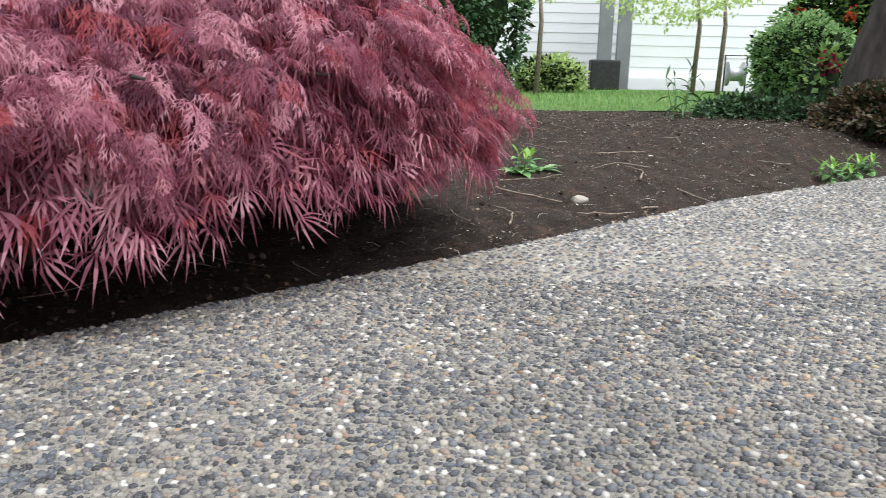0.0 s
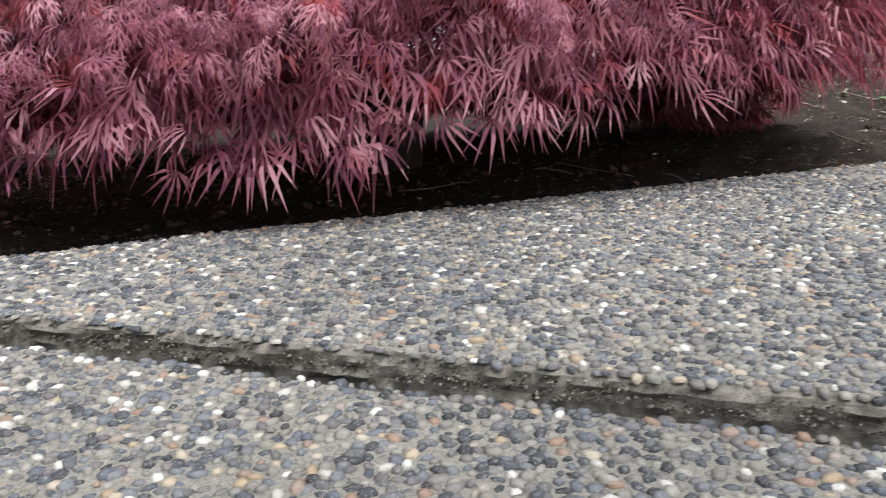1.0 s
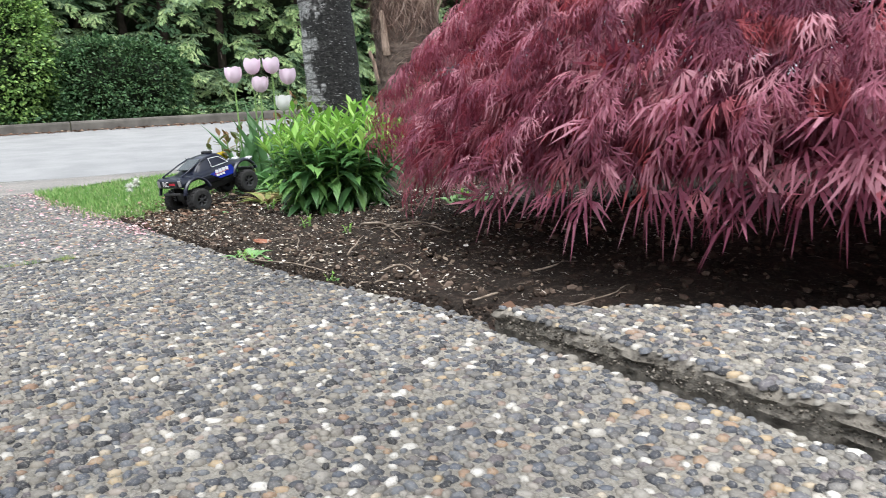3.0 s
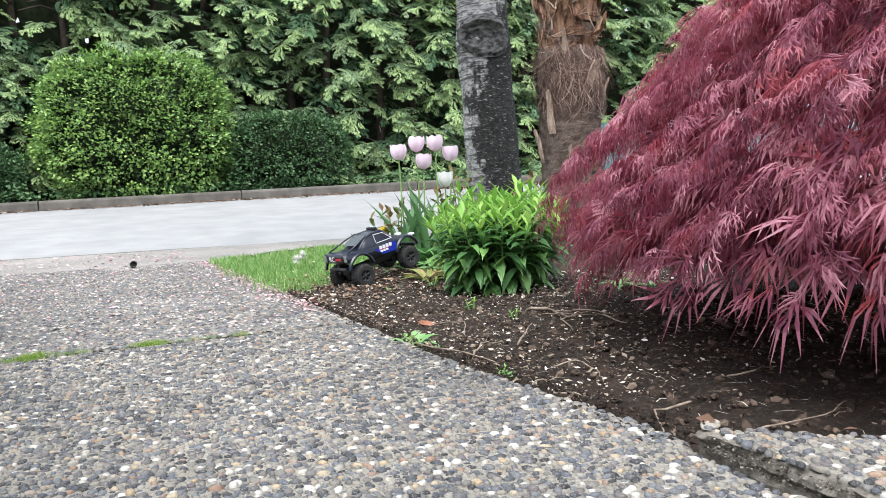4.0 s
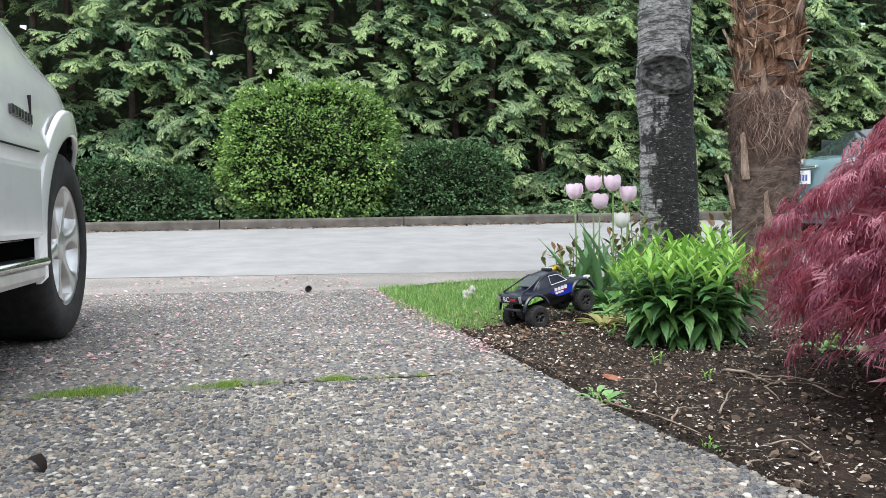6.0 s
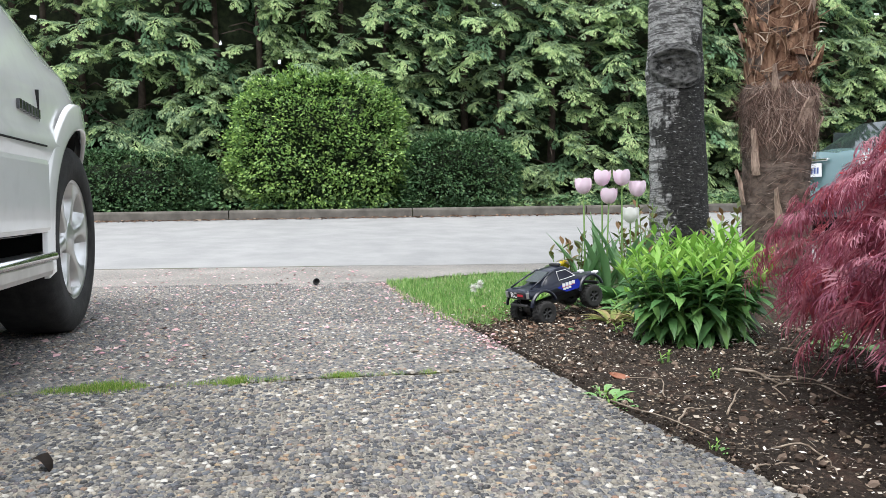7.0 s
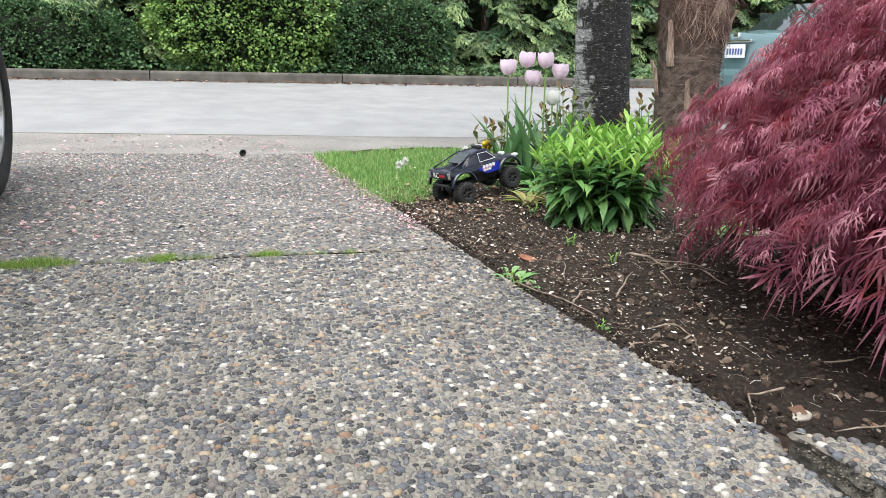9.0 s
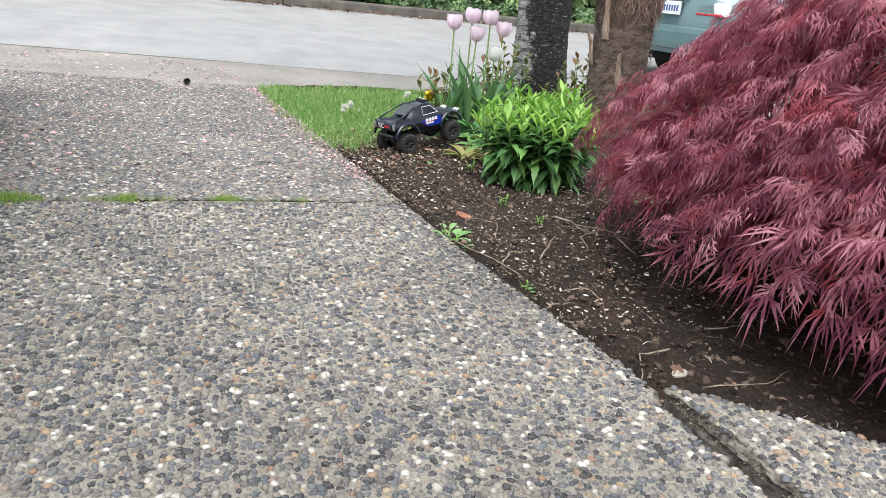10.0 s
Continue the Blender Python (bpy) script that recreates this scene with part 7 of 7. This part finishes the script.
rhodo = shrub("flowering_shrub", (4.0, 11.1, bz(4.0, 11.1) + 0.8), (0.8, 0.5, 0.8), 2.2, 7000, 0.09, SHRUB, "green shrub with clusters of orange-red flowers", 0.3, SHADE)
P = []
for _ in range(26):
    d = Vector(rng.normal(0, 1, 3)).normalized()
    d.y, d.z = -abs(d.y), abs(d.z)
    for _ in range(22):
        P.append((d.x * 0.82 + rng.normal(0, 0.05), d.y * 0.52 + rng.normal(0, 0.05), 0.85 + d.z * 0.75 + rng.normal(0, 0.045)))
v, f = scatter(LEAF_V, LEAF_F, np.array(P), random_turns(len(P), 1.2), rng.uniform(0.05, 0.09, len(P)))
put("blossom", array_mesh(v, f, PETALRED), rhodo, "orange-red flower clusters")
shrub("bronze_shrub", (2.55, 6.45, bz(2.55, 6.45) + 0.2), (0.65, 0.45, 0.25), 2.2, 9000, 0.05, REDSHRUB, "low bronze-leaved shrub beside the walkway", 0.3, SHADE)
shrub("bronze_shrub", (1.9, 7.6, bz(1.9, 7.6) + 0.07), (0.6, 0.4, 0.11), 2.2, 3800, 0.042, SHRUB_DARK, "low dark green ground plant beside the lawn", 0.3, SHADE)
crim = shrub("crimson_flower_plant", (2.45, 8.0, bz(2.45, 8.0) + 0.25), (0.22, 0.2, 0.4), 2.0, 400, 0.08, SHRUB, "small plant with a crimson flower", 0.2, SHADE, stems=3)
v, f = scatter(LEAF_V, LEAF_F, rng.normal(0, 0.04, (90, 3)) + np.array([0, -0.1, 0.62]), random_turns(90, 1.2), rng.uniform(0.035, 0.07, 90))
put("blossom", array_mesh(v, f, PETALCRIMSON), crim, "crimson flower")
gt = empty("garden_tree", pose(2.47, 7.15, bz(2.47, 7.15)), "dark leaning garden tree beside the walkway", "tree")
put("trunk", Pile().add(rough_trunk([(0, 0, -0.1), (0.0, 0, 0.4), (0.12, 0, 0.9), (0.3, 0, 1.5), (0.5, 0.1, 2.4)], [0.24, 0.2, 0.17, 0.15, 0.11], 24, 40, 0.08, 9)).mesh(BARK, True), gt)
pile = Pile()
for i in range(7):
    a = i * 0.95
    pile.add(tube([(0.42, 0.06, 2.1), (0.5 + 0.6 * math.cos(a), 0.1 + 0.6 * math.sin(a), 2.7), (0.5 + 1.5 * math.cos(a), 0.1 + 1.5 * math.sin(a), 2.9)], [0.07, 0.04, 0.012], 7))
put("branch", pile.mesh(BARK, True), gt)
v, f = leaf_shell(5200, (2.94, 7.25, bz(2.47, 7.15) + 2.9), (2.1, 1.7, 0.7), 2.0, 0.1, (2.47, 7.15, bz(2.47, 7.15)), 0.4, -1, 5, 2.5)
put("crown", array_mesh(v, f, LIME), gt, "light green leaves")
# two thin young trees in front of the wall and a bare-stemmed plant in the bed
for x, y, h in ((2.5, 12.84, 1.4), (2.83, 12.7, 1.5), (0.15, 12.2, 1.6)):
    ob = empty("young_tree", pose(x, y, bz(x, y)), "thin young tree in front of the white wall", "tree")
    put("trunk", Pile().add(tube([(0, 0, -0.05), (0.03, 0, 1.0), (-0.02, 0.03, h)], [0.04, 0.032, 0.018], 8)).mesh(TWIG, True), ob)
    v, f = leaf_shell(900, (x - 0.4, y, bz(x, y) + h + 0.1), (1.0, 0.6, 0.42), 2.0, 0.08, (x, y, bz(x, y)), 0.5, -1, 4, 3)
    put("crown", array_mesh(v, f, LIME), ob)
perennial("arching_plant", 1.1, 7.5, 7, 0.2, 0.42, 0.2, 5, "dark plant with long arching leaves in the soil bed", SHRUB_DARK, SHRUB_DARK, 0.09)

# plain unseen wall added behind the walk to cut sky light from +x
put("sky_blocking_wall", mesh_from([(x, y, z) for x in (7.2, 7.45) for y in (-7.5, 3.5) for z in (-0.2, 4.6)], [(0, 1, 3, 2), (4, 6, 7, 5), (0, 4, 5, 1), (2, 3, 7, 6), (1, 5, 7, 3), (0, 2, 6, 4)], TRIM, False, "wall"), label="unseen plain grey wall added to block sky light", category="wall", kind="structure")

# ---------------------------------------------------------------- pebbles in the concrete, close to the walk
def pebble_template(sides=5):
    """A flat rounded stone: a waist, a shoulder and a low crown."""
    v = []
    for r, z, turn in ((1.0, -0.3, 0.0), (0.98, 0.1, 0.2), (0.7, 0.38, 0.45)):
        for k in range(sides):
            a = k * 2 * math.pi / sides + turn
            q = 1 + 0.05 * math.sin(k * 2.3 + z)
            v.append((r * q * math.cos(a), r * q * 1.25 * math.sin(a), z))
    v.append((0.05, -0.04, 0.5))
    f = []
    for k in range(sides):
        j = (k + 1) % sides
        for a in (0, sides):
            f += [(a + k, a + j, a + sides + j), (a + k, a + sides + j, a + sides + k)]
        f.append((2 * sides + k, 2 * sides + j, 3 * sides))
    return np.array(v), np.array(f)


def pebble_field(x0, x1, y0, y1, step, ok, top, sides=5):
    gx, gy = np.meshgrid(np.arange(x0, x1, step), np.arange(y0, y1, step))
    gx[1::2] += step / 2
    x = gx.ravel() + rng.uniform(-0.27, 0.27, gx.size) * step
    y = gy.ravel() + rng.uniform(-0.27, 0.27, gx.size) * step
    keep = np.array([ok(a, b) for a, b in zip(x, y)])
    x, y = x[keep], y[keep]
    z = np.array([top(a) for a in x]) + rng.uniform(-0.001, 0.0016, len(x))
    s = step * rng.lognormal(-0.74, 0.22, len(x)).clip(0.26, 0.68)
    turns = random_turns(len(x), 0.16) * np.stack([rng.uniform(0.72, 1.12, len(x)), rng.uniform(0.75, 1.2, len(x)), rng.uniform(0.7, 1.15, len(x))], 1)[:, None, :]
    V, F = scatter(*pebble_template(sides), np.stack([x, y, z], 1), turns, s)
    return array_mesh(V, F, PEB, True)


def front_y(x):
    return 1.19 + 0.067 * (x + 2.26)


on_drive = lambda x, y: (x < -1.65 or y > 0.62) and y < (edge_y(x) - 0.012 if x < -2.28 else front_y(x) - 0.022) and x > JOINT_X(y) + 0.02


def JOINT_X(y):
    return -3.745 - 0.09 * y if y > -0.5 else -3.7


put("driveway_pebbles", pebble_field(-2.95, -0.45, -0.6, 1.4, 0.0132, on_drive, drive_top), label="river pebbles showing in the driveway concrete", category="pebbles", kind="stuff")


def on_slab(x, y):
    return x < -0.35 + 0.64 * (y - 0.49) and inside(x, y, SLAB) and y > front_y(x) - 0.001 and y < 2.6 and x < 0.75 and y < 4.0 - 1.2 * x


put("walkway_pebbles", pebble_field(-2.26, 1.1, 1.15, 4.4, 0.0132, on_slab, walk_top), label="river pebbles showing in the walkway slab", category="pebbles", kind="stuff")
tv, tf = pebble_template(5)
# farther pebbles, smaller in the view
cone_v, cone_f = np.vstack([tv[:5], (0.05, 0.0, 0.36)]), np.array([(k, (k + 1) % 5, 5) for k in range(5)])


def far_pebbles(x0, x1, y0, y1, step, ok, top, grow=1.0):
    gx, gy = np.meshgrid(np.arange(x0, x1, step), np.arange(y0, y1, step))
    x = gx.ravel() + rng.uniform(-0.46, 0.46, gx.size) * step
    y = gy.ravel() + rng.uniform(-0.46, 0.46, gx.size) * step
    keep = np.array([ok(a, b) for a, b in zip(x, y)])
    x, y = x[keep], y[keep]
    z = np.array([top(a) for a in x]) + 0.001
    V, F = scatter(cone_v, cone_f, np.stack([x, y, z], 1), random_turns(len(x), 0.2), step * grow * rng.uniform(0.35, 0.75, len(x)))
    return array_mesh(V, F, PEB, True)


put("walkway_pebbles", far_pebbles(-1.0, 3.2, 2.0, 6.4, 0.019, lambda x, y: inside(x, y, SLAB) and not on_slab(x, y) and y > x + 1.2 and y > front_y(x) + 0.1, walk_top), label="river pebbles showing in the walkway slab", category="pebbles", kind="stuff")
put("driveway_pebbles", pebble_field(-3.9, -2.95, -1.2, 1.2, 0.0138, lambda x, y: y < edge_y(x) - 0.012 and x > JOINT_X(y) + 0.02, drive_top, 5), label="river pebbles showing in the driveway concrete", category="pebbles", kind="stuff")
put("driveway_pebbles", far_pebbles(-6.98, -3.75, -1.0, 1.05, 0.0165, lambda x, y: y < edge_y(x) - 0.012 and x < JOINT_X(y) - 0.02, drive_top), label="river pebbles showing in the driveway concrete", category="pebbles", kind="stuff")
near_drive = lambda x, y: (-3.9 < x < -2.95 and y > -1.2) or (-2.95 <= x < -0.45 and y > -0.6 and (x < -1.65 or y > 0.62))
put("driveway_pebbles", far_pebbles(-3.9, 6.5, -5.0, 1.8, 0.032, lambda x, y: inside(x - 0.03, y, near_panel) and y < front_y(x) - 0.03 and not near_drive(x, y), drive_top, 1.25), label="river pebbles showing in the driveway concrete", category="pebbles", kind="stuff")
far_walk = lambda x, y: x < 3.2 and 2.0 < y < 6.4 and y > x + 1.2
put("walkway_pebbles", far_pebbles(-2.0, 6.5, 1.1, 8.0, 0.032, lambda x, y: inside(x, y - 0.03, SLAB) and inside(x, y + 0.04, SLAB) and not on_slab(x, y) and not far_walk(x, y), walk_top, 1.25), label="river pebbles showing in the walkway slab", category="pebbles", kind="stuff")
# grit and dark pits along the broken step between walkway and driveway
GRIT = leafy("step_grit", [(0, (0.02, 0.018, 0.015)), (0.4, (0.09, 0.078, 0.064)), (0.85, (0.19, 0.168, 0.138)), (1, (0.3, 0.27, 0.23))], 0.95, 0.1, 0.0)
x = rng.uniform(-2.24, -0.1, 4500)
h = rng.random(4500)
p = np.stack([x, front_y(x) + 0.001 - 0.004 * h + rng.normal(0, 0.0025, 4500), SLOPE * x + 0.03 + 0.024 * (1 - h)], 1)
v, f = scatter(clod_v, clod_f, p, random_turns(len(p), 0.8), rng.lognormal(-6.4, 0.4, len(p)).clip(0.0008, 0.004))
put("step_grit", array_mesh(v, f, GRIT), label="dark grit in the broken step of the walkway", category="grit", kind="stuff")
